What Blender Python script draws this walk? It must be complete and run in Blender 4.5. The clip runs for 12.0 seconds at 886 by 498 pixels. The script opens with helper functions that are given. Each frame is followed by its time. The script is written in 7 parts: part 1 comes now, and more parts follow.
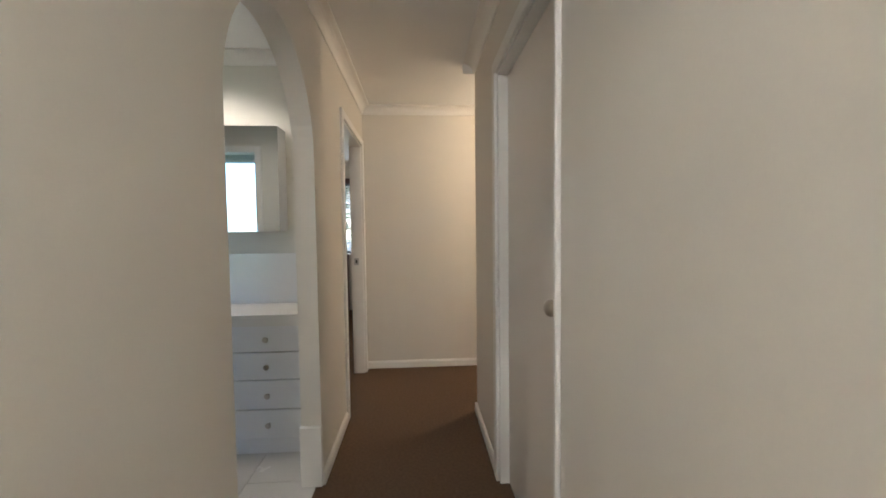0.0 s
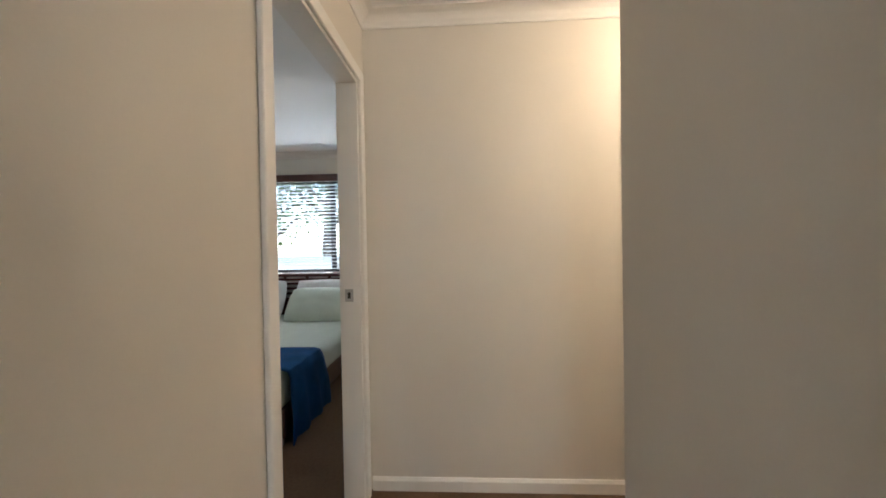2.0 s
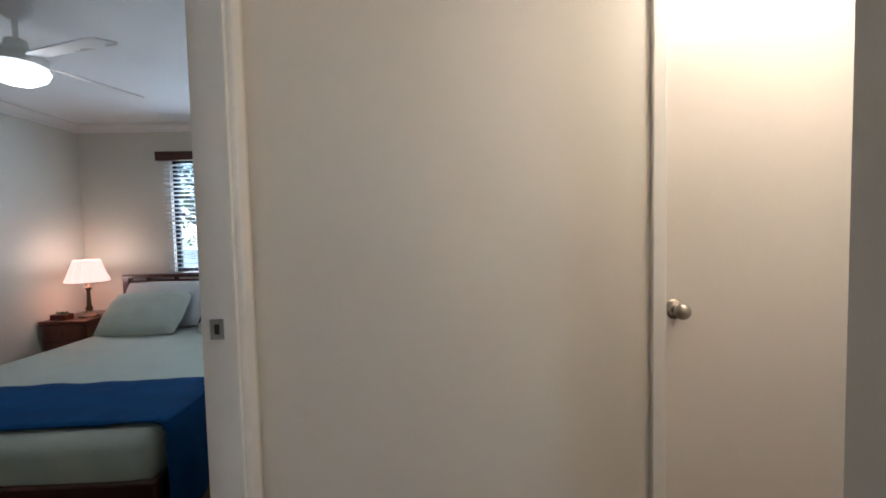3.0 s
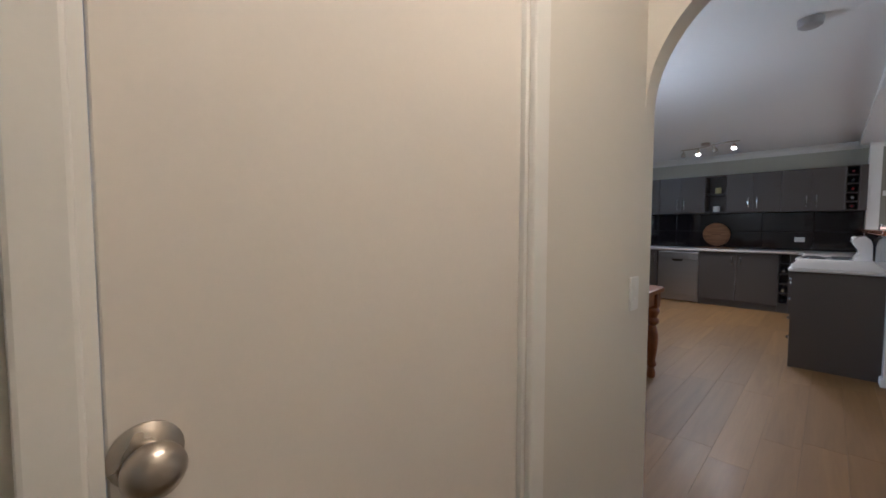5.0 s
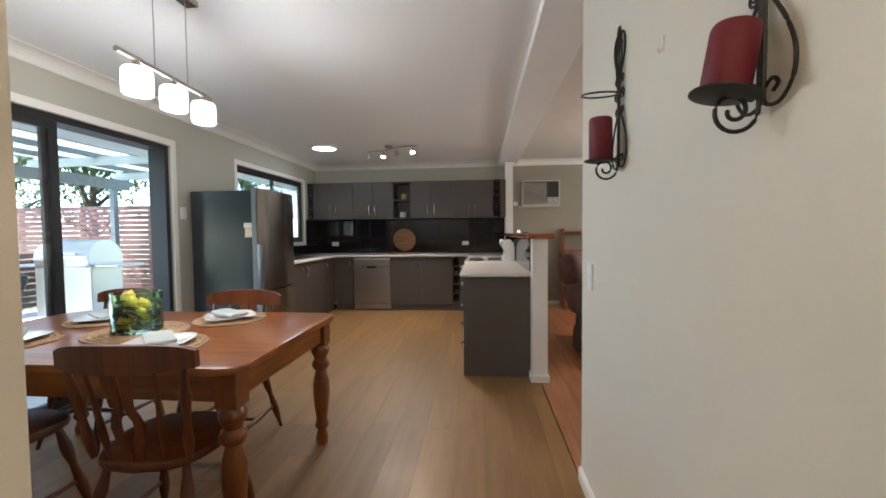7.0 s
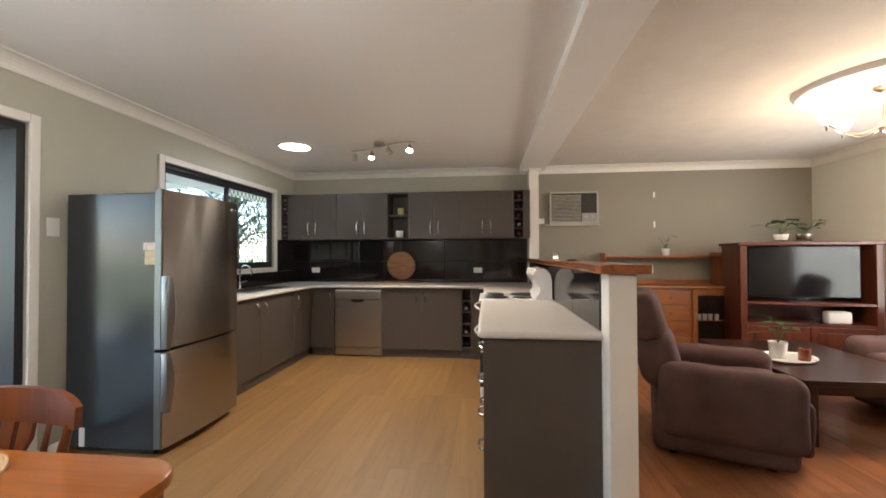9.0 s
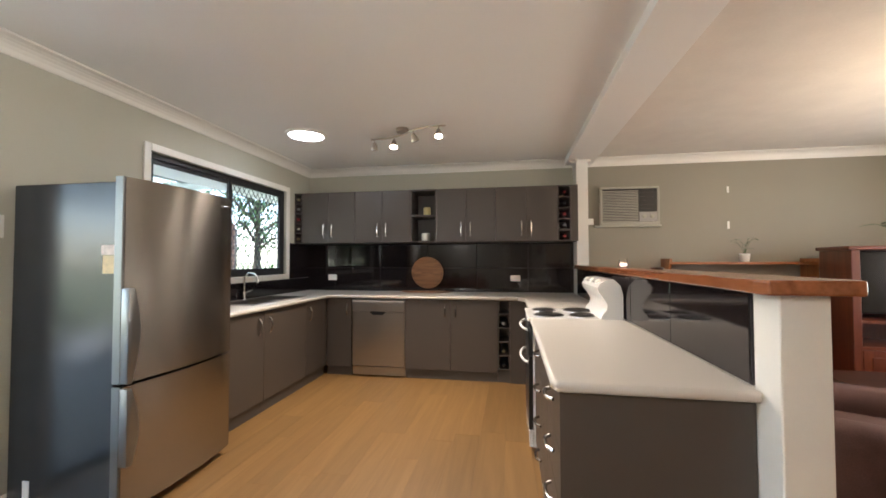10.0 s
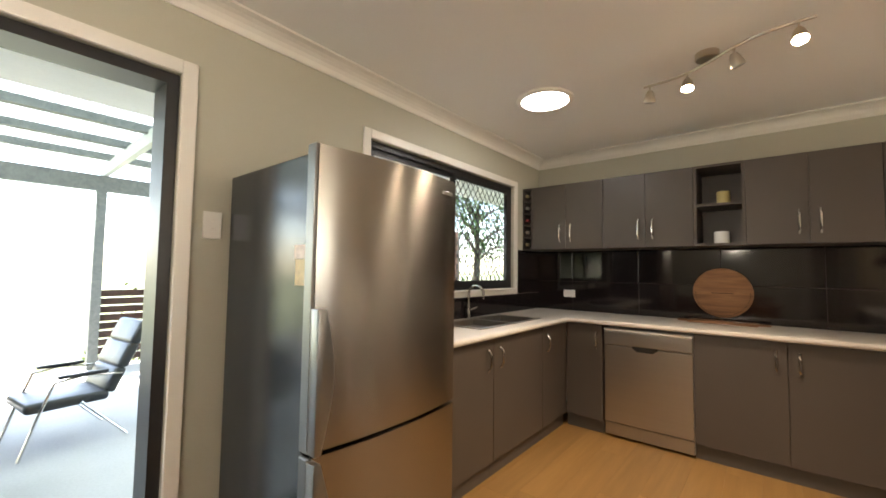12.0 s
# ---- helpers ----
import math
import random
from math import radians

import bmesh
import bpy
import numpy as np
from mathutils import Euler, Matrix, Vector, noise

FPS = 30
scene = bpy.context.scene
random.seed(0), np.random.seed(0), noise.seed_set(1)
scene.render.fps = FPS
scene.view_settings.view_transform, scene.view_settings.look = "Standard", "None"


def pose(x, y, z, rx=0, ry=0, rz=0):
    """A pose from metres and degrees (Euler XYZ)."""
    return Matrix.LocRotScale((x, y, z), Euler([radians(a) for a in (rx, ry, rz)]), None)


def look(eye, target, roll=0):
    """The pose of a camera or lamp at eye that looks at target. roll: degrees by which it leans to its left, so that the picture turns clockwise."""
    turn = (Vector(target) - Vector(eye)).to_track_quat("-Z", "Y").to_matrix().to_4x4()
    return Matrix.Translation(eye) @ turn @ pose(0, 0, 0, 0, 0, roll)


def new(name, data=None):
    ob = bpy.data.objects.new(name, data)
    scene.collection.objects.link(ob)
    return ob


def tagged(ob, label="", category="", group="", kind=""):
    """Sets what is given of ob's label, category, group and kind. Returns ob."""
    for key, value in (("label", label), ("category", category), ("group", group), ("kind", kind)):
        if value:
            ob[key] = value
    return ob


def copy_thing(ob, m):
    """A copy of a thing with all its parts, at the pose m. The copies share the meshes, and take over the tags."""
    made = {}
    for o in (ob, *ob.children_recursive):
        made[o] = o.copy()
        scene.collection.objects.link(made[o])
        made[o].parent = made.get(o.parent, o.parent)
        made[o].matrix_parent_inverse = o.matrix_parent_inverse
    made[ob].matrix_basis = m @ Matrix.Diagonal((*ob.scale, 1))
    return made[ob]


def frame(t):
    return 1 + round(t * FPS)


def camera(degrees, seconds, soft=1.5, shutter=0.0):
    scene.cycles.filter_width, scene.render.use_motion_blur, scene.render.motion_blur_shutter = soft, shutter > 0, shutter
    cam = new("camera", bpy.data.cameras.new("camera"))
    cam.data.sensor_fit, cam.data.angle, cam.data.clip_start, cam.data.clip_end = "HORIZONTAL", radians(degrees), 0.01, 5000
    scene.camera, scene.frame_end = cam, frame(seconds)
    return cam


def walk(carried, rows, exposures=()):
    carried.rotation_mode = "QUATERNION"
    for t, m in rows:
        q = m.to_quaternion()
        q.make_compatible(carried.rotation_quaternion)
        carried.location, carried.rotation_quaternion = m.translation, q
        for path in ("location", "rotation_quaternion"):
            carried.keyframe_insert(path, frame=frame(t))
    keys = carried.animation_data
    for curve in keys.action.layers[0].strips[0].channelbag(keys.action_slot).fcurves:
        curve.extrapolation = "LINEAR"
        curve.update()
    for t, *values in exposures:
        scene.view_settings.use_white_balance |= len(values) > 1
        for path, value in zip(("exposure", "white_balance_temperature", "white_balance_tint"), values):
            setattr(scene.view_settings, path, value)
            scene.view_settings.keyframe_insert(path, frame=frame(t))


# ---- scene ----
cam = camera(96.6, 12.0, soft=1.7)
PATH = [
    (0, (3.689, 0.507, 1.285), (1.695, 0.627, 1.191), -0.7),
    (0.5, (3.288, 0.5, 1.291), (1.289, 0.484, 1.231), -0.7),
    (1, (2.834, 0.508, 1.276), (0.836, 0.416, 1.238), -0.4),
    (1.5, (2.404, 0.509, 1.259), (0.408, 0.388, 1.219), -0.6),
    (2, (1.99, 0.503, 1.256), (-0.006, 0.393, 1.229), -1.0),
    (2.5, (1.61, 0.55, 1.281), (-0.388, 0.476, 1.217), -1.4),
    (2.7, (1.469, 0.553, 1.285), (-0.529, 0.525, 1.208), -1.4),
    (4.3, (0.613, 0.947, 1.248), (-1.207, 1.762, 1.094), 0.3),
    (4.5, (0.535, 1.054, 1.235), (-1.189, 2.056, 1.086), 0.8),
    (5, (0.479, 1.311, 1.236), (-0.919, 2.737, 1.123), 0.1),
    (5.5, (0.46, 1.612, 1.228), (-0.51, 3.359, 1.123), -0.1),
    (6, (0.444, 1.935, 1.245), (-0.16, 3.839, 1.146), -0.4),
    (6.5, (0.407, 2.267, 1.236), (0.065, 4.235, 1.144), -0.5),
    (7, (0.395, 2.606, 1.22), (0.209, 4.596, 1.14), -0.6),
    (7.2, (0.4, 2.748, 1.235), (0.254, 4.741, 1.165), -0.7),
    (9, (0.271, 3.978, 1.254), (0.051, 5.966, 1.285), -0.2),
    (9.5, (0.211, 4.307, 1.246), (-0.063, 6.288, 1.276), -0.2),
    (10, (0.101, 4.618, 1.263), (-0.237, 6.588, 1.32), -0.1),
    (10.5, (0.035, 4.944, 1.267), (-0.474, 6.874, 1.382), 0.2),
    (11, (-0.12, 5.206, 1.261), (-0.845, 7.065, 1.401), 0.4),
    (11.5, (-0.361, 5.382, 1.254), (-1.348, 7.117, 1.389), 0.7),
    (12, (-0.605, 5.515, 1.258), (-1.877, 7.055, 1.367), 0.8),
]
EXPOSURES = [
    (0, 3.2, 5450, 12), (0.5, 3.5, 5700, 12), (1, 3.62, 6000, 12), (1.5, 3.52, 5700, 12), (2.5, 3.1, 5000, 11), (4.3, 2.85, 4650, 11), (5, 2.6, 4700, 11),
    (5.5, 2.6, 4850, 10), (6, 2.72, 5050, 10), (7, 3.12, 5450, 10), (9, 3.4, 5900, 11), (10.5, 3.62, 5850, 11), (12, 3.55, 6850, 11),
]
walk(cam, [(t, look(eye, target, roll)) for t, eye, target, roll in PATH], EXPOSURES)

# ---- world, sun and lamps ----
world = bpy.data.worlds.new("sky")
scene.world = world
world.use_nodes = True
wn = world.node_tree.nodes
sky = wn.new("ShaderNodeTexSky")
sky.sky_type = "NISHITA"
sky.sun_disc = False
sky.sun_elevation = radians(58)
sky.sun_rotation = radians(250)
wn["Background"].inputs["Strength"].default_value = 0.11
world.node_tree.links.new(sky.outputs[0], wn["Background"].inputs["Color"])


def lamp(name, kind, energy, colour, m, **size):
    data = bpy.data.lights.new(name, kind)
    data.energy, data.color = energy, colour
    if kind == "AREA":
        data.shape, data.size, data.size_y = "RECTANGLE", size["w"], size["h"]
    elif kind == "SUN":
        data.angle = radians(0.6)
    else:
        data.shadow_soft_size = size.get("r", 0.03)
    if kind == "SPOT":
        data.spot_size, data.spot_blend = radians(size.get("cone", 70)), 0.6
    ob = new(name, data)
    ob.matrix_world = m
    return ob


SUN_EL, SUN_AZ = radians(58), radians(250)
sun_dir = Vector((math.sin(SUN_AZ) * math.cos(SUN_EL), math.cos(SUN_AZ) * math.cos(SUN_EL), math.sin(SUN_EL)))
lamp("sun", "SUN", 3.0, (1.0, 0.95, 0.87), look(sun_dir * 30, (0, 0, 0)))
WARM, BULB = (1.0, 0.72, 0.45), (1.0, 0.82, 0.62)


# ---- materials ----
def mat(name, colour, rough=0.6, metal=0.0, vary=0.06, scale=3.0, fine=90.0, bump=0.1, coat=0.0, spec=0.5, random_piece=0.0, stretch=(1, 1, 1), emit=0.0, rough_vary=0.08):
    """A painted or plain surface: two scales of colour variation, a fine bump, uneven gloss."""
    m = bpy.data.materials.new(name)
    m.use_nodes = True
    t, b = m.node_tree, m.node_tree.nodes["Principled BSDF"]
    link = t.links.new
    tc = t.nodes.new("ShaderNodeTexCoord")
    mp = t.nodes.new("ShaderNodeMapping")
    mp.inputs["Scale"].default_value = stretch
    link(tc.outputs["Object"], mp.inputs["Vector"])
    n1, n2 = t.nodes.new("ShaderNodeTexNoise"), t.nodes.new("ShaderNodeTexNoise")
    n1.inputs["Scale"].default_value, n2.inputs["Scale"].default_value = scale, fine
    n1.inputs["Detail"].default_value, n2.inputs["Detail"].default_value = 5, 3
    link(mp.outputs[0], n1.inputs["Vector"]), link(mp.outputs[0], n2.inputs["Vector"])
    add = t.nodes.new("ShaderNodeMath")
    add.operation = "ADD"
    link(n1.outputs["Fac"], add.inputs[0])
    half = t.nodes.new("ShaderNodeMath")
    half.operation = "MULTIPLY"
    half.inputs[1].default_value = 0.5
    link(n2.outputs["Fac"], half.inputs[0])
    link(half.outputs[0], add.inputs[1])
    ramp = t.nodes.new("ShaderNodeValToRGB")
    ramp.color_ramp.elements[0].position, ramp.color_ramp.elements[1].position = 0.45, 1.05
    lo, hi = [max(0, c * (1 - vary)) for c in colour[:3]], [min(1, c * (1 + vary)) for c in colour[:3]]
    ramp.color_ramp.elements[0].color, ramp.color_ramp.elements[1].color = (*lo, 1), (*hi, 1)
    link(add.outputs[0], ramp.inputs["Fac"])
    out = ramp.outputs["Color"]
    if random_piece:
        info = t.nodes.new("ShaderNodeObjectInfo")
        hsv = t.nodes.new("ShaderNodeHueSaturation")
        mr = t.nodes.new("ShaderNodeMapRange")
        mr.inputs["To Min"].default_value, mr.inputs["To Max"].default_value = 1 - random_piece, 1 + random_piece
        link(info.outputs["Random"], mr.inputs["Value"]), link(mr.outputs[0], hsv.inputs["Value"]), link(out, hsv.inputs["Color"])
        out = hsv.outputs["Color"]
    link(out, b.inputs["Base Color"])
    rr = t.nodes.new("ShaderNodeMapRange")
    rr.inputs["To Min"].default_value, rr.inputs["To Max"].default_value = max(0.02, rough - rough_vary), min(1, rough + rough_vary)
    link(n1.outputs["Fac"], rr.inputs["Value"]), link(rr.outputs[0], b.inputs["Roughness"])
    b.inputs["Metallic"].default_value, b.inputs["Coat Weight"].default_value = metal, coat
    b.inputs["Specular IOR Level"].default_value = spec
    if bump:
        bp = t.nodes.new("ShaderNodeBump")
        bp.inputs["Strength"].default_value, bp.inputs["Distance"].default_value = bump, 0.002
        link(n2.outputs["Fac"], bp.inputs["Height"]), link(bp.outputs[0], b.inputs["Normal"])
    if emit:
        b.inputs["Emission Color"].default_value, b.inputs["Emission Strength"].default_value = (*colour[:3], 1), emit
    return m


def wood(name, dark, light, axis=0, rough=0.35, coat=0.25, grain=14.0, random_piece=0.0):
    """Wood grain along one axis, in local metres."""
    m = bpy.data.materials.new(name)
    m.use_nodes = True
    t, b = m.node_tree, m.node_tree.nodes["Principled BSDF"]
    link = t.links.new
    tc, mp = t.nodes.new("ShaderNodeTexCoord"), t.nodes.new("ShaderNodeMapping")
    sc = [grain, grain, grain]
    sc[axis] = grain * 0.07
    mp.inputs["Scale"].default_value = sc
    vec = tc.outputs["Object"]
    if random_piece:
        info = t.nodes.new("ShaderNodeObjectInfo")
        va = t.nodes.new("ShaderNodeVectorMath")
        va.operation = "ADD"
        sc2 = t.nodes.new("ShaderNodeMath")
        sc2.operation = "MULTIPLY"
        sc2.inputs[1].default_value = 37.0
        link(info.outputs["Random"], sc2.inputs[0]), link(vec, va.inputs[0]), link(sc2.outputs[0], va.inputs[1])
        vec = va.outputs[0]
    link(vec, mp.inputs["Vector"])
    n1, n2 = t.nodes.new("ShaderNodeTexNoise"), t.nodes.new("ShaderNodeTexNoise")
    n1.inputs["Scale"].default_value, n1.inputs["Detail"].default_value, n1.inputs["Distortion"].default_value = 1.0, 6, 1.2
    n2.inputs["Scale"].default_value, n2.inputs["Detail"].default_value = 7.0, 4
    link(mp.outputs[0], n1.inputs["Vector"]), link(mp.outputs[0], n2.inputs["Vector"])
    mix = t.nodes.new("ShaderNodeMath")
    mix.operation = "MULTIPLY_ADD"
    mix.inputs[1].default_value = 0.35
    link(n2.outputs["Fac"], mix.inputs[0]), link(n1.outputs["Fac"], mix.inputs[2])
    ramp = t.nodes.new("ShaderNodeValToRGB")
    ramp.color_ramp.elements[0].position, ramp.color_ramp.elements[1].position = 0.42, 0.92
    ramp.color_ramp.elements[0].color, ramp.color_ramp.elements[1].color = (*dark, 1), (*light, 1)
    link(mix.outputs[0], ramp.inputs["Fac"])
    out = ramp.outputs["Color"]
    if random_piece:
        hsv, mr = t.nodes.new("ShaderNodeHueSaturation"), t.nodes.new("ShaderNodeMapRange")
        mr.inputs["To Min"].default_value, mr.inputs["To Max"].default_value = 1 - random_piece, 1 + random_piece
        link(info.outputs["Random"], mr.inputs["Value"]), link(mr.outputs[0], hsv.inputs["Value"]), link(out, hsv.inputs["Color"])
        out = hsv.outputs["Color"]
    link(out, b.inputs["Base Color"])
    b.inputs["Roughness"].default_value, b.inputs["Coat Weight"].default_value, b.inputs["Coat Roughness"].default_value = rough, coat, 0.2
    bp = t.nodes.new("ShaderNodeBump")
    bp.inputs["Strength"].default_value, bp.inputs["Distance"].default_value = 0.12, 0.002
    link(mix.outputs[0], bp.inputs["Height"]), link(bp.outputs[0], b.inputs["Normal"])
    return m


def glow(name, colour, strength):
    m = bpy.data.materials.new(name)
    m.use_nodes = True
    b = m.node_tree.nodes["Principled BSDF"]
    b.inputs["Base Color"].default_value = (*colour, 1)
    b.inputs["Emission Color"].default_value, b.inputs["Emission Strength"].default_value = (*colour, 1), strength
    return m


def glass(name, colour=(1, 1, 1), rough=0.0):
    m = bpy.data.materials.new(name)
    m.use_nodes = True
    b = m.node_tree.nodes["Principled BSDF"]
    b.inputs["Base Color"].default_value, b.inputs["Roughness"].default_value = (*colour, 1), rough
    b.inputs["Transmission Weight"].default_value, b.inputs["IOR"].default_value = 1.0, 1.45
    return m


CREAM = mat("cream_wall_paint", (0.70, 0.66, 0.58), 0.5, vary=0.025, scale=1.2, fine=160, bump=0.08)
SAGE = mat("sage_wall_paint", (0.47, 0.46, 0.38), 0.55, vary=0.03, scale=1.1, fine=160, bump=0.08)
TAUPE = mat("taupe_wall_paint", (0.27, 0.25, 0.20), 0.55, vary=0.03, scale=1.1, fine=160, bump=0.08)
PALE = mat("pale_wall_paint", (0.70, 0.68, 0.60), 0.5, vary=0.025, scale=1.2, fine=160, bump=0.08)
WHITE = mat("white_ceiling_paint", (0.86, 0.86, 0.84), 0.7, vary=0.02, scale=0.9, fine=130, bump=0.06)
TRIM = mat("white_gloss_trim", (0.80, 0.78, 0.73), 0.32, vary=0.02, scale=4, fine=120, bump=0.04)
DOORP = mat("white_door_paint", (0.74, 0.69, 0.62), 0.36, vary=0.02, scale=2, fine=120, bump=0.04, rough_vary=0.02)
CARPET = mat("brown_carpet", (0.135, 0.088, 0.055), 0.95, vary=0.16, scale=60, fine=420, bump=0.9, spec=0.1)
CAB = mat("charcoal_laminate", (0.070, 0.057, 0.048), 0.42, vary=0.05, scale=2, fine=300, bump=0.05)
BENCH = mat("pale_laminate_top", (0.56, 0.525, 0.48), 0.38, vary=0.015, scale=1.5, fine=500, bump=0.02, rough_vary=0.015)
TILE = mat("black_gloss_tile", (0.012, 0.009, 0.010), 0.07, vary=0.1, scale=3, bump=0.01, rough_vary=0.02, spec=0.5)
GROUT = mat("grey_grout", (0.16, 0.14, 0.13), 0.9)
STEEL = mat("brushed_steel", (0.46, 0.45, 0.43), 0.3, metal=1.0, vary=0.05, scale=1.0, fine=40, bump=0.06, stretch=(1, 1, 0.02), rough_vary=0.05)
STEELH = mat("brushed_steel_across", (0.40, 0.38, 0.355), 0.34, metal=1.0, vary=0.05, scale=1.0, fine=40, bump=0.06, stretch=(0.02, 1, 1), rough_vary=0.05)
CHROME = mat("polished_chrome", (0.62, 0.61, 0.59), 0.16, metal=1.0, vary=0.02, bump=0, rough_vary=0.03)
SATIN = mat("satin_nickel", (0.50, 0.45, 0.38), 0.28, metal=1.0, vary=0.03, bump=0.02)
FRSIDE = mat("dark_fridge_side", (0.028, 0.032, 0.036), 0.13, metal=0.0, vary=0.06, scale=5, fine=350, bump=0.1)
BLACK = mat("black_plastic", (0.012, 0.012, 0.012), 0.4, vary=0.1)
IRON = mat("black_wrought_iron", (0.02, 0.018, 0.017), 0.5, metal=0.4, vary=0.2, fine=200, bump=0.2)
ALU = mat("dark_bronze_aluminium", (0.035, 0.035, 0.037), 0.4, metal=0.5, vary=0.08)
WPLAS = mat("white_plastic", (0.8, 0.79, 0.76), 0.3, vary=0.02, bump=0.02)
ENAMEL = mat("white_enamel", (0.82, 0.81, 0.79), 0.15, vary=0.01, bump=0.0, coat=0.3)
GREYPL = mat("grey_plastic", (0.35, 0.34, 0.33), 0.4, vary=0.05)
REDWAX = mat("red_candle_wax", (0.13, 0.0025, 0.013), 0.6, vary=0.08, scale=8, bump=0.05)
CERAM = mat("white_ceramic", (0.82, 0.82, 0.80), 0.15, vary=0.02, bump=0.0, coat=0.4)
PINE = wood("honey_pine", (0.13, 0.034, 0.003), (0.33, 0.105, 0.010), axis=0, rough=0.28, coat=0.4)
# Darker copy for the table legs; their shade is put into the colour.
PINEV = wood("shaded_pine_upright", (0.10, 0.025, 0.003), (0.24, 0.070, 0.008), axis=2, rough=0.38, coat=0.15)
PINEY = wood("honey_pine_long", (0.13, 0.034, 0.003), (0.33, 0.105, 0.010), axis=1, rough=0.34, coat=0.15)
REDWOOD = wood("red_stained_wood", (0.07, 0.016, 0.008), (0.15, 0.042, 0.018), axis=0, rough=0.35)
REDWOODV = wood("red_stained_wood_upright", (0.07, 0.016, 0.008), (0.15, 0.042, 0.018), axis=2, rough=0.35)
CAPW = wood("varnished_cap_timber", (0.16, 0.045, 0.014), (0.33, 0.115, 0.04), axis=1, rough=0.25, coat=0.5)
PINED = wood("bright_dresser_pine", (0.20, 0.066, 0.018), (0.36, 0.14, 0.042), axis=0, rough=0.36, coat=0.15)
PINEDV = wood("bright_dresser_pine_upright", (0.20, 0.066, 0.018), (0.36, 0.14, 0.042), axis=2, rough=0.36, coat=0.15)
DARKW = wood("dark_stained_wood", (0.022, 0.009, 0.006), (0.06, 0.024, 0.015), axis=0, rough=0.3)
ROUNDW = wood("acacia_board", (0.14, 0.06, 0.025), (0.36, 0.18, 0.08), axis=0, rough=0.45, coat=0.1, grain=22)
PLANK = wood("oak_vinyl_plank", (0.185, 0.096, 0.027), (0.245, 0.133, 0.041), axis=1, rough=0.52, coat=0.04, grain=11, random_piece=0.13)
LAMIN = wood("red_laminate_plank", (0.27, 0.10, 0.042), (0.48, 0.22, 0.10), axis=1, rough=0.3, coat=0.2, grain=12, random_piece=0.15)
# The table's pine, darkened: the backlit chairs' shade is put into the colour.
CHAIRW = wood("shaded_honey_chair", (0.055, 0.012, 0.002), (0.15, 0.038, 0.005), axis=2, rough=0.42, coat=0.1)
TGROUT = mat("dark_grout", (0.05, 0.045, 0.045), 0.8)
GLASS = glass("window_glass")
GREENG = glass("green_tint_glass", (0.75, 0.95, 0.75))
MIRROR = mat("mirror_silver", (0.86, 0.88, 0.87), 0.02, metal=1.0, vary=0.0, bump=0, rough_vary=0.0)
FABRIC = mat("brown_suede_fabric", (0.12, 0.073, 0.070), 0.85, vary=0.3, scale=6, fine=220, bump=0.5, spec=0.2)
LINEN = mat("pale_green_sheet", (0.55, 0.62, 0.55), 0.8, vary=0.05, scale=5, fine=260, bump=0.3)
BLUE = mat("blue_fleece", (0.010, 0.062, 0.19), 0.95, vary=0.2, scale=9, fine=260, bump=0.6, spec=0.15)
BULBG = glow("warm_lamp_glow", (1.0, 0.86, 0.66), 2.0)
SHADEG = glow("lit_white_shade", (1.0, 0.97, 0.90), 0.45)
TUBEG = glow("skylight_diffuser", (1.0, 1.0, 0.98), 3.0)

# ---- builders ----
ORIGIN = {}


def thing(name, loc, label, category, group="", kind=""):
    ob = new(name)
    ob.empty_display_size = 0.1
    ob.location = loc
    ORIGIN[ob.name] = Vector(loc)
    return tagged(ob, label, category, group, kind)


def part(name, bm, material, parent=None, label="", smooth=False):
    """Links a bmesh, built in the world's metres, as one mesh under a thing or a part."""
    o = ORIGIN.get(parent.name, Vector()) if parent else Vector()
    bm.transform(Matrix.Translation(-o))
    bmesh.ops.recalc_face_normals(bm, faces=bm.faces)
    me = bpy.data.meshes.new(name)
    bm.to_mesh(me)
    bm.free()
    me.materials.append(material)
    if smooth:
        me.shade_smooth()
        me.set_sharp_from_angle(angle=0.75)
    ob = new(name, me)
    if parent:
        ob.parent = parent
        ORIGIN[ob.name] = o
    if label:
        ob["label"] = label
    return ob


def box(x0, y0, z0, x1, y1, z1, bev=0.0, seg=1, bm=None):
    b = bmesh.new()
    bmesh.ops.create_cube(b, size=1.0, matrix=Matrix.Translation(((x0 + x1) / 2, (y0 + y1) / 2, (z0 + z1) / 2)) @ Matrix.Diagonal((abs(x1 - x0), abs(y1 - y0), abs(z1 - z0), 1)))
    if bev:
        bmesh.ops.bevel(b, geom=list(b.edges), offset=bev, segments=seg, affect="EDGES", profile=0.5)
    return merge(bm, b)


def merge(bm, b):
    if bm is None:
        return b
    tmp = bpy.data.meshes.new("tmp")
    b.to_mesh(tmp)
    b.free()
    bm.from_mesh(tmp)
    bpy.data.meshes.remove(tmp)
    return bm


def lathe(profile, centre, n=24, bm=None, m=None):
    """A turned solid: profile of (radius, height) from bottom to top."""
    b = bmesh.new()
    rings = []
    for r, h in profile:
        rings.append([b.verts.new((max(r, 1e-4) * math.cos(2 * math.pi * k / n), max(r, 1e-4) * math.sin(2 * math.pi * k / n), h)) for k in range(n)])
    for a, c in zip(rings, rings[1:]):
        for k in range(n):
            b.faces.new((a[k], a[(k + 1) % n], c[(k + 1) % n], c[k]))
    b.faces.new(rings[0][::-1]), b.faces.new(rings[-1])
    b.transform((Matrix.Translation(centre) @ m) if m else Matrix.Translation(centre))
    return merge(bm, b)


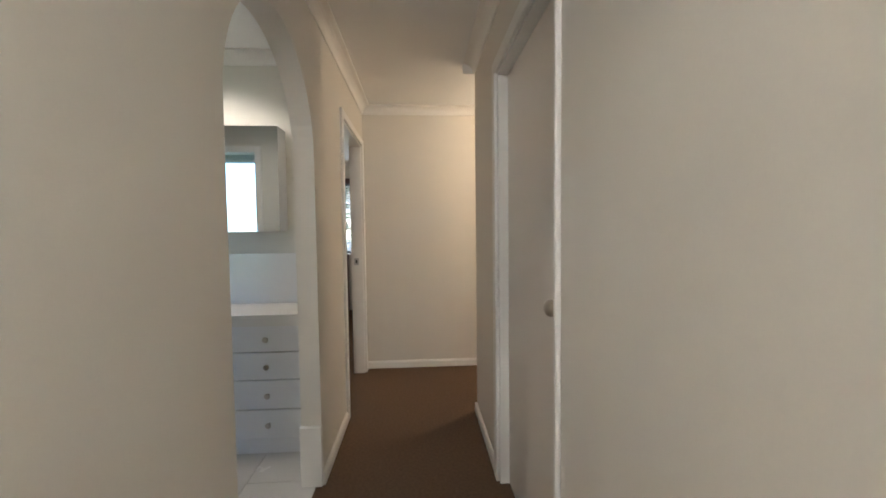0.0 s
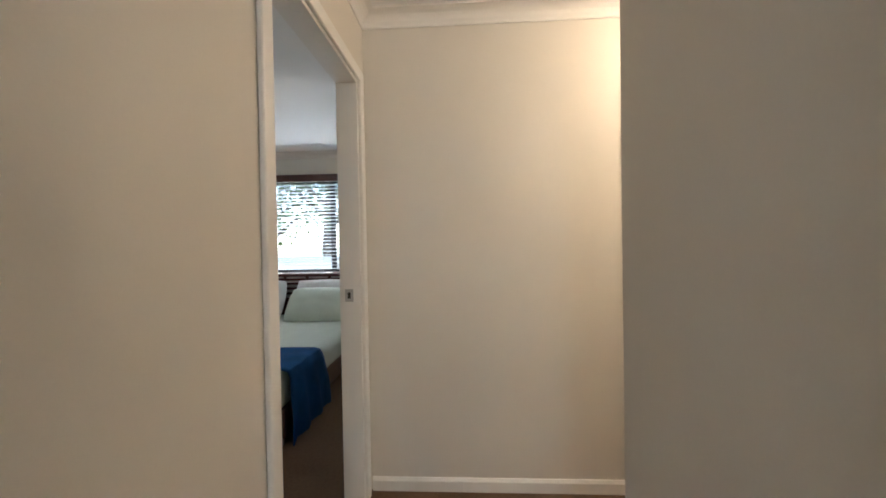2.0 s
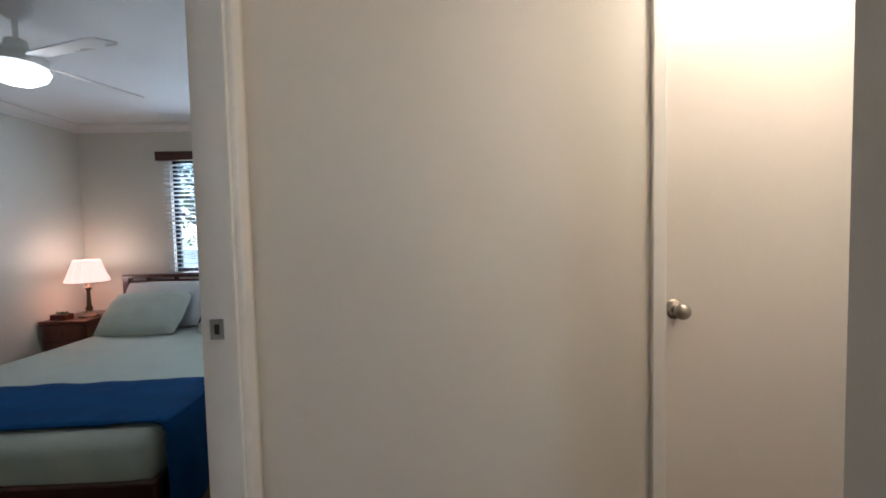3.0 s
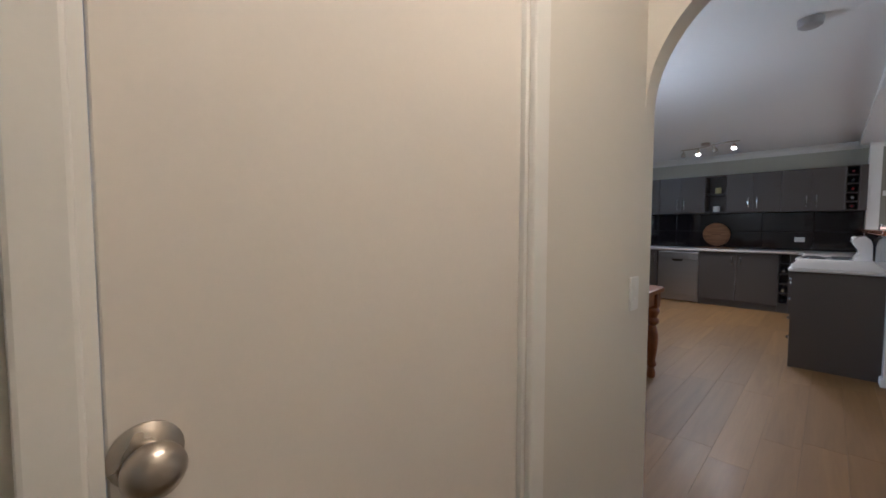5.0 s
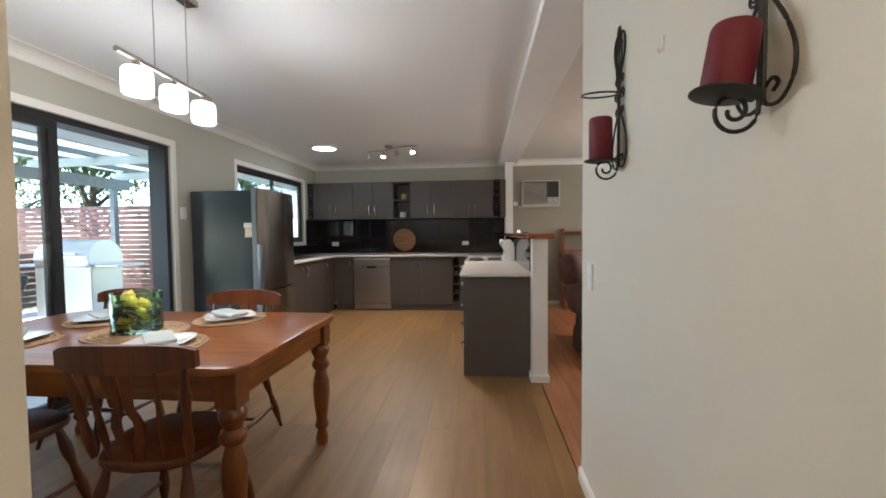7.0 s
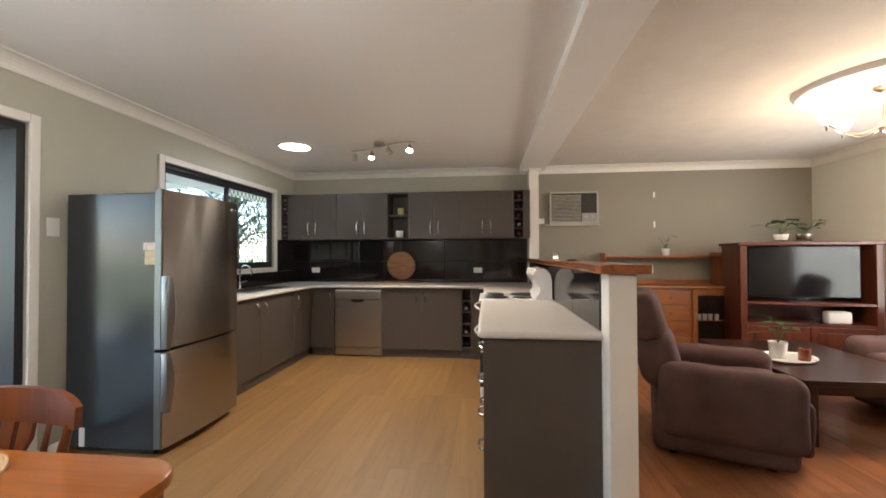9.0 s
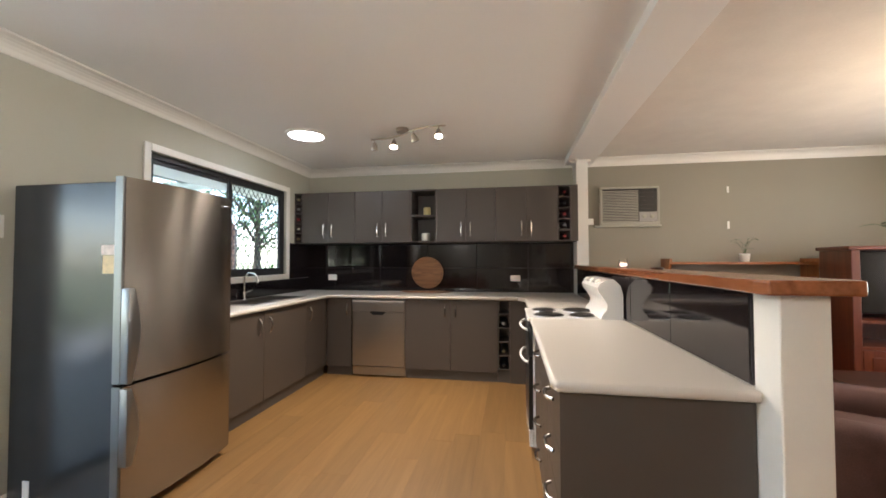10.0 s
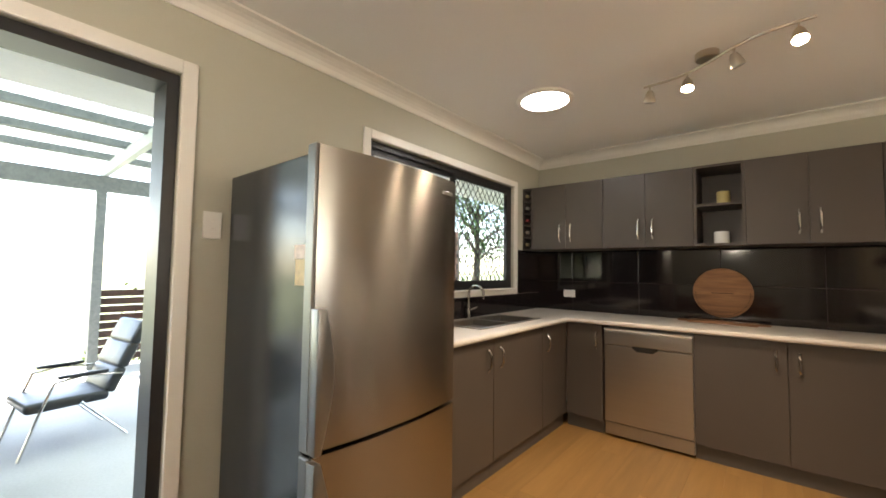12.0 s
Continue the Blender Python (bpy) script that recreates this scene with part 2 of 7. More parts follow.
def tube(points, r, n=8, bm=None, taper=None, closed=False):
    """A round rod along points."""
    b = bmesh.new()
    pts = [Vector(p) for p in points]
    rings = []
    for i, p in enumerate(pts):
        d = (pts[min(i + 1, len(pts) - 1)] - pts[max(i - 1, 0)]).normalized()
        if closed:
            d = (pts[(i + 1) % len(pts)] - pts[i - 1]).normalized()
        up = Vector((0, 0, 1)) if abs(d.z) < 0.9 else Vector((1, 0, 0))
        u = d.cross(up).normalized()
        v = d.cross(u)
        rad = r if taper is None else r * taper[i]
        rings.append([b.verts.new(p + rad * (math.cos(2 * math.pi * k / n) * u + math.sin(2 * math.pi * k / n) * v)) for k in range(n)])
    pairs = list(zip(rings, rings[1:])) + ([(rings[-1], rings[0])] if closed else [])
    for a, c in pairs:
        for k in range(n):
            b.faces.new((a[k], a[(k + 1) % n], c[(k + 1) % n], c[k]))
    if not closed:
        b.faces.new(rings[0][::-1]), b.faces.new(rings[-1])
    return merge(bm, b)


def prism(outline, axis, lo, hi, bm=None):
    """An outline of (u, v) pushed along an axis: x takes (y, z), y takes (x, z), z takes (x, y)."""
    b = bmesh.new()
    put = {"x": lambda u, v, w: (w, u, v), "y": lambda u, v, w: (u, w, v), "z": lambda u, v, w: (u, v, w)}[axis]
    a = [b.verts.new(put(u, v, lo)) for u, v in outline]
    c = [b.verts.new(put(u, v, hi)) for u, v in outline]
    b.faces.new(a), b.faces.new(c[::-1])
    for k in range(len(a)):
        b.faces.new((a[k], c[k], c[(k + 1) % len(a)], a[(k + 1) % len(a)]))
    return merge(bm, b)


def soft_box(x0, y0, z0, x1, y1, z1, bev, seg=4, wob=0.0, sub=3, seed=0, bm=None):
    """A padded or cloth-covered block with rounded edges and a gently uneven surface."""
    b = box(x0, y0, z0, x1, y1, z1, bev, seg)
    if sub:
        bmesh.ops.subdivide_edges(b, edges=[e for e in b.edges if e.calc_length() > 2.2 * bev], cuts=sub, use_grid_fill=True)
    if wob:
        for v in b.verts:
            v.co += wob * Vector(noise.noise_vector(v.co * 5 + Vector((seed, 0, 0))))
    return merge(bm, b)


def structure(name, bm, material, label="", category=""):
    return tagged(part(name, bm, material), label, category, kind="structure")


def wall_y(name, y0, y1, x0, x1, material, holes=(), z1=2.42, label="", category="wall"):
    """A wall that runs along x, with holes (x0, z0, x1, z1) through it."""
    bm = bmesh.new()
    at = x0
    for hx0, hz0, hx1, hz1 in sorted(holes):
        box(at, y0, 0, hx0, y1, z1, bm=bm)
        if hz0 > 0:
            box(hx0, y0, 0, hx1, y1, hz0, bm=bm)
        if hz1 < z1:
            box(hx0, y0, hz1, hx1, y1, z1, bm=bm)
        at = hx1
    box(at, y0, 0, x1, y1, z1, bm=bm)
    return structure(name, bm, material, label, category)


def wall_x(name, x0, x1, y0, y1, material, holes=(), z1=2.42, label="", category="wall"):
    """A wall that runs along y, with holes (y0, z0, y1, z1) through it."""
    bm = bmesh.new()
    at = y0
    for hy0, hz0, hy1, hz1 in sorted(holes):
        box(x0, at, 0, x1, hy0, z1, bm=bm)
        if hz0 > 0:
            box(x0, hy0, 0, x1, hy1, hz0, bm=bm)
        if hz1 < z1:
            box(x0, hy0, hz1, x1, hy1, z1, bm=bm)
        at = hy1
    box(x0, at, 0, x1, y1, z1, bm=bm)
    return structure(name, bm, material, label, category)


def arch_head(axis, lo, hi, c, r, zc, top, bm=None):
    """The solid over a round-headed opening: spandrels down to the springing."""
    n = 28
    out = [(c - r, top), (c - r, zc)]
    out += [(c - r * math.cos(math.pi * k / n), zc + r * math.sin(math.pi * k / n)) for k in range(1, n)]
    out += [(c + r, zc), (c + r, top)]
    b = bmesh.new()
    put = (lambda u, v, w: (w, u, v)) if axis == "x" else (lambda u, v, w: (u, w, v))
    arcs = out[1:-1]
    for w0, w1 in ((lo, hi),):
        a0 = [b.verts.new(put(u, v, w0)) for u, v in arcs]
        a1 = [b.verts.new(put(u, v, w1)) for u, v in arcs]
        t0 = [b.verts.new(put(u, top, w0)) for u, v in arcs]
        t1 = [b.verts.new(put(u, top, w1)) for u, v in arcs]
        for k in range(len(arcs) - 1):
            b.faces.new((a0[k], a0[k + 1], t0[k + 1], t0[k]))
            b.faces.new((a1[k], t1[k], t1[k + 1], a1[k + 1]))
            b.faces.new((a0[k], a1[k], a1[k + 1], a0[k + 1]))
            b.faces.new((t0[k], t0[k + 1], t1[k + 1], t1[k]))
        b.faces.new((a0[0], t0[0], t1[0], a1[0])), b.faces.new((a0[-1], a1[-1], t1[-1], t0[-1]))
    return merge(bm, b)


def skirting(name, runs, label="white painted skirting board along the wall"):
    """Boards along walls: runs of (axis, wall plane, side, from, to)."""
    bm = bmesh.new()
    for axis, w, side, a, b in runs:
        prof = [(w, 0.0), (w + side * 0.014, 0.0), (w + side * 0.014, 0.052), (w + side * 0.006, 0.066), (w, 0.068)]
        prism(prof, "x" if axis == "x" else "y", a, b, bm=bm)
    return structure(name, bm, TRIM, label, "skirting")


def cornice(name, runs, top=2.42, d=0.09):
    """Coved cornice: runs of (axis along, wall plane, side, from, to)."""
    bm = bmesh.new()
    for axis, w, side, a, b in runs:
        prof = [(w, top), (w, top - d), (w + side * 0.008, top - d), (w + side * 0.012, top - d + 0.01)]
        prof += [(w + side * (0.012 + (d - 0.022) * (1 - math.cos(k * math.pi / 10))), top - d + 0.01 + (d - 0.022) * math.sin(k * math.pi / 10)) for k in range(1, 6)]
        prof += [(w + side * d, top - 0.01), (w + side * d, top)]
        prism(prof, axis, a, b, bm=bm)
    return structure(name, bm, TRIM, "white coved cornice where the wall meets the ceiling", "cornice")


def architrave(name, axis, plane, side, a, b, top, w=0.06, t=0.018, wb=None, bottom=None, label="white painted architrave round the opening", material=None, z0=0.0):
    """Moulded boards round an opening from a to b (clear), standing proud of the wall plane."""
    bm = bmesh.new()
    p0, p1 = plane, plane + side * t

    def bar(u0, u1, z0, z1):
        (box(p0, u0, z0, p1, u1, z1, 0.005, 2, bm) if axis == "y" else box(u0, p0, z0, u1, p1, z1, 0.005, 2, bm))

    bar(a - w, a, z0 if bottom is None else bottom - w, top + w), bar(b, b + (wb or w), z0 if bottom is None else bottom - w, top + w)
    bar(a, b, top, top + w)
    if bottom is not None:
        bar(a, b, bottom - w, bottom)
    return structure(name, bm, material or TRIM, label, "architrave")

# ---- floor, walls and ceilings ----
H = 2.42
structure("floor_carpet", prism([(-2.85, -3.0), (1.0, -3.0), (1.0, -0.1), (1.06, -0.1), (1.06, -0.05), (1.705, -0.05), (1.705, -0.03), (2.605, -0.03), (2.605, 0.0), (5.5, 0.0), (5.5, 0.95), (0.98, 0.95), (0.98, 2.86), (0, 2.86), (0, 0), (-2.85, -0.05)], "z", -0.1, 0.0), CARPET, "brown cut-pile carpet on the hall and bedroom floor", "carpet")
structure("floor_bathroom_bed", box(1.06, -3.3, -0.1, 4.6, -0.1, -0.012), GROUT, "grey grout bed under the bathroom floor tiles", "floor")
structure("floor_kitchen", box(-2.465, 2.865, -0.1, 0.88, 9.345, -0.008), mat("floor_underlay", (0.08, 0.06, 0.04), 0.9), "dark joint bed under the oak vinyl planks", "floor")
structure("floor_living", box(0.885, 3.0, -0.1, 4.29, 9.345, -0.008), mat("floor_underlay_red", (0.05, 0.02, 0.012), 0.9), "dark joint bed under the red laminate planks", "floor")
structure("ceiling_hall", box(0.0, -0.05, H, 5.5, 0.95, H + 0.1), WHITE, "white painted plaster ceiling over the hall", "ceiling")
structure("ceiling_passage", box(0.0, 0.95, H, 1.02, 2.86, H + 0.1), WHITE, "white painted plaster ceiling over the passage", "ceiling")
structure("ceiling_kitchen", box(-2.5, 2.865, H, 0.86, 9.38, H + 0.1), WHITE, "white painted plaster ceiling over kitchen and dining area", "ceiling")
structure("ceiling_living", box(0.865, 2.95, H, 4.33, 9.38, H + 0.1), mat("textured_ceiling_paint", (0.74, 0.71, 0.66), 0.75, vary=0.05, scale=5, fine=60, bump=0.5), "off-white stippled ceiling over the living room", "ceiling")
structure("ceiling_bedroom", box(-2.9, -3.05, H, 1.0, -0.05, H + 0.1), WHITE, "white ceiling over the bedroom", "ceiling")
structure("ceiling_bathroom", box(1.01, -3.35, H, 4.65, -0.05, H + 0.1), WHITE, "white ceiling over the bathroom", "ceiling")

ARCH_R, ARCH_Z = 0.45, 1.645
wall_y("wall_hall_south", -0.1, 0.0, -2.95, 1.705, CREAM, [(0.105, 0, 0.985, 2.05)], label="cream painted wall of the hall with a bedroom doorway")
bm = box(2.605, -0.1, 0, 5.6, 0.0, H)
arch_head("y", -0.1, 0.0, 2.155, ARCH_R, ARCH_Z, H, bm)
structure("wall_hall_arch", bm, CREAM, "cream painted wall with a round arch to the bathroom", "wall")
wall_y("wall_hall_north", 0.9, 1.0, 0.972, 5.6, CREAM, [(1.75, 0, 2.6, 2.05)], label="cream painted hall wall with a closed cupboard door")
wall_x("wall_hall_end", -0.1, 0.0, 0.0, 2.91, CREAM, [(1.333, 0, 2.065, 2.05)], label="cream painted wall at the end of the hall with a door")
wall_x("wall_hall_back", 5.5, 5.6, 0.0, 0.9, CREAM, label="plain cream wall closing the hall")
wall_x("wall_passage_south", 0.972, 1.08, 1.0, 2.81, CREAM, label="cream painted wall of the passage")
wall_x("wall_passage_east", 0.885, 1.0, 2.81, 4.555, PALE, label="pale painted wall between the passage and the living room")
bm = arch_head("y", 2.81, 2.91, 0.4425, 0.4425, 1.65, H)
structure("wall_passage_arch", bm, CREAM, "cream plaster arch over the passage", "arch")
wall_y("wall_dining_south", 2.81, 2.91, -2.565, -0.1, SAGE, label="sage painted wall of the dining area")
wall_x("wall_west", -2.565, -2.465, 2.91, 9.445, SAGE, [(3.98, 0, 6.05, 2.055), (7.05, 1.105, 8.81, 2.06)], label="sage painted wall with a sliding door and a window")
wall_y("wall_north", 9.345, 9.445, -2.465, 0.87, SAGE, label="sage painted wall behind the kitchen cupboards")
wall_y("wall_north_living", 9.345, 9.445, 0.87, 4.29, TAUPE, label="dark taupe feature wall of the living room")
wall_x("wall_east_living", 4.29, 4.39, 3.0, 9.445, PALE, [(6.4, 0.62, 8.25, 2.05)], label="pale painted living room wall with a window")
wall_y("wall_living_south", 2.9, 3.0, 1.0, 4.39, PALE, label="plain pale wall closing the living room")
wall_x("wall_bedroom_west", -2.95, -2.85, -3.05, -0.1, PALE, [(-2.06, 0.92, -0.25, 2.08)], label="white painted bedroom wall with a window")
wall_y("wall_bedroom_south", -3.05, -2.95, -2.95, 1.06, PALE, label="white painted bedroom wall")
wall_x("wall_vanity", 1.0, 1.06, -3.3, -0.1, PALE, label="white painted wall behind the vanity")
wall_x("wall_bathroom_east", 2.63, 2.73, -3.3, -0.1, PALE, [(-1.83, 0, -1.05, 2.05)], label="white wall with an open doorway to the shower room")
wall_y("wall_bathroom_south", -3.4, -3.3, 0.96, 4.7, PALE, label="plain white bathroom wall")
wall_x("wall_shower_east", 4.6, 4.7, -3.3, -0.1, PALE, [(-2.9, 0.5, -0.3, 2.34)], label="white shower room wall with a window")

# post, half wall and beam between kitchen and living room
structure("wall_stub", box(0.812, 9.09, 0, 0.932, 9.345, H), TRIM, "white painted wall end beside the kitchen cupboards", "wall")
structure("wall_half", box(0.822, 5.955, 0, 0.93, 9.09, 1.165), PALE, "painted half wall between kitchen and living room", "wall")
post = thing("end_post", (0.876, 5.885, 0), "white painted square post ending the half wall", "post", kind="structure")
part("shaft", box(0.815, 5.825, 0.0, 0.937, 5.945, 1.165, 0.004, 2), TRIM, post)
part("plinth", box(0.80, 5.81, 0.0, 0.95, 5.96, 0.06, 0.006, 2), TRIM, post)
cap = structure("half_wall_cap", prism([(0.765, 5.78), (0.99, 5.78), (0.995, 5.83), (0.985, 6.1), (0.985, 9.09), (0.775, 9.09), (0.775, 6.1), (0.755, 5.83)], "z", 1.168, 1.21), CAPW, "varnished red-brown timber cap on the half wall", "timber cap")
mod = cap.modifiers.new("round", "BEVEL")
mod.width, mod.segments = 0.008, 3
structure("beam", box(0.72, 4.555, 2.355, 1.02, 9.345, H), WHITE, "white plastered beam across the ceiling", "beam")
structure("beam_passage", box(0.885, 2.91, 2.40, 1.0, 4.555, H), WHITE, "white plaster over the passage wall", "beam")

cornice("cornice_kitchen", [("y", -2.465, 1, 2.91, 9.345), ("x", 9.345, -1, -2.465, 0.812), ("x", 2.91, 1, -2.465, 0.0), ("y", 0.885, -1, 2.91, 4.555)])
cornice("cornice_living", [("x", 9.345, -1, 0.932, 4.29), ("y", 4.29, -1, 3.0, 9.345)])
cornice("cornice_beam", [("y", 0.812, -1, 9.0, 9.345), ("x", 9.09, -1, 0.74, 0.96)])
cornice("cornice_hall", [("x", 0.0, 1, 0.0, 5.5), ("y", 0.0, 1, 0.0, 2.81), ("x", 0.9, -1, 0.972, 5.5), ("y", 0.972, -1, 0.82, 2.81)], d=0.075)
cornice("cornice_bedroom", [("y", -2.85, 1, -2.95, -0.1), ("x", -2.95, 1, -2.85, 0.96)], d=0.075)
cornice("cornice_bathroom", [("y", 1.06, 1, -3.3, -0.1), ("y", 2.63, -1, -3.3, -0.1)], d=0.075)
skirting("baseboard_hall", [("x", 0.0, 1, 1.04, 1.705), ("x", 0.0, 1, 2.605, 5.5), ("y", 0.0, 1, 0.015, 1.287), ("y", 0.0, 1, 2.126, 2.81), ("x", 0.9, -1, 0.972, 1.685), ("x", 0.9, -1, 2.665, 5.5), ("y", 0.972, -1, 0.886, 2.81), ("y", 0.885, -1, 2.81, 4.555)])
skirting("baseboard_kitchen", [("y", -2.465, 1, 2.91, 3.91), ("y", -2.465, 1, 6.12, 6.28), ("x", 2.91, 1, -2.465, 0.0)])
skirting("baseboard_living", [("x", 9.345, -1, 0.932, 4.29), ("y", 4.29, -1, 3.0, 9.345), ("x", 4.555, 1, 0.873, 1.0)])
skirting("baseboard_bedroom", [("y", -2.85, 1, -2.95, -0.1), ("x", -2.95, 1, -2.85, 0.96)])
architrave("trim_bedroom_door", "x", 0.0, 1, 0.105, 0.985, 2.045, w=0.055)
architrave("trim_hall_cupboard", "x", 0.9, -1, 1.75, 2.6, 2.045, w=0.065, wb=0.02)
architrave("trim_end_door", "y", 0.0, 1, 1.333, 2.065, 2.045, w=0.045, wb=0.06)
architrave("trim_slider", "y", -2.465, 1, 3.98, 6.05, 2.055, w=0.058)
architrave("trim_kitchen_window", "y", -2.465, 1, 7.05, 8.81, 2.06, w=0.055, bottom=1.105)
architrave("trim_shower_door", "y", 2.63, -1, -1.83, -1.05, 2.05)
for nm, x0, y0, x1, y1 in (("trim_bedroom_jamb", 0.105, -0.1, 0.985, 0.0), ("trim_cupboard_jamb", 1.75, 0.9, 2.6, 1.0)):
    bm = bmesh.new()
    box(x0, y0, 0, x0 + 0.018, y1, 2.05, bm=bm), box(x1 - 0.018, y0, 0, x1, y1, 2.05, bm=bm), box(x0 + 0.018, y0, 2.032, x1 - 0.018, y1, 2.05, bm=bm)
    structure(nm, bm, TRIM, "white painted door jamb lining", "door jamb")
bm = bmesh.new()
box(-0.1, 1.333, 0, 0.0, 1.345, 2.05, bm=bm), box(-0.1, 2.053, 0, 0.0, 2.065, 2.05, bm=bm), box(-0.1, 1.345, 2.036, 0.0, 2.053, 2.05, bm=bm)
structure("trim_end_jamb", bm, TRIM, "white painted door jamb lining", "door jamb")
bm = bmesh.new()
for y0, y1 in ((-0.104, 0.004),):
    box(1.695, y0, 0.0, 1.725, y1, 0.31, 0.004, 1, bm)
structure("trim_arch_guard", bm, TRIM, "white painted corner board at the arch foot", "trim")


def knob_set(parent, x, y, z, axis, side, r=0.028):
    """A round door knob with its rose and neck."""
    turn = {"x": Matrix.Rotation(side * math.pi / 2, 4, "Y"), "y": Matrix.Rotation(-side * math.pi / 2, 4, "X")}[axis]
    k = part("door_knob", lathe([(0.033, 0), (0.033, 0.004), (0.026, 0.010), (0.012, 0.014), (0.010, 0.022), (0.017, 0.027), (r - 0.002, 0.035), (r - 0.001, 0.045), (r - 0.006, 0.055), (0.012, 0.061), (0.0, 0.062)], (x, y, z), 24, m=turn), SATIN, parent, "satin nickel round knob", smooth=True)
    return k


d1 = thing("door_end", (-0.03, 1.718, 0), "closed cream flush door with a round knob", "door", kind="structure")
part("leaf", box(-0.045, 1.347, 0.008, -0.01, 2.051, 2.034, 0.002), DOORP, d1)
knob_set(d1, -0.01, 1.378, 1.005, "x", 1)
d2 = thing("door_cupboard", (2.17, 0.95, 0), "closed white gloss flush cupboard door", "door", kind="structure")
part("leaf", box(1.771, 0.945, 0.008, 2.579, 0.98, 2.029, 0.002), DOORP, d2)
knob_set(d2, 2.52, 0.945, 1.045, "y", -1)
strike = thing("strike_plate", (0.123, -0.05, 1.0), "small steel strike plate in the door jamb", "strike plate")
part("plate", box(0.1235, -0.075, 0.985, 0.1255, -0.035, 1.045, 0.001), STEEL, strike)
# No real opening: the hole's shade is a black patch on the plate.
part("latch_hole", box(0.1258, -0.062, 1.0, 0.1265, -0.048, 1.03), BLACK, strike)

# ---- kitchen ----
BZ0, BZ1 = 0.85, 0.885


def bow_handle(parent, x, y, z, axis, length=0.13, up=True, side=-1):
    """A slim bowed bar handle, standing off a front."""
    pts = []
    for k in range(9):
        s = k / 8 - 0.5
        off = side * (0.004 + 0.024 * (1 - (2 * s) ** 4))
        du, dz = (0, s * length) if up else (s * length, 0)
        pts.append((x + (off if axis == "x" else du), y + (off if axis == "y" else du), z + dz))
    part("handle", tube(pts, 0.0075, 8), CHROME, parent, "satin chrome bow handle", smooth=True)


def door_front(parent, x0, y0, z0, x1, y1, z1, name="door"):
    return part(name, box(x0, y0, z0, x1, y1, z1, 0.0015), CAB, parent)


def wine_rack(parent, x0, x1, y0, y1, z0, z1, n, seed):
    """Open pigeonholes with the necks of bottles in them."""
    t = 0.012
    part("side_panel", box(x0, y0, z0, x0 + t, y1, z1), CAB, parent), part("side_panel", box(x1 - t, y0, z0, x1, y1, z1), CAB, parent)
    part("back_panel", box(x0 + t, y1 - 0.01, z0, x1 - t, y1, z1), CAB, parent)
    for k in range(n + 1):
        z = z0 + (z1 - z0 - t) * k / n
        part("shelf", box(x0 + t, y0 + 0.001, z, x1 - t, y1 - 0.01, z + t), CAB, parent)
    rnd = random.Random(seed)
    cell = (z1 - z0 - t) / n
    for k in range(n):
        if rnd.random() < 0.85:
            zc = z0 + cell * k + t + 0.042
            b = thing("wine_bottle", ((x0 + x1) / 2, (y0 + y1) / 2, zc - 0.037), "dark wine bottle lying in the rack, neck outward", "bottle", "wine bottles")
            m = Matrix.Rotation(math.pi / 2, 4, "X")
            part("glass_body", lathe([(0.036, 0), (0.037, 0.02), (0.037, 0.16), (0.014, 0.215), (0.013, 0.245)], ((x0 + x1) / 2, y0 + 0.27, zc), 16, m=m), BLACK, b, smooth=True)
            part("capsule", lathe([(0.0145, 0), (0.0155, 0.004), (0.0155, 0.035), (0.012, 0.037)], ((x0 + x1) / 2, y0 + 0.03, zc), 14, m=m), rnd.choice(CAPSULES), b, "foil capsule on the bottle neck", smooth=True)


CAPSULES = [mat("red_foil", (0.2, 0.02, 0.02), 0.35, metal=0.5), mat("gold_foil", (0.35, 0.3, 0.18), 0.35, metal=0.6), mat("black_foil", (0.03, 0.03, 0.035), 0.35, metal=0.5), mat("silver_foil", (0.4, 0.4, 0.38), 0.35, metal=0.7)]
UF, UB, UZ0, UZ1 = 8.992, 9.344, 1.467, 2.07


def upper_cabinet(x0, x1):
    c = thing("upper_cabinet", ((x0 + x1) / 2, UB, UZ0), "charcoal laminate wall cupboard with two closed doors", "cabinet", "wall cupboards")
    part("body", box(x0, UF + 0.02, UZ0, x1, UB, UZ1), CAB, c)
    mid = (x0 + x1) / 2
    for a, b, hx in ((x0 + 0.0015, mid - 0.001, mid - 0.052), (mid + 0.001, x1 - 0.0015, mid + 0.052)):
        d = door_front(c, a, UF, UZ0 + 0.002, b, UF + 0.018, UZ1 - 0.002)
        bow_handle(d, hx, UF, UZ0 + 0.147, "y", 0.155)


for a, b in ((-2.362, -1.699), (-1.697, -1.034), (-0.722, -0.062), (-0.060, 0.600)):
    upper_cabinet(a, b)
for k, (a, b) in enumerate(((-2.464, -2.364), (0.602, 0.740))):
    w = thing("wine_rack", ((a + b) / 2, UB, UZ0), "charcoal open wine rack between cupboard and wall", "wine rack", "wine racks")
    wine_rack(w, a, b, UF, UB, UZ0, UZ1, 5, 3 + k)
filler = thing("filler_panel", (0.776, UB, UZ0), "charcoal filler panel beside the wall end", "panel")
part("panel", box(0.742, UF + 0.004, UZ0, 0.811, UB, UZ1), CAB, filler)
n = thing("open_shelf_unit", (-0.878, UB, UZ0), "charcoal open shelf unit between wall cupboards", "shelf")
bm = bmesh.new()
box(-1.033, UF, UZ0, -1.015, UB, UZ1, bm=bm), box(-0.741, UF, UZ0, -0.723, UB, UZ1, bm=bm)
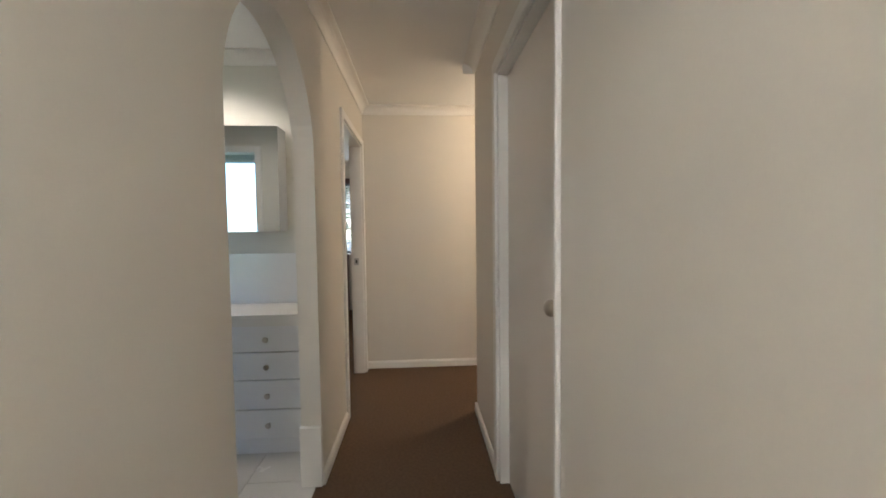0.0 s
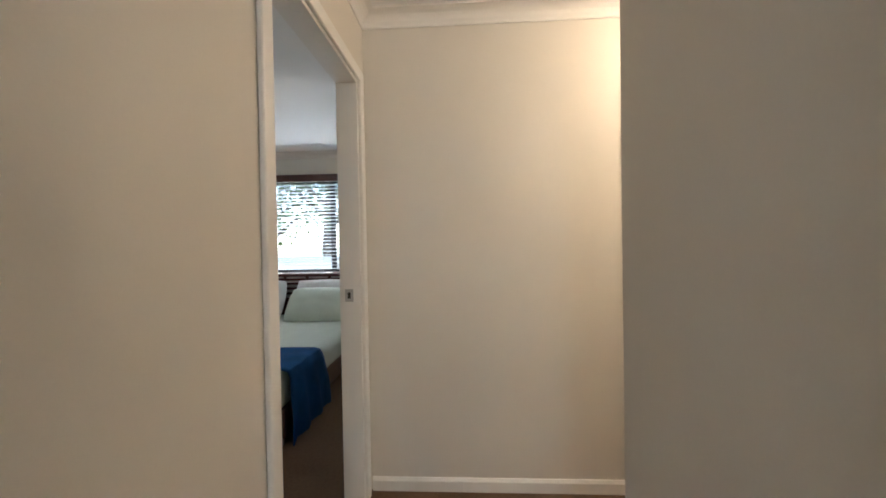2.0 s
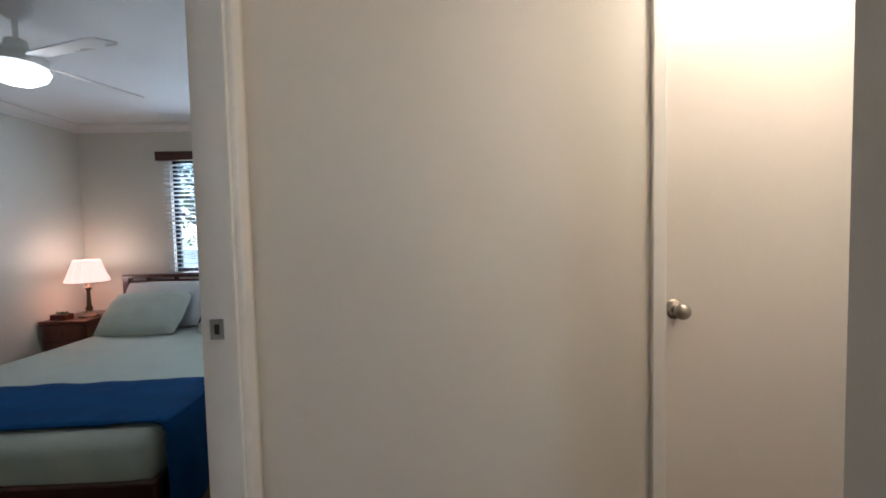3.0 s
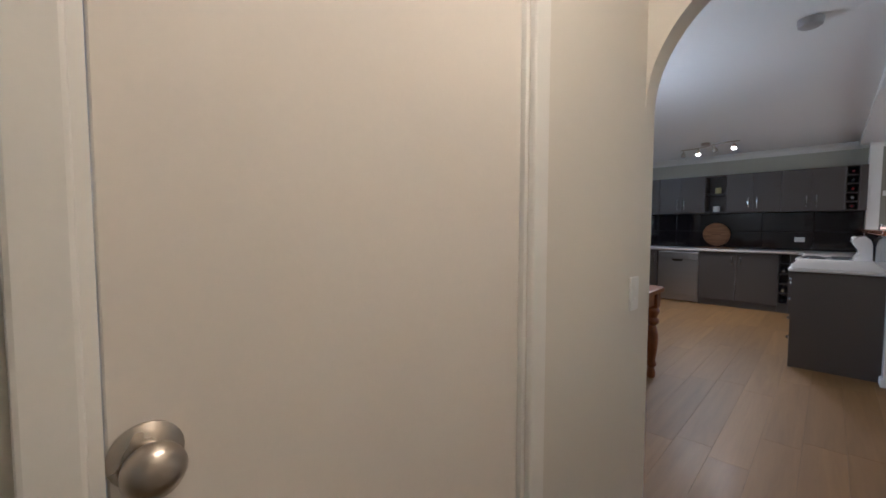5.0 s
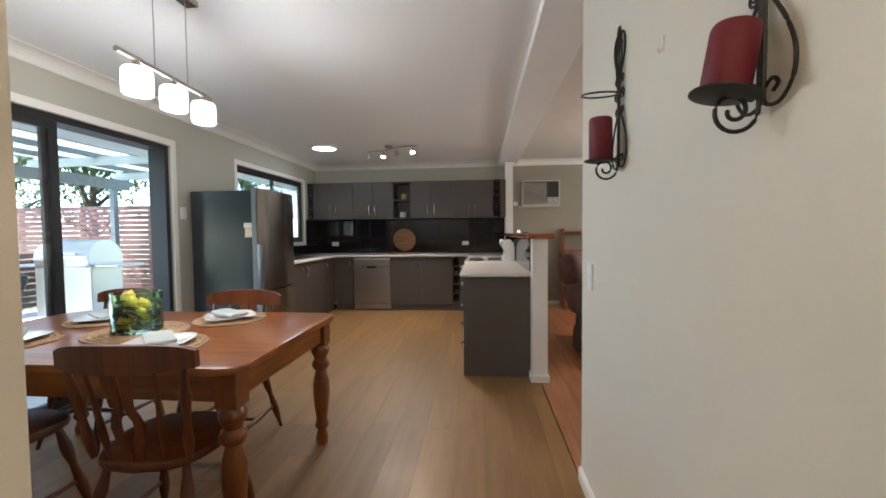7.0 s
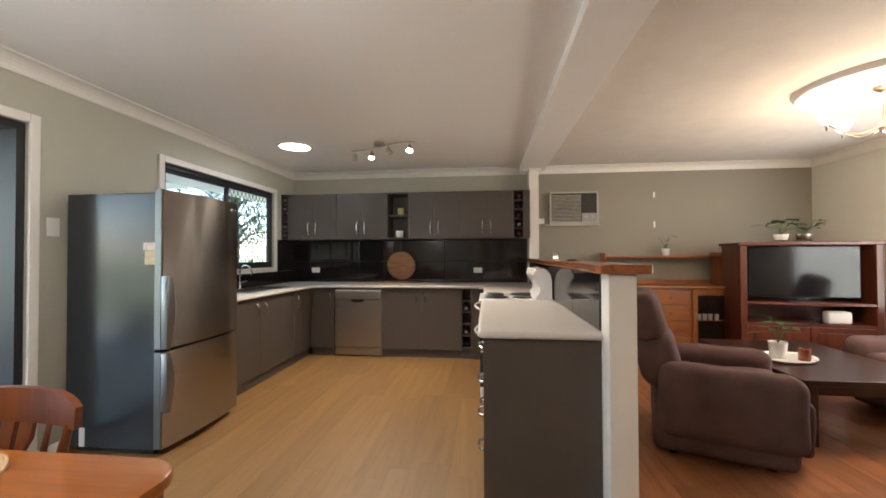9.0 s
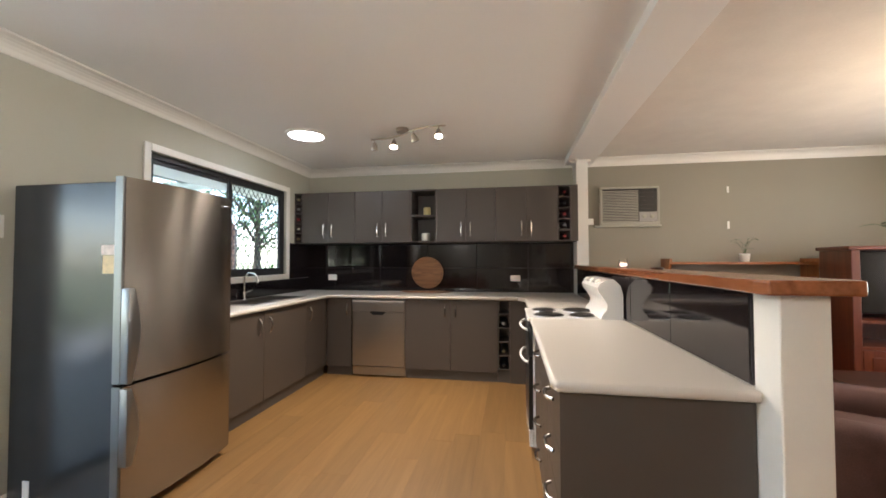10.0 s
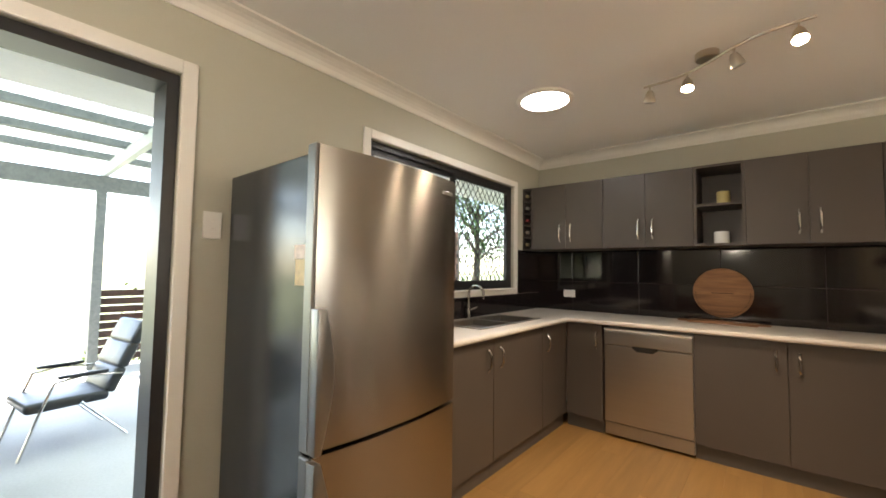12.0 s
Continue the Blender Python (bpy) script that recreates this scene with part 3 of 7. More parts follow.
box(-1.015, UB - 0.012, UZ0, -0.741, UB, UZ1, bm=bm), box(-1.015, UF, UZ0, -0.741, UB - 0.012, UZ0 + 0.018, bm=bm), box(-1.015, UF, UZ1 - 0.018, -0.741, UB - 0.012, UZ1, bm=bm)
part("carcass", bm, CAB, n)
part("shelf", box(-1.015, UF + 0.004, 1.762, -0.741, UB - 0.012, 1.78), CAB, n)


def jar_candle(x, y, z, r, h, material, label, lidded=False):
    c = thing("jar", (x, y, z), label, "jar")
    part("pot", lathe([(r * 0.9, 0), (r, 0.004), (r, h - 0.004), (r * 0.94, h)], (x, y, z), 24), material, c, smooth=True)
    if lidded:
        part("lid", lathe([(r * 1.04, h), (r * 1.05, h + 0.012), (r * 0.3, h + 0.016), (r * 0.28, h + 0.03), (0, h + 0.034)], (x, y, z), 24), SATIN, c, "gold lid", smooth=True)


jar_candle(-0.855, 9.10, 1.78, 0.042, 0.095, mat("yellow_wax", (0.55, 0.47, 0.2), 0.4), "small pale yellow candle jar on a shelf")
jar_candle(-0.87, 9.09, 1.485, 0.05, 0.09, CERAM, "white ceramic mug standing on a shelf")

# base cupboards
BF = 8.747
KICK = mat("charcoal_kickboard", (0.075, 0.066, 0.06), 0.45)


def base_cabinet(name, x0, y0, x1, y1, front, label, doors):
    """A floor cupboard; front is 'y' (faces -y), '+x' or '-x'; doors: (from, to, handle at) along the front."""
    c = thing(name, ((x0 + x1) / 2, (y0 + y1) / 2, 0), label, "cabinet", "floor cupboards")
    t = 0.018
    if front == "y":
        part("body", box(x0, y0 + t + 0.002, 0.1, x1, y1, BZ0), CAB, c)
        part("kickboard", box(x0, y0 + 0.03, 0.0, x1, y0 + 0.046, 0.1), KICK, c)
        for a, b, h in doors:
            d = door_front(c, a + 0.0015, y0, 0.103, b - 0.0015, y0 + t, BZ0 - 0.006)
            if h is not None:
                bow_handle(d, h, y0, BZ0 - 0.13, "y")
    else:
        s = 1 if front == "+x" else -1
        fx = x1 if s > 0 else x0
        bx0, bx1 = (x0, x1 - t - 0.002) if s > 0 else (x0 + t + 0.002, x1)
        part("body", box(bx0, y0, 0.1, bx1, y1, BZ0), CAB, c)
        part("kickboard", box(fx - s * 0.046, y0, 0.0, fx - s * 0.03, y1, 0.1), KICK, c)
        for a, b, h in doors:
            d = door_front(c, fx - s * t, a + 0.0015, 0.103, fx, b - 0.0015, BZ0 - 0.006)
            if h is not None:
                bow_handle(d, fx, h, BZ0 - 0.13, "x", side=s)
    return c


base_cabinet("corner_cabinet", -1.9245, BF, -1.630, 9.33, "y", "charcoal corner floor cupboard with one door", [(-1.9245, -1.632, -1.675)])
base_cabinet("base_cabinet", -1.020, BF, -0.04, 9.33, "y", "charcoal floor cupboard with two closed doors", [(-1.02, -0.53, -0.585), (-0.53, -0.04, -0.475)])
WX = -1.925
base_cabinet("base_cabinet", -2.46, 7.03, WX, 7.62, "+x", "charcoal floor cupboard beside the fridge", [(7.03, 7.62, 7.55)])
base_cabinet("base_cabinet", -2.46, 7.622, WX, 8.3, "+x", "charcoal sink cupboard with closed doors", [(7.622, 8.3, 7.69)])
base_cabinet("base_cabinet", -2.46, 8.302, WX, 8.745, "+x", "charcoal floor cupboard in the corner", [(8.302, 8.745, 8.37)])
w = thing("wine_rack", (0.02, 9.0, 0), "charcoal open wine rack under the worktop", "wine rack", "wine racks")
wine_rack(w, -0.038, 0.088, BF + 0.002, 9.05, 0.13, BZ0, 5, 9)
part("kickboard", box(-0.038, BF + 0.03, 0.0, 0.088, BF + 0.046, 0.128), KICK, w)
f2 = thing("filler_panel", (0.155, BF, 0), "charcoal filler panel in the corner of the floor cupboards", "panel")
part("panel", box(0.09, BF + 0.002, 0.0, 0.274, BF + 0.02, BZ0 - 0.001), CAB, f2)

# dishwasher
dw = thing("dishwasher", (-1.325, 9.0, 0), "stainless steel dishwasher under the worktop", "dishwasher")
DX0, DX1 = -1.616, -1.022
part("body", box(DX0, BF + 0.02, 0.02, DX1, 9.3, 0.828), GREYPL, dw)
part("door", box(DX0 + 0.002, BF - 0.012, 0.12, DX1 - 0.002, BF + 0.018, 0.70, 0.004, 2), STEELH, dw)
cp = part("control_panel", box(DX0 + 0.002, BF - 0.02, 0.708, DX1 - 0.002, BF + 0.018, 0.812, 0.008, 3), STEELH, dw)
part("top_lip", box(DX0 + 0.002, BF - 0.022, 0.814, DX1 - 0.002, BF + 0.018, 0.828, 0.003), WPLAS, dw)
part("handle_recess", prism([(-1.40, 0.716), (-1.25, 0.716), (-1.235, 0.700), (-1.27, 0.672), (-1.38, 0.672), (-1.415, 0.700)], "y", BF - 0.0155, BF - 0.0125), BLACK, dw, "dark scooped grip of the dishwasher door")
part("plinth", box(DX0 + 0.002, BF + 0.0, 0.02, DX1 - 0.002, BF + 0.018, 0.112, 0.003), STEELH, dw)
for k in range(4):
    part("button", lathe([(0.006, 0), (0.006, 0.004), (0.004, 0.005)], (-1.16 + 0.028 * k, BF - 0.02, 0.775), 10, m=Matrix.Rotation(math.pi / 2, 4, "X")), GREYPL, cp)

# worktop: one L along two walls, then the peninsula
top = thing("worktop", (-1.2, 9.0, BZ0), "pale laminate L-shaped worktop with rounded front edge", "worktop")
pieces = [(-2.463, 8.72, 0.235, 9.343), (-2.463, 7.01, -1.90, 7.63), (-2.463, 8.45, -1.90, 8.72), (-2.463, 7.63, -2.39, 8.45), (-2.03, 7.63, -1.90, 8.45)]
bm = bmesh.new()
for x0, y0, x1, y1 in pieces:
    box(x0, y0, BZ0 + 0.001, x1, y1, BZ1, bm=bm)
part("slab", bm, BENCH, top)
part("front_edge", tube([(-1.90, 7.01, 0.868), (-1.90, 8.66, 0.868), (-1.88, 8.70, 0.868), (-1.84, 8.72, 0.868), (0.16, 8.72, 0.868)], 0.0174, 10), BENCH, top, smooth=True)
pen = thing("peninsula_worktop", (0.52, 6.6, BZ0), "pale laminate worktop of the peninsula beside the stove", "worktop")
part("slab", box(0.238, 5.905, BZ0 + 0.001, 0.806, 7.268, BZ1, 0.006, 2), BENCH, pen)
part("front_edge", tube([(0.240, 7.266, 0.868), (0.240, 5.925, 0.868), (0.246, 5.911, 0.868), (0.26, 5.906, 0.868), (0.804, 5.906, 0.868)], 0.0172, 10), BENCH, pen, smooth=True)
pen2 = thing("corner_worktop", (0.52, 8.4, BZ0), "pale laminate worktop in the corner behind the stove", "worktop")
part("slab", prism([(0.238, 7.835), (0.806, 7.835), (0.806, 9.343), (0.236, 9.343), (0.236, 8.72), (0.17, 8.705), (0.238, 8.6)], "z", BZ0 + 0.001, BZ1), BENCH, pen2)
pc = thing("peninsula_cabinet", (0.53, 6.6, 0), "charcoal peninsula cupboard with drawers and end panel", "cabinet", "floor cupboards")
part("end_panel", box(0.252, 5.935, 0.0, 0.812, 5.953, BZ0), CAB, pc)
part("body", box(0.275, 5.955, 0.1, 0.806, 7.262, BZ0), CAB, pc)
part("kickboard", box(0.285, 5.955, 0.0, 0.30, 7.262, 0.1), KICK, pc)
for a, b in ((5.957, 6.41), (6.412, 7.258)):
    for z0, z1 in ((0.103, 0.28), (0.283, 0.46), (0.463, 0.64), (0.643, 0.829)):
        d = part("drawer", box(0.253, a, z0, 0.273, b, z1, 0.0015), CAB, pc)
        bow_handle(d, 0.253, (a + b) / 2, (z0 + z1) / 2 + 0.02, "x", up=False)
ic = thing("inner_cabinet", (0.53, 8.3, 0), "charcoal cupboard between stove and corner", "cabinet", "floor cupboards")
part("body", box(0.275, 7.838, 0.1, 0.806, 8.745, BZ0), CAB, ic)
part("door", box(0.253, 7.84, 0.103, 0.273, 8.747, BZ0 - 0.006, 0.0015), CAB, ic)
part("kickboard", box(0.285, 7.838, 0.0, 0.30, 8.745, 0.1), KICK, ic)


def aniso(name, colour, rough):
    """Steel brushed sideways, so that lights stretch up and down on it."""
    m = mat(name, colour, rough, metal=1.0, vary=0.04, scale=1.0, fine=60, bump=0.03, stretch=(0.02, 0.02, 1), rough_vary=0.03)
    b = m.node_tree.nodes["Principled BSDF"]
    tan = m.node_tree.nodes.new("ShaderNodeTangent")
    tan.direction_type, tan.axis = "RADIAL", "Z"
    b.inputs["Anisotropic"].default_value = 0.85
    b.inputs["Anisotropic Rotation"].default_value = 0.25
    m.node_tree.links.new(tan.outputs[0], b.inputs["Tangent"])
    return m


FRSTEEL = aniso("brushed_fridge_steel", (0.39, 0.365, 0.335), 0.23)

# ---- fridge ----
fr = thing("fridge", (-2.1, 6.62, 0), "large stainless steel fridge with a dark side and bottom freezer", "fridge")
part("body", box(-2.43, 6.25, 0.03, -1.80, 6.975, 1.655, 0.006, 2), FRSIDE, fr, "dark grey fridge cabinet")


def bowed_front(z0, z1):
    """A fridge door whose face bows gently outward."""
    pts = [(-1.796, 6.247), (-1.796, 6.985)]
    face = [(-1.715 - 0.032 * ((2 * k / 14 - 1) ** 2), 6.985 - 0.738 * k / 14) for k in range(15)]
    return prism(pts + face, "z", z0, z1)


fd = part("fridge_door", bowed_front(0.668, 1.675), FRSTEEL, fr, smooth=True)
fz = part("freezer_door", bowed_front(0.05, 0.652), FRSTEEL, fr, smooth=True)
part("plinth", box(-2.38, 6.28, 0.0, -1.83, 6.95, 0.05), BLACK, fr)
part("edge_trim", box(-1.796, 6.234, 0.668, -1.748, 6.2465, 1.678, 0.003), mat("silver_trim", (0.2, 0.2, 0.2), 0.35, metal=0.9), fd, "bright silver door edge strip")
part("edge_trim", box(-1.796, 6.234, 0.05, -1.748, 6.2465, 0.652, 0.003), mat("silver_trim_low", (0.2, 0.2, 0.2), 0.35, metal=0.9), fz)


def long_handle(parent, za, zb, up):
    """A tapered curved grip on the door's edge; it widens towards the join of the two doors."""
    n, bm = 14, bmesh.new()
    outline = []
    for k in range(n + 1):
        s = k / n
        w = 0.012 + 0.05 * math.sin(math.pi * min(1, 0.15 + 0.75 * (1 - s if up else s))) ** 1.5
        outline.append((6.236 + w, za + (zb - za) * s))
    outline = [(6.232, za)] + outline + [(6.232, zb)]
    prism(outline, "x", -1.747, -1.700, bm)
    bmesh.ops.bevel(bm, geom=list(bm.edges), offset=0.004, segments=2, affect="EDGES", profile=0.5)
    part("handle", bm, mat("handle_silver", (0.24, 0.24, 0.24), 0.34, metal=0.85), parent, "silver curved grip handle", smooth=True)


long_handle(fd, 0.672, 1.13, True)
long_handle(fz, 0.28, 0.648, False)
part("badge", box(-1.745, 6.87, 1.60, -1.727, 6.94, 1.618, 0.002), CHROME, fd)
part("energy_sticker", box(-1.875, 6.2475, 1.20, -1.805, 6.2495, 1.29), mat("cream_sticker", (0.65, 0.55, 0.35), 0.6, vary=0.2, scale=30), fr, "cream rating sticker")
part("note_sticker", box(-1.885, 6.2475, 1.292, -1.805, 6.2495, 1.34), mat("white_sticker", (0.7, 0.62, 0.58), 0.6, vary=0.25, scale=40), fr, "pale paper sticker")
part("side_plate", box(-2.325, 6.244, 0.04, -2.285, 6.2495, 0.16, 0.002), WPLAS, fr, "small white plastic plate low on the side")

# ---- stove ----
st = thing("stove", (0.5, 7.55, 0), "white freestanding electric stove with four black hotplates", "stove")
SY0, SY1 = 7.272, 7.832
part("body", box(0.24, SY0, 0.05, 0.80, SY1, 0.86, 0.003), ENAMEL, st)
part("hob", box(0.205, SY0, 0.861, 0.80, SY1, 0.885, 0.008, 3), ENAMEL, st)
hotm = mat("cast_hotplate", (0.015, 0.013, 0.012), 0.45, vary=0.2, fine=150)
for x, y, r in ((0.345, 7.69, 0.075), (0.355, 7.42, 0.09), (0.585, 7.69, 0.09), (0.575, 7.42, 0.075)):
    hp = part("hotplate", lathe([(r + 0.006, 0.8855), (r + 0.006, 0.889), (r, 0.892), (r, 0.898), (r - 0.006, 0.900), (0.02, 0.899), (0.016, 0.8975), (0, 0.8975)], (x, y, 0), 32), hotm, st, smooth=True)
    part("ring", lathe([(r + 0.012, 0.8852), (r + 0.012, 0.888), (r + 0.0065, 0.8885)], (x, y, 0), 32), CHROME, hp)
guard = [(0.665, 0.886), (0.675, 0.91), (0.70, 0.94), (0.705, 0.975), (0.685, 1.015), (0.655, 1.055), (0.645, 1.085), (0.66, 1.112), (0.70, 1.135), (0.745, 1.14), (0.785, 1.10), (0.80, 1.04), (0.80, 0.886)]
part("backguard", prism(guard, "y", SY0 + 0.004, SY1 - 0.004), ENAMEL, st, "white curved splash guard with control knobs", smooth=True)
for k in range(5):
    part("control_knob", lathe([(0.019, 0), (0.018, 0.012), (0.012, 0.016), (0, 0.017)], (0.668, SY0 + 0.09 + 0.095 * k, 1.118), 16, m=Matrix.Rotation(radians(-35), 4, "Y")), GREYPL if k % 2 else WPLAS, st, smooth=True)
part("grill_door", box(0.212, SY0 + 0.004, 0.64, 0.239, SY1 - 0.004, 0.845, 0.004, 2), BLACK, st, "black glass grill door")
part("oven_door", box(0.212, SY0 + 0.004, 0.16, 0.239, SY1 - 0.004, 0.63, 0.004, 2), BLACK, st, "black glass oven door")
part("drawer_front", box(0.214, SY0 + 0.004, 0.05, 0.239, SY1 - 0.004, 0.15, 0.003), ENAMEL, st)
for z in (0.80, 0.585):
    part("door_handle", tube([(0.212 - 0.045 * math.sin(math.pi * k / 12) ** 0.6, SY0 + 0.05 + (SY1 - SY0 - 0.1) * k / 12, z) for k in range(13)], 0.010, 10), ENAMEL, st, "white bowed oven handle", smooth=True)

# ---- splashback tiles ----
sp = thing("splashback", (-0.8, 9.345, BZ1), "glossy black large-format tiles behind the worktop", "splashback", kind="structure")
part("grout_bed", box(-2.464, 9.3385, 0.886, 0.811, 9.3445, 1.466), TGROUT, sp)


def tile_row(parent, axis, plane0, plane1, a, b, z0, z1, start, width=0.6, gap=0.0025):
    at = start
    while at < b:
        u0, u1 = max(at, a), min(at + width, b)
        if u1 - u0 > 0.02:
            bm = box(u0 + gap, plane0, z0 + gap, u1 - gap, plane1, z1 - gap, 0.0012) if axis == "x" else box(plane0, u0 + gap, z0 + gap, plane1, u1 - gap, z1 - gap, 0.0012)
            part("tile", bm, TILE, parent)
        at += width


tile_row(sp, "x", 9.334, 9.3395, -2.464, 0.811, 0.886, 1.17, -2.70)
tile_row(sp, "x", 9.334, 9.3395, -2.464, 0.811, 1.17, 1.466, -2.70)
sp2 = thing("splashback_half_wall", (0.82, 7.4, BZ1), "glossy black tiles on the half wall above the peninsula", "splashback", kind="structure")
part("grout_bed", box(0.815, 5.955, 0.886, 0.8215, 9.088, 1.166), TGROUT, sp2)
tile_row(sp2, "y", 0.809, 0.8155, 5.956, 9.088, 0.886, 1.166, 5.956)
sp3 = thing("splashback_window", (-2.464, 8.0, BZ1), "glossy black tiles under the kitchen window", "splashback", kind="structure")
part("grout_bed", box(-2.4645, 7.0, 0.886, -2.459, 9.333, 1.048), TGROUT, sp3)
tile_row(sp3, "y", -2.459, -2.4535, 7.0, 9.332, 0.886, 1.048, 6.9)
part("upper_tile", box(-2.4645, 8.868, 1.05, -2.4575, 9.332, 1.466, 0.001), TILE, sp3)


def outlet(x, y, z, axis="y", w=0.115, h=0.07, side=-1, name="power_outlet", label="white double power outlet on the tiles", switches=2):
    o = thing(name, (x, y, z), label, "outlet" if "outlet" in name else "switch")
    t = side * 0.009
    (part("plate", box(x - w / 2, y, z - h / 2, x + w / 2, y + t, z + h / 2, 0.003, 2), WPLAS, o) if axis == "y" else part("plate", box(x, y - w / 2, z - h / 2, x + t, y + w / 2, z + h / 2, 0.003, 2), WPLAS, o))
    for k in range(switches):
        du, dz = ((k - (switches - 1) / 2) * 0.03, h * 0.22) if w > h else (0, (0.5 - k) * 0.04 if switches == 2 else 0)
        if axis == "y":
            part("rocker", box(x + du - 0.006, y + t, z + dz - 0.009, x + du + 0.006, y + 1.35 * t, z + dz + 0.009, 0.001), WPLAS, o)
        else:
            part("rocker", box(x + t, y + du - 0.009, z + dz - 0.006, x + 1.4 * t, y + du + 0.009, z + dz + 0.006, 0.001), WPLAS, o)
    return o


outlet(-2.13, 9.333, 1.05)
outlet(0.152, 9.333, 1.05)
outlet(0.0, 2.733, 1.008, "x", 0.072, 0.115, 1, "light_switch", "white two-gang light switch on the cream wall")
outlet(0.885, 4.40, 1.02, "x", 0.07, 0.115, -1, "light_switch", "white light switch on the pale wall", 1)
outlet(-2.465, 6.19, 1.44, "x", 0.075, 0.118, 1, "light_switch", "white light switch beside the sliding door", 2)
outlet(1.0, 9.345, 1.70, "y", 0.07, 0.07, -1, "power_outlet", "small white power outlet beside the air conditioner", 1)

# ---- serving board ----
bd = thing("serving_board", (-0.89, 9.30, BZ1), "round acacia serving board leaning on black tiles", "board")
R = 0.195
m = Matrix.Rotation(radians(90 + 9), 4, "X")
part("disc", lathe([(R - 0.006, -0.01), (R, -0.004), (R, 0.004), (R - 0.006, 0.01)], (-0.89, 9.285, 0.903 + R), 48, m=m), ROUNDW, bd, smooth=True)
ringm = mat("burnt_line", (0.06, 0.03, 0.015), 0.7)
ring = [(-0.89 + (R - 0.02) * math.cos(a), 9.285 - 0.011 - 0.155 * (R - 0.02) * math.sin(a) * -1.0, 0.903 + R + 0.99 * (R - 0.02) * math.sin(a)) for a in [2 * math.pi * k / 48 for k in range(48)]]
part("border_line", tube(ring, 0.0018, 6, closed=True), ringm, bd)
for k, (w, z) in enumerate(((0.03, 1.19), (0.05, 1.175), (0.14, 1.10))):
    part("mark", box(-0.89 - w / 2, 9.277 + (z - 1.09) * 0.158 - 0.004, z - (0.012 if k < 2 else 0.006), -0.89 + w / 2, 9.279 + (z - 1.09) * 0.158 - 0.003, z + (0.012 if k < 2 else 0.006)), ringm, bd)
bd.location.z += 0.015
pb = thing("paddle_board", (-0.89, 9.2, BZ1), "long wooden paddle board lying on the worktop", "board")
part("plank", box(-1.11, 9.13, 0.8705, -0.67, 9.27, 0.888, 0.004, 2), ROUNDW, pb)
part("grip", box(-0.67, 9.18, 0.872, -0.60, 9.215, 0.887, 0.005, 2), ROUNDW, pb)
part("grip", box(-1.18, 9.18, 0.872, -1.11, 9.215, 0.887, 0.005, 2), ROUNDW, pb)

pb.location.z += 0.015

# ---- sink and tap ----
sk = thing("sink", (-2.2, 8.04, BZ1), "double bowl stainless steel sink with drainer", "sink")
bm = bmesh.new()
for x0, y0, x1, y1 in ((-2.40, 7.62, -2.02, 7.66), (-2.40, 8.42, -2.02, 8.46), (-2.40, 7.66, -2.37, 8.42), (-2.05, 7.66, -2.02, 8.42), (-2.37, 8.02, -2.05, 8.06)):
    box(x0, y0, 0.8705, x1, y1, 0.876, bm=bm)
part("rim", bm, STEELH, sk)
for y0, y1 in ((7.66, 8.02), (8.06, 8.42)):
    bm = bmesh.new()
    box(-2.37, y0, 0.72, -2.05, y1, 0.724, bm=bm)
    for a in ((-2.372, y0, -2.368, y1), (-2.052, y0, -2.048, y1), (-2.37, y0 - 0.002, -2.05, y0 + 0.002), (-2.37, y1 - 0.002, -2.05, y1 + 0.002)):
        box(a[0], a[1], 0.722, a[2], a[3], 0.872, bm=bm)
    part("bowl", bm, STEELH, sk)
tp = thing("mixer_tap", (-2.425, 8.04, BZ1), "chrome gooseneck mixer tap behind the sink", "tap")
part("base", lathe([(0.026, 0), (0.026, 0.006), (0.02, 0.01), (0.019, 0.07), (0.012, 0.078)], (-2.425, 8.04, 0.8702), 20), CHROME, tp, smooth=True)
part("spout", tube([(-2.425, 8.04, 0.94), (-2.425, 8.04, 1.06)] + [(-2.355 - 0.07 * math.cos(a), 8.04, 1.06 + 0.07 * math.sin(a)) for a in [math.pi * k / 10 for k in range(11)]] + [(-2.285, 8.04, 1.03)], 0.011, 12), CHROME, tp, smooth=True)
part("lever", tube([(-2.425, 8.04, 0.93), (-2.405, 8.10, 0.95), (-2.40, 8.13, 0.955)], 0.007, 8), CHROME, tp, smooth=True)

for ob in (sk, tp):
    ob.location.z += 0.015

# ---- kitchen window ----
kw = thing("window_kitchen", (-2.52, 7.93, 1.075), "dark aluminium sliding window with diamond security screen", "window", kind="structure")


def frame_yz(parent, name, x0, x1, y0, z0, y1, z1, w, material):
    bm = bmesh.new()
    box(x0, y0, z0, x1, y0 + w, z1, bm=bm), box(x0, y1 - w, z0, x1, y1, z1, bm=bm)
    box(x0, y0 + w, z0, x1, y1 - w, z0 + w, bm=bm), box(x0, y0 + w, z1 - w, x1, y1 - w, z1, bm=bm)
    return part(name, bm, material, parent)


frame_yz(kw, "window_frame", -2.55, -2.49, 7.051, 1.106, 8.809, 2.059, 0.04, ALU)
frame_yz(kw, "sash", -2.53, -2.51, 7.09, 1.145, 7.95, 2.02, 0.035, ALU)
frame_yz(kw, "sash", -2.508, -2.492, 7.91, 1.145, 8.77, 2.02, 0.035, ALU)
for x, y0, y1 in ((-2.52, 7.125, 7.915), (-2.50, 7.945, 8.735)):
    g = part("pane", box(x - 0.002, y0, 1.18, x + 0.002, y1, 1.985), GLASS, kw)
    g.visible_shadow = False
part("window_sill", box(-2.49, 7.051, 1.09, -2.43, 8.809, 1.1045, 0.003), TRIM, kw)


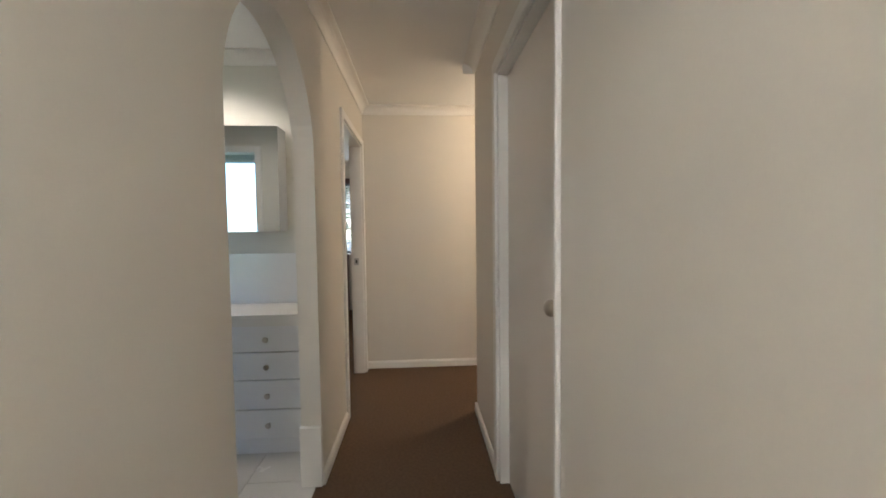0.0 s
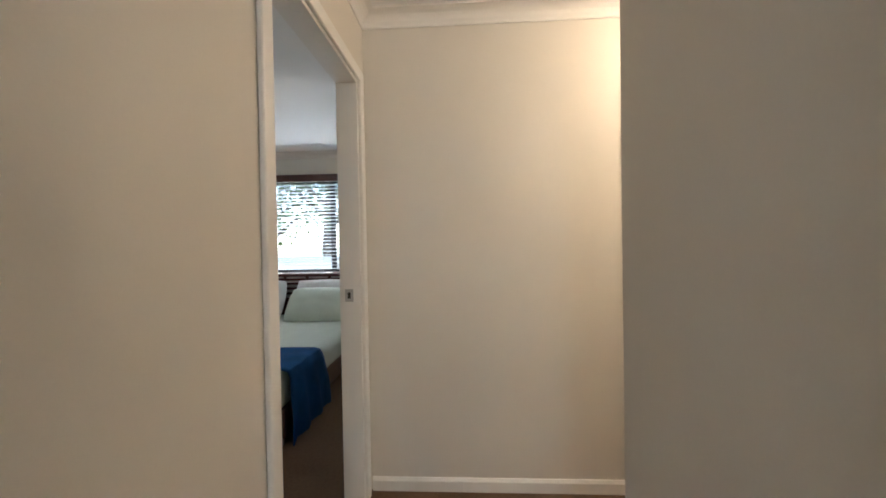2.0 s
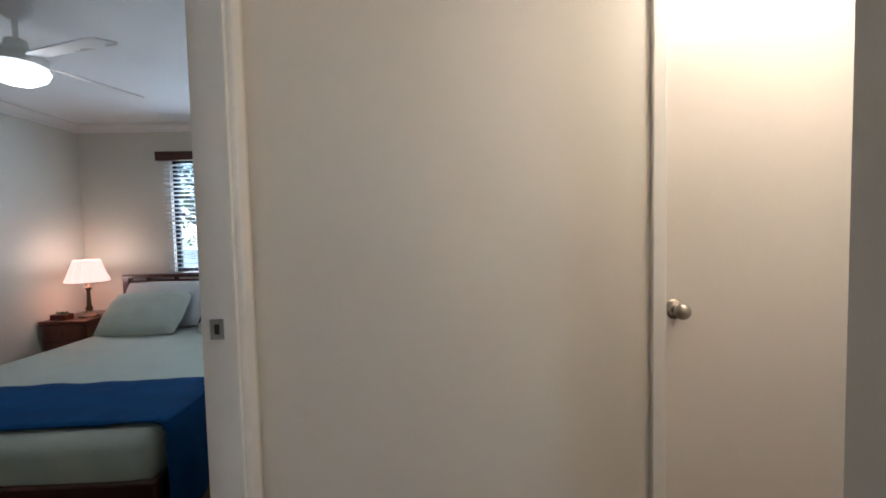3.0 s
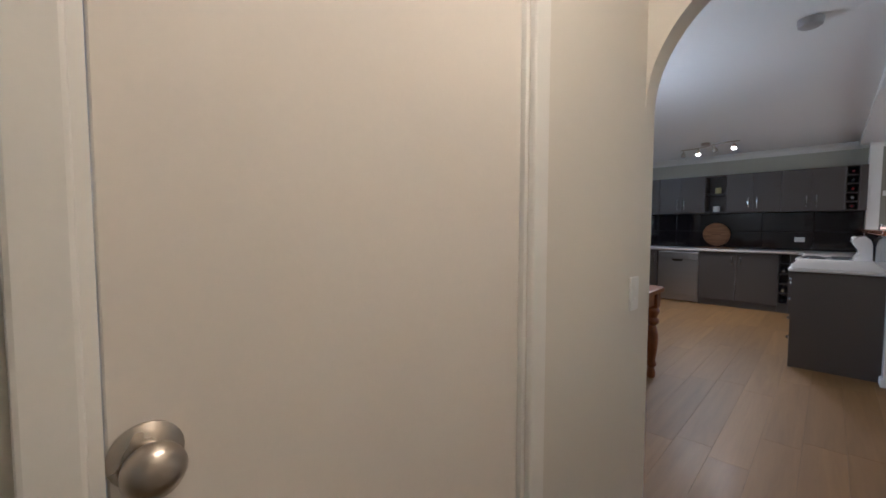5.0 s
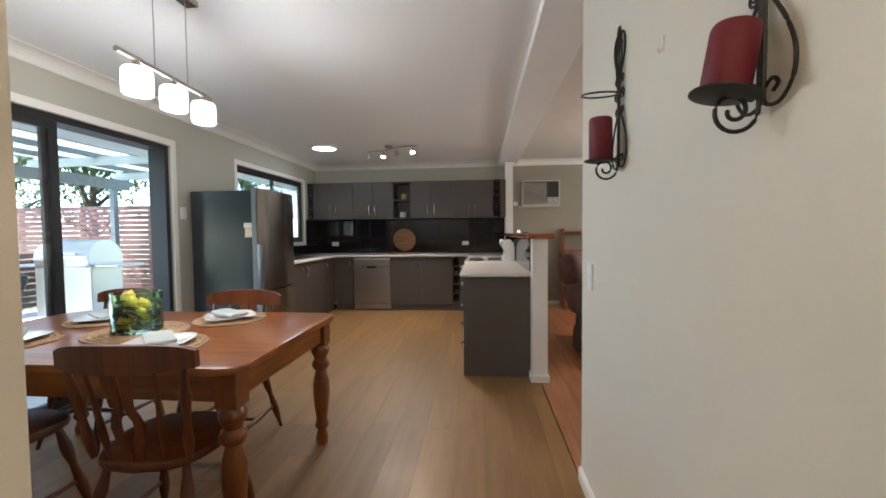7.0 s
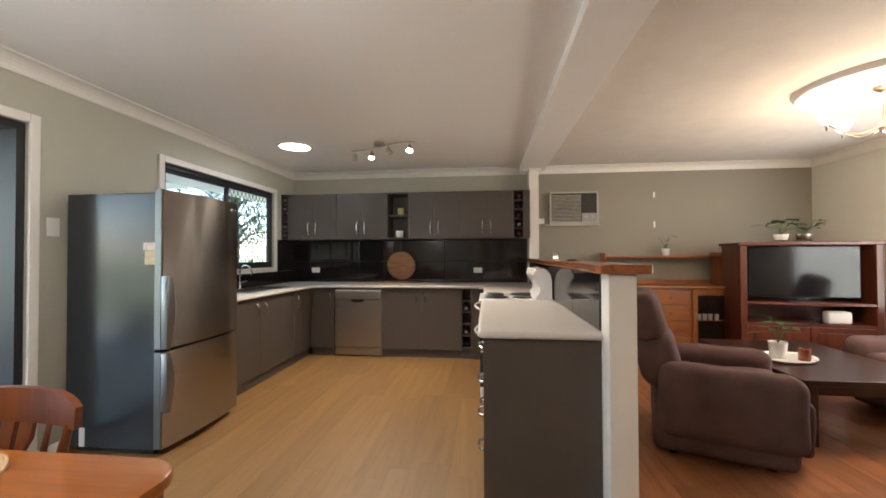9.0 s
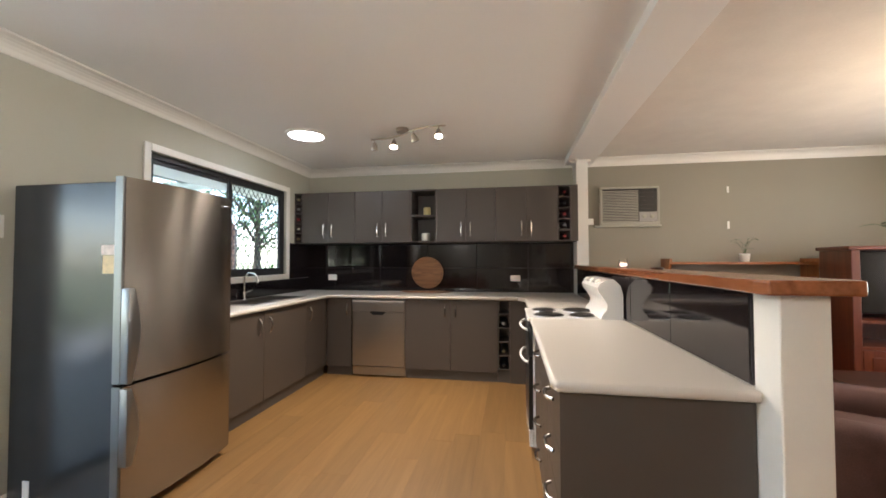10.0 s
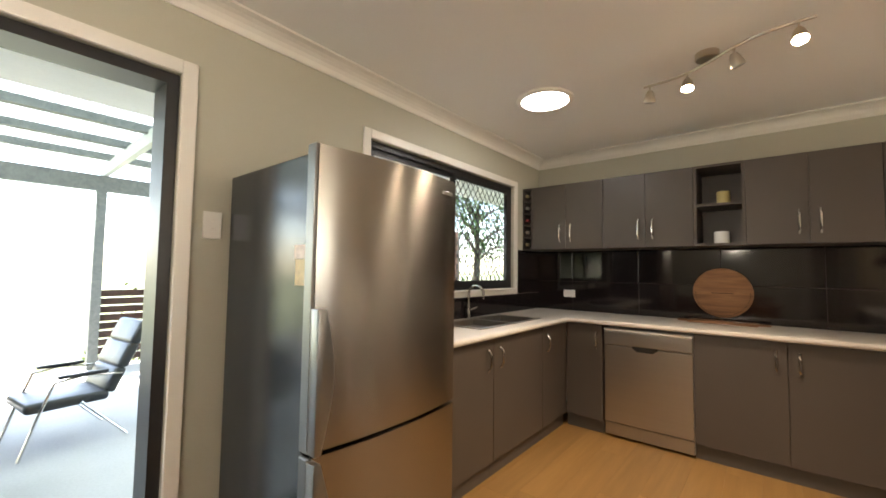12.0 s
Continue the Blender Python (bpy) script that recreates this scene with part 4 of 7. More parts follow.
def diamond_screen(parent, x, y0, y1, z0, z1, step=0.072, material=ALU, r=0.0045):
    """A grille of slanting bars crossing into tall diamonds."""
    bm = bmesh.new()
    wy, wz = step, step * 1.35
    for sgn in (1, -1):
        k0 = int(-(z1 - z0) / wz) - 2
        for k in range(k0, int((y1 - y0) / wy) + int((z1 - z0) / wz) + 3):
            a = y0 + k * wy if sgn > 0 else y0 + k * wy
            pts = []
            # clip the slanting line to the frame
            zs = sorted({z0, z1, *(z0 + (yy - a) / (sgn * wy) * wz for yy in (y0, y1))})
            seg = [z for z in zs if z0 - 1e-6 <= z <= z1 + 1e-6 and y0 - 1e-6 <= a + sgn * wy * (z - z0) / wz <= y1 + 1e-6]
            if len(seg) >= 2 and seg[-1] - seg[0] > 0.02:
                tube([(x, a + sgn * wy * (z - z0) / wz, z) for z in (seg[0], seg[-1])], r, 4, bm)
    return part("security_screen", bm, material, parent, "dark diamond pattern security grille")


diamond_screen(kw, -2.558, 7.95, 8.77, 1.145, 2.02)

# ---- ceiling fittings ----
sl = thing("skylight_tube", (-1.742, 7.948, H), "round frosted skylight diffuser with a white ring", "skylight")
part("ring", lathe([(0.185, 0), (0.185, -0.012), (0.175, -0.02), (0.155, -0.02), (0.15, -0.01), (0.15, 0)][::-1], (-1.742, 7.948, H - 0.0005), 40), TRIM, sl, smooth=True)
part("diffuser", lathe([(0.0, -0.022), (0.08, -0.018), (0.149, -0.006), (0.149, -0.001)], (-1.742, 7.948, H - 0.0005), 40), TUBEG, sl, "bright frosted diffuser", smooth=True)
tl = thing("track_light", (-0.83, 7.95, H), "brushed nickel wavy track light with four spots, two lit", "ceiling light")
part("canopy", lathe([(0.05, -0.035), (0.055, -0.03), (0.055, -0.001)], (-0.83, 7.945, H), 28), SATIN, tl, smooth=True)
ends = [Vector((-1.16, 8.06, 0)), Vector((-0.42, 7.79, 0))]
side = Vector((0.34, 0.94, 0)) * 0.045
rail = [(*(ends[0].lerp(ends[1], s) + side * math.sin(2 * math.pi * s))[:2], 2.372) for s in [k / 16 for k in range(17)]]
part("rail", tube(rail, 0.007, 8), SATIN, tl, smooth=True)
for k, (s, lit, aim) in enumerate(((0.04, False, (-0.1, 0.2, -1)), (0.29, True, (0.05, -0.35, -1)), (0.62, False, (0.3, 0.3, -1)), (0.93, True, (0.05, -0.4, -1)))):
    p = ends[0].lerp(ends[1], s) + side * math.sin(2 * math.pi * s)
    hub = Vector((p.x, p.y, 2.33))
    d = Vector(aim).normalized()
    part("stem", tube([(p.x, p.y, 2.368), tuple(hub)], 0.005, 8), SATIN, tl)
    mm = (-d).to_track_quat("Z", "Y").to_matrix().to_4x4()
    hd = part("spot_head", lathe([(0.032, -0.055), (0.033, -0.052), (0.024, -0.01), (0.014, 0.012), (0.0, 0.016)], tuple(hub), 20, m=mm), SATIN, tl, smooth=True)
    part("bulb", lathe([(0.0, -0.062), (0.02, -0.060), (0.029, -0.0555), (0.029, -0.052)], tuple(hub), 16, m=mm), glow("spot_bulb", (1.0, 0.80, 0.55), 12.0) if lit else GREYPL, hd, "lit spot bulb" if lit else "")
    if lit:
        lamp("spot_lamp", "SPOT", 11, BULB, look(hub + d * 0.075, hub + d), r=0.03, cone=120)
sm = thing("smoke_detector", (0.35, 4.43, H), "round grey-white smoke detector on the ceiling", "smoke detector")
part("housing", lathe([(0.045, -0.045), (0.055, -0.038), (0.06, -0.012), (0.06, -0.001)], (0.35, 4.43, H), 28), GREYPL, sm, smooth=True)

# ---- dining area ----
TX0, TX1, TY0, TY1, TZ = -2.16, -0.455, 3.90, 4.885, 0.75
tb = thing("dining_table", (-1.3, 4.39, 0), "honey pine dining table with turned legs, laid for a meal", "table")
rr = 0.09
out = []
for cx, cy, a0 in ((TX1 - rr, TY1 - rr, 0), (TX0 + rr, TY1 - rr, 90), (TX0 + rr, TY0 + rr, 180), (TX1 - rr, TY0 + rr, 270)):
    out += [(cx + rr * math.cos(radians(a0 + 15 * k)), cy + rr * math.sin(radians(a0 + 15 * k))) for k in range(7)]
bm = prism(out, "z", TZ - 0.03, TZ)
bmesh.ops.bevel(bm, geom=[e for e in bm.edges if abs(e.verts[0].co.z - e.verts[1].co.z) < 1e-5], offset=0.009, segments=3, affect="EDGES", profile=0.6)
part("tabletop", bm, PINE, tb, smooth=True)
for x0, y0, x1, y1 in ((TX0 + 0.13, TY0 + 0.055, TX1 - 0.13, TY0 + 0.08), (TX0 + 0.13, TY1 - 0.08, TX1 - 0.13, TY1 - 0.055)):
    part("apron", box(x0, y0, TZ - 0.145, x1, y1, TZ - 0.03, 0.002), PINE, tb)
for x0 in (TX0 + 0.055, TX1 - 0.08):
    part("apron", box(x0, TY0 + 0.13, TZ - 0.145, x0 + 0.025, TY1 - 0.13, TZ - 0.03, 0.002), PINEY, tb)
LEG = [(0.026, 0), (0.03, 0.01), (0.032, 0.04), (0.024, 0.07), (0.022, 0.085), (0.033, 0.10), (0.036, 0.115), (0.03, 0.13), (0.027, 0.15), (0.036, 0.22), (0.042, 0.30), (0.041, 0.36), (0.03, 0.42), (0.026, 0.435), (0.04, 0.45), (0.046, 0.47), (0.04, 0.49), (0.03, 0.50), (0.034, 0.515), (0.046, 0.54), (0.047, 0.56), (0.036, 0.58), (0.034, 0.585)]
for cx in (TX0 + 0.078, TX1 - 0.078):
    for cy in (TY0 + 0.082, TY1 - 0.085):
        bm = lathe([(1.1 * r, h) for r, h in LEG], (cx, cy, 0), 24)
        box(cx - 0.043, cy - 0.043, 0.583, cx + 0.043, cy + 0.043, TZ - 0.031, 0.003, 1, bm)
        part("leg", bm, PINEV, tb, smooth=True)


def pine_chair():
    """A farmhouse chair: round-backed rail, fretted splat, spindles, saddled seat, splayed turned legs. Faces +y at the origin."""
    c = thing("dining_chair", (0, 0, 0), "honey pine farmhouse chair with a curved back rail and splat", "chair", "chairs round the table")
    seat = []
    for k in range(28):
        a = 2 * math.pi * k / 28
        u, v = math.cos(a), math.sin(a)
        seat.append((0.205 * abs(u) ** 0.6 * (1 if u > 0 else -1) * (1 + 0.08 * v), 0.20 * abs(v) ** 0.7 * (1 if v > 0 else -1)))
    bm = prism(seat, "z", 0.415, 0.45)
    bmesh.ops.bevel(bm, geom=[e for e in bm.edges if abs(e.verts[0].co.z - e.verts[1].co.z) < 1e-5], offset=0.01, segments=2, affect="EDGES", profile=0.5)
    part("seat", bm, CHAIRW, c, smooth=True)
    prof = [0.55, 0.7, 1.15, 1.3, 1.0, 0.8, 1.25, 1.35, 0.9, 0.8]
    for sx in (-1, 1):
        for sy in (-1, 1):
            a, b = Vector((sx * 0.205, sy * 0.20 - (0.03 if sy < 0 else -0.01), 0.0)), Vector((sx * 0.14, sy * 0.13, 0.416))
            part("leg", tube([a.lerp(b, k / 9) for k in range(10)], 0.0165, 12, taper=prof), CHAIRW, c, smooth=True)
        a, b = Vector((sx * 0.182, 0.18, 0.15)), Vector((sx * 0.182, -0.195, 0.15))
        part("stretcher", tube([a.lerp(b, k / 6) for k in range(7)], 0.011, 10, taper=[0.7, 0.9, 1.2, 1.4, 1.2, 0.9, 0.7]), CHAIRW, c, smooth=True)
    part("stretcher", tube([(-0.182 + 0.364 * k / 6, 0.0, 0.15) for k in range(7)], 0.011, 10, taper=[0.7, 0.9, 1.2, 1.4, 1.2, 0.9, 0.7]), CHAIRW, c, smooth=True)
    # the rail curves back between the uprights
    bm = bmesh.new()
    for k in range(16):
        s0, s1 = -1 + 2 * k / 16, -1 + 2 * (k + 1) / 16
        prev = []
        for s in (s0, s1):
            x, y = 0.24 * s, -0.255 + 0.055 * s * s
            h0, h1 = 0.775 + 0.008 * s * s, 0.86 + 0.012 * (1 - s * s) - 0.02 * abs(s) ** 6
            prev.append([bm.verts.new(p) for p in ((x, y - 0.012, h0), (x, y + 0.012, h0), (x, y + 0.008, h1), (x, y - 0.014, h1))])
        a, b = prev
        for i in range(4):
            bm.faces.new((a[i], a[(i + 1) % 4], b[(i + 1) % 4], b[i]))
        if k == 0:
            bm.faces.new(a[::-1])
        if k == 15:
            bm.faces.new(b)
    bmesh.ops.remove_doubles(bm, verts=bm.verts, dist=1e-4)
    part("back_rail", bm, CHAIRW, c, smooth=True)
    for sx in (-1, 1):
        a, b = Vector((sx * 0.17, -0.155, 0.447)), Vector((sx * 0.20, -0.212, 0.79))
        part("back_post", tube([a.lerp(b, k / 9) for k in range(10)], 0.014, 12, taper=[0.8, 1.1, 1.3, 0.9, 0.8, 1.0, 1.2, 1.0, 0.8, 0.8]), CHAIRW, c, smooth=True)
        for dx in (0.115,):
            a, b = Vector((sx * dx * 0.85, -0.17, 0.447)), Vector((sx * dx, -0.235, 0.785))
            part("spindle", tube([a.lerp(b, k / 8) for k in range(9)], 0.0095, 10, taper=[0.7, 0.9, 1.2, 1.3, 1.1, 0.9, 0.9, 0.8, 0.7]), CHAIRW, c, smooth=True)
    half = [(0.028, 0.447), (0.034, 0.50), (0.05, 0.54), (0.056, 0.58), (0.046, 0.62), (0.03, 0.65), (0.034, 0.69), (0.052, 0.73), (0.05, 0.785)]
    bm = bmesh.new()
    cut = [(0.010, 0.53), (0.026, 0.565), (0.024, 0.60), (0.010, 0.63)]
    for sgn in (-1, 1):
        o = [(sgn * x, z) for x, z in half] + [(sgn * 0.008, 0.785), (sgn * 0.008, 0.70), (sgn * 0.004, 0.66)] + [(sgn * x, z) for x, z in cut[::-1]] + [(sgn * 0.006, 0.50), (sgn * 0.006, 0.447)]
        b = prism(o, "y", -0.006, 0.006)
        for v in b.verts:
            v.co.y += -0.178 - 0.215 * (v.co.z - 0.447)
        merge(bm, b)
    part("splat", bm, CHAIRW, c, "fretted pine back splat")
    return c


ch = pine_chair()
ch.matrix_basis = pose(-0.80, 4.01, 0, 0, 0, 4)
copy_thing(ch, pose(-1.56, 3.98, 0, 0, 0, -3))
copy_thing(ch, pose(-1.08, 4.745, 0, 0, 0, 181))
copy_thing(ch, pose(-1.93, 4.80, 0, 0, 0, 176))

WOVEN = mat("woven_placemat", (0.30, 0.19, 0.10), 0.9, vary=0.35, scale=20, fine=120, bump=0.8)
NAPKIN = mat("grey_napkin", (0.42, 0.45, 0.42), 0.85, vary=0.08, fine=200, bump=0.3)


def setting(x, y, turn):
    mt = thing("placemat", (x, y, TZ), "round woven brown placemat on the table", "placemat", "place settings")
    bm = bmesh.new()
    for k in range(8):
        r = 0.18 - 0.0225 * k
        tube([(x + r * math.cos(2 * math.pi * j / 40), y + r * math.sin(2 * math.pi * j / 40), TZ + 0.004 + 0.0007 * (k % 2)) for j in range(40)], 0.0042 if k else 0.005, 6, bm, closed=True)
    lathe([(0.175, 0.0005), (0.175, 0.004)], (x, y, TZ), 36, bm)
    part("weave", bm, WOVEN, mt, smooth=True)
    pl = thing("plate", (x, y, TZ + 0.009), "square white plate with rounded corners", "plate", "place settings")
    n, rings = 40, []
    bm = bmesh.new()
    for s, z in ((0.072, 0.0), (0.09, 0.002), (0.118, 0.013), (0.125, 0.017), (0.121, 0.0185), (0.085, 0.006), (0.0005, 0.005)):
        row = []
        for k in range(n):
            a = 2 * math.pi * k / n
            f = (abs(math.cos(a)) ** 4 + abs(math.sin(a)) ** 4) ** -0.25
            row.append(bm.verts.new((x + s * f * math.cos(a + turn), y + s * f * math.sin(a + turn), TZ + 0.0095 + z)))
        rings.append(row)
    for a, b in zip(rings, rings[1:]):
        for k in range(n):
            bm.faces.new((a[k], a[(k + 1) % n], b[(k + 1) % n], b[k]))
    bm.faces.new(rings[0][::-1])
    part("dish", bm, CERAM, pl, smooth=True)
    nk = thing("napkin", (x, y, TZ + 0.02), "folded grey-green cloth napkin lying on a plate", "napkin", "place settings")
    b = box(-0.055, -0.085, 0, 0.055, 0.085, 0.014, 0.005, 2)
    bmesh.ops.subdivide_edges(b, edges=[e for e in b.edges if e.calc_length() > 0.05], cuts=5, use_grid_fill=True)
    for v in b.verts:
        v.co.z += 0.006 * noise.noise(v.co * 22 + Vector((x, y, 0))) + 0.01 * max(0, v.co.y) / 0.085
    b.transform(Matrix.Translation((x, y, TZ + 0.0265)) @ Matrix.Rotation(turn + 0.5, 4, "Z"))
    part("cloth", b, NAPKIN, nk, smooth=True)


setting(-0.97, 4.155, 0.3)
setting(-1.0, 4.68, 0.7)
setting(-1.70, 4.155, 0.2)
setting(-1.70, 4.62, 0.6)

mt = thing("centre_mat", (-1.27, 4.37, TZ), "round woven mat under the lemon jar", "placemat")
bm = lathe([(0.21, 0.0005), (0.21, 0.004)], (-1.27, 4.37, TZ), 40)
for k in range(8):
    r = 0.212 - 0.026 * k
    tube([(-1.27 + r * math.cos(2 * math.pi * j / 40), 4.37 + r * math.sin(2 * math.pi * j / 40), TZ + 0.0045) for j in range(40)], 0.0048, 6, bm, closed=True)
part("weave", bm, WOVEN, mt, smooth=True)
va = thing("lemon_jar", (-1.27, 4.37, TZ + 0.01), "glass cylinder vase filled with lemons and green leaves", "vase")
g = part("glass_wall", lathe([(0.10, 0), (0.104, 0.005), (0.104, 0.19), (0.10, 0.192), (0.098, 0.19), (0.098, 0.012), (0.0, 0.01)], (-1.27, 4.37, TZ + 0.0105), 32), GREENG, va, smooth=True)
g.visible_shadow = False
LEMON = mat("lemon_peel", (0.62, 0.46, 0.02), 0.45, vary=0.12, fine=160, bump=0.3)
LEAFM = mat("green_leaf", (0.035, 0.09, 0.018), 0.5, vary=0.4, scale=12, random_piece=0.2)
rnd = random.Random(5)
for k in range(7):
    a, r, z = rnd.uniform(0, 6.28), rnd.uniform(0.03, 0.06), TZ + 0.055 + 0.02 * k
    mm = Matrix.Rotation(rnd.uniform(0, 6), 4, "Z") @ Matrix.Rotation(rnd.uniform(0, 3), 4, "X")
    part("lemon", lathe([(0.003, -0.042), (0.008, -0.037), (0.024, -0.022), (0.03, 0), (0.024, 0.022), (0.008, 0.036), (0.004, 0.041)], (-1.27 + r * math.cos(a), 4.37 + r * math.sin(a), z), 14, m=mm), LEMON, va, smooth=True)


def leaf_patch(bm, p, d, length, width, droop=0.2):
    """One folded leaf from p along d."""
    d = Vector(d).normalized()
    s = d.cross(Vector((0, 0, 1)))
    s = s.normalized() if s.length > 0.01 else Vector((1, 0, 0))
    up = s.cross(d)
    rows = []
    for k in range(5):
        t = k / 4
        w = width * math.sin(math.pi * min(0.98, 0.08 + 0.9 * t)) ** 0.8
        c = Vector(p) + d * length * t - Vector((0, 0, 1)) * droop * length * t * t
        rows.append([bm.verts.new(c - s * w + up * 0.15 * w), bm.verts.new(c), bm.verts.new(c + s * w + up * 0.15 * w)])
    for a, b in zip(rows, rows[1:]):
        bm.faces.new((a[0], a[1], b[1], b[0])), bm.faces.new((a[1], a[2], b[2], b[1]))


bm = bmesh.new()
for k in range(170):
    a, z = rnd.uniform(0, 6.28), TZ + rnd.uniform(0.02, 0.16)
    leaf_patch(bm, (-1.27 + 0.078 * math.cos(a), 4.37 + 0.078 * math.sin(a), z), (math.cos(a + 1.6), math.sin(a + 1.6), rnd.uniform(-0.3, 0.6)), 0.055, 0.018)
part("leaves", bm, LEAFM, va, "green leaves packed in the jar")

# ---- pendant over the table ----
pd = thing("pendant_light", (-1.1, 4.40, H), "three lit white glass shades on a nickel bar", "pendant light")
P0, P1 = Vector((-1.052, 4.09, 1.975)), Vector((-1.09, 4.70, 1.975))
part("bar", tube([tuple(P0), tuple(P1)], 0.012, 12), SATIN, pd, smooth=True)
part("canopy", box(-1.105, 4.22, H - 0.03, -1.035, 4.56, H - 0.001, 0.006, 2), SATIN, pd)
for s in (0.34, 0.70):
    q = P0.lerp(P1, s)
    part("cord", tube([tuple(q), (q.x, q.y, H - 0.028)], 0.0022, 6), GREYPL, pd)
for s in (0.17, 0.53, 0.90):
    q = P0.lerp(P1, s)
    part("socket", lathe([(0.014, -0.04), (0.016, -0.036), (0.016, -0.008), (0.011, 0)], tuple(q), 16), SATIN, pd, smooth=True)
    part("shade", lathe([(0.0, -0.150), (0.048, -0.150), (0.057, -0.142), (0.059, -0.10), (0.057, -0.05), (0.05, -0.04), (0.015, -0.038)], tuple(q), 28), SHADEG, pd, "lit ribbed white glass shade", smooth=True)
    lamp("pendant_lamp", "POINT", 1.7, (1.0, 0.9, 0.78), pose(q.x, q.y, q.z - 0.21), r=0.05)

# ---- wall sconces ----
def spiral(cx, cy, cz, r0, turns, start, plane, n=22, grow=0.25):
    """Scroll points in the plane of the wall ('w') or standing out from it ('o')."""
    pts = []
    for k in range(n + 1):
        t = k / n
        a = start + turns * 2 * math.pi * t
        r = r0 * (1 - (1 - grow) * t)
        u, v = r * math.cos(a), r * math.sin(a)
        pts.append((cx, cy + u, cz + v) if plane == "w" else (cx + u, cy, cz + v))
    return pts


def smooth_line(pts, n=5):
    """A soft curve through flat points."""
    out = []
    for i in range(len(pts) - 1):
        p0, p1, p2, p3 = pts[max(i - 1, 0)], pts[i], pts[i + 1], pts[min(i + 2, len(pts) - 1)]
        for k in range(n):
            t = k / n
            out.append(tuple(0.5 * (2 * b + (c - a) * t + (2 * a - 5 * b + 4 * c - d) * t * t + (3 * b - a - 3 * c + d) * t ** 3) for a, b, c, d in zip(p0, p1, p2, p3)))
    return out + [pts[-1]]


def sconce(y, z, tilt=0.0, tall=0.138):
    """z: top of the candle plate."""
    wx = 0.885
    c = thing("candle_sconce", (wx, y, z), "black wrought iron wall sconce with a red pillar candle", "sconce", "candle sconces")
    for dy in (-0.012, 0.0, 0.012):
        pts = []
        for k in range(15):
            t = k / 14
            spread = 0.5 + 1.6 * math.sin(math.pi * min(1, max(0, (t - 0.55) / 0.45))) if t > 0.55 else 0.5
            pts.append((wx - 0.012, y + dy * spread, z - 0.02 + 0.47 * t))
        part("stem", tube(pts, 0.0036, 6), IRON, c, smooth=True)
    for sgn in (-1, 1):
        drop = smooth_line([(0.0, 0.185), (0.014, 0.15), (0.036, 0.10), (0.05, 0.05), (0.048, 0.005), (0.03, -0.024), (0.008, -0.022), (0.002, 0.002), (0.016, 0.018), (0.026, 0.006), (0.018, -0.004)])
        part("lower_loop", tube([(wx - 0.010, y + sgn * 1.4 * u, z + v) for u, v in drop], 0.0034, 6), IRON, c, smooth=True)
        bud = smooth_line([(0.0, 0.24), (0.012, 0.29), (0.034, 0.345), (0.038, 0.395), (0.022, 0.425), (0.008, 0.41), (0.012, 0.385), (0.022, 0.392)])
        part("upper_loop", tube([(wx - 0.010, y + sgn * 1.3 * u, z + v) for u, v in bud], 0.0032, 6), IRON, c, smooth=True)
        for zz, r in ((0.17, 0.015), (0.225, 0.019), (0.275, 0.016), (0.33, 0.013)):
            pts = spiral(wx - 0.010, y + sgn * (0.010 + r), z + zz, r, 1.4, math.pi if sgn > 0 else 0, "w")
            if sgn < 0:
                pts = [(p[0], p[1], 2 * (z + zz) - p[2]) for p in pts]
            part("scroll", tube(pts, 0.0028, 6), IRON, c, smooth=True)
    hoop = [(wx - 0.075 + 0.06 * math.cos(2 * math.pi * k / 28), y + 0.06 * math.sin(2 * math.pi * k / 28), z + 0.225 + 0.01 * math.sin(2 * math.pi * k / 28)) for k in range(28)]
    part("hoop", tube(hoop, 0.0032, 6, closed=True), IRON, c, smooth=True)
    tl_ = Matrix.Rotation(tilt, 4, "Y")
    part("candle_plate", lathe([(0.046, -0.004), (0.053, -0.001), (0.053, 0.002), (0.046, 0.0)], (wx - 0.072, y, z), 28, m=tl_), IRON, c, smooth=True)
    under = spiral(wx - 0.056, y, z - 0.028, 0.040, 1.5, 0.15, "o", 30, 0.22)
    part("bracket_scroll", tube([(wx - 0.012, y, z + 0.03)] + [(p[0], p[1], 2 * (z - 0.028) - p[2]) for p in under], 0.0038, 8), IRON, c, smooth=True)
    cd = thing("pillar_candle", (wx - 0.072, y, z), "unlit deep red pillar candle, slightly leaning", "candle", "pillar candles")
    part("wax", lathe([(0.036, 0.003), (0.038, 0.006), (0.038, tall), (0.035, tall + 0.007), (0.03, tall + 0.005), (0.0, tall)], (wx - 0.072, y, z), 30, m=tl_), REDWAX, cd, smooth=True)
    part("wick", tube([tuple(Vector((wx - 0.072, y, z)) + tl_ @ Vector((0, 0, tall - 0.002))), tuple(Vector((wx - 0.072, y + 0.003, z)) + tl_ @ Vector((0, 0, tall + 0.014)))], 0.0011, 5), WPLAS, cd)


sconce(4.03, 1.465)
sconce(3.335, 1.452, 0.17, 0.108)
hk = thing("picture_hook", (0.885, 3.72, 1.70), "small white plastic hook on the wall", "hook")
part("hook", tube([(0.882, 3.72, 1.735), (0.880, 3.72, 1.70), (0.872, 3.72, 1.69), (0.866, 3.72, 1.70)], 0.0025, 6), WPLAS, hk, smooth=True)

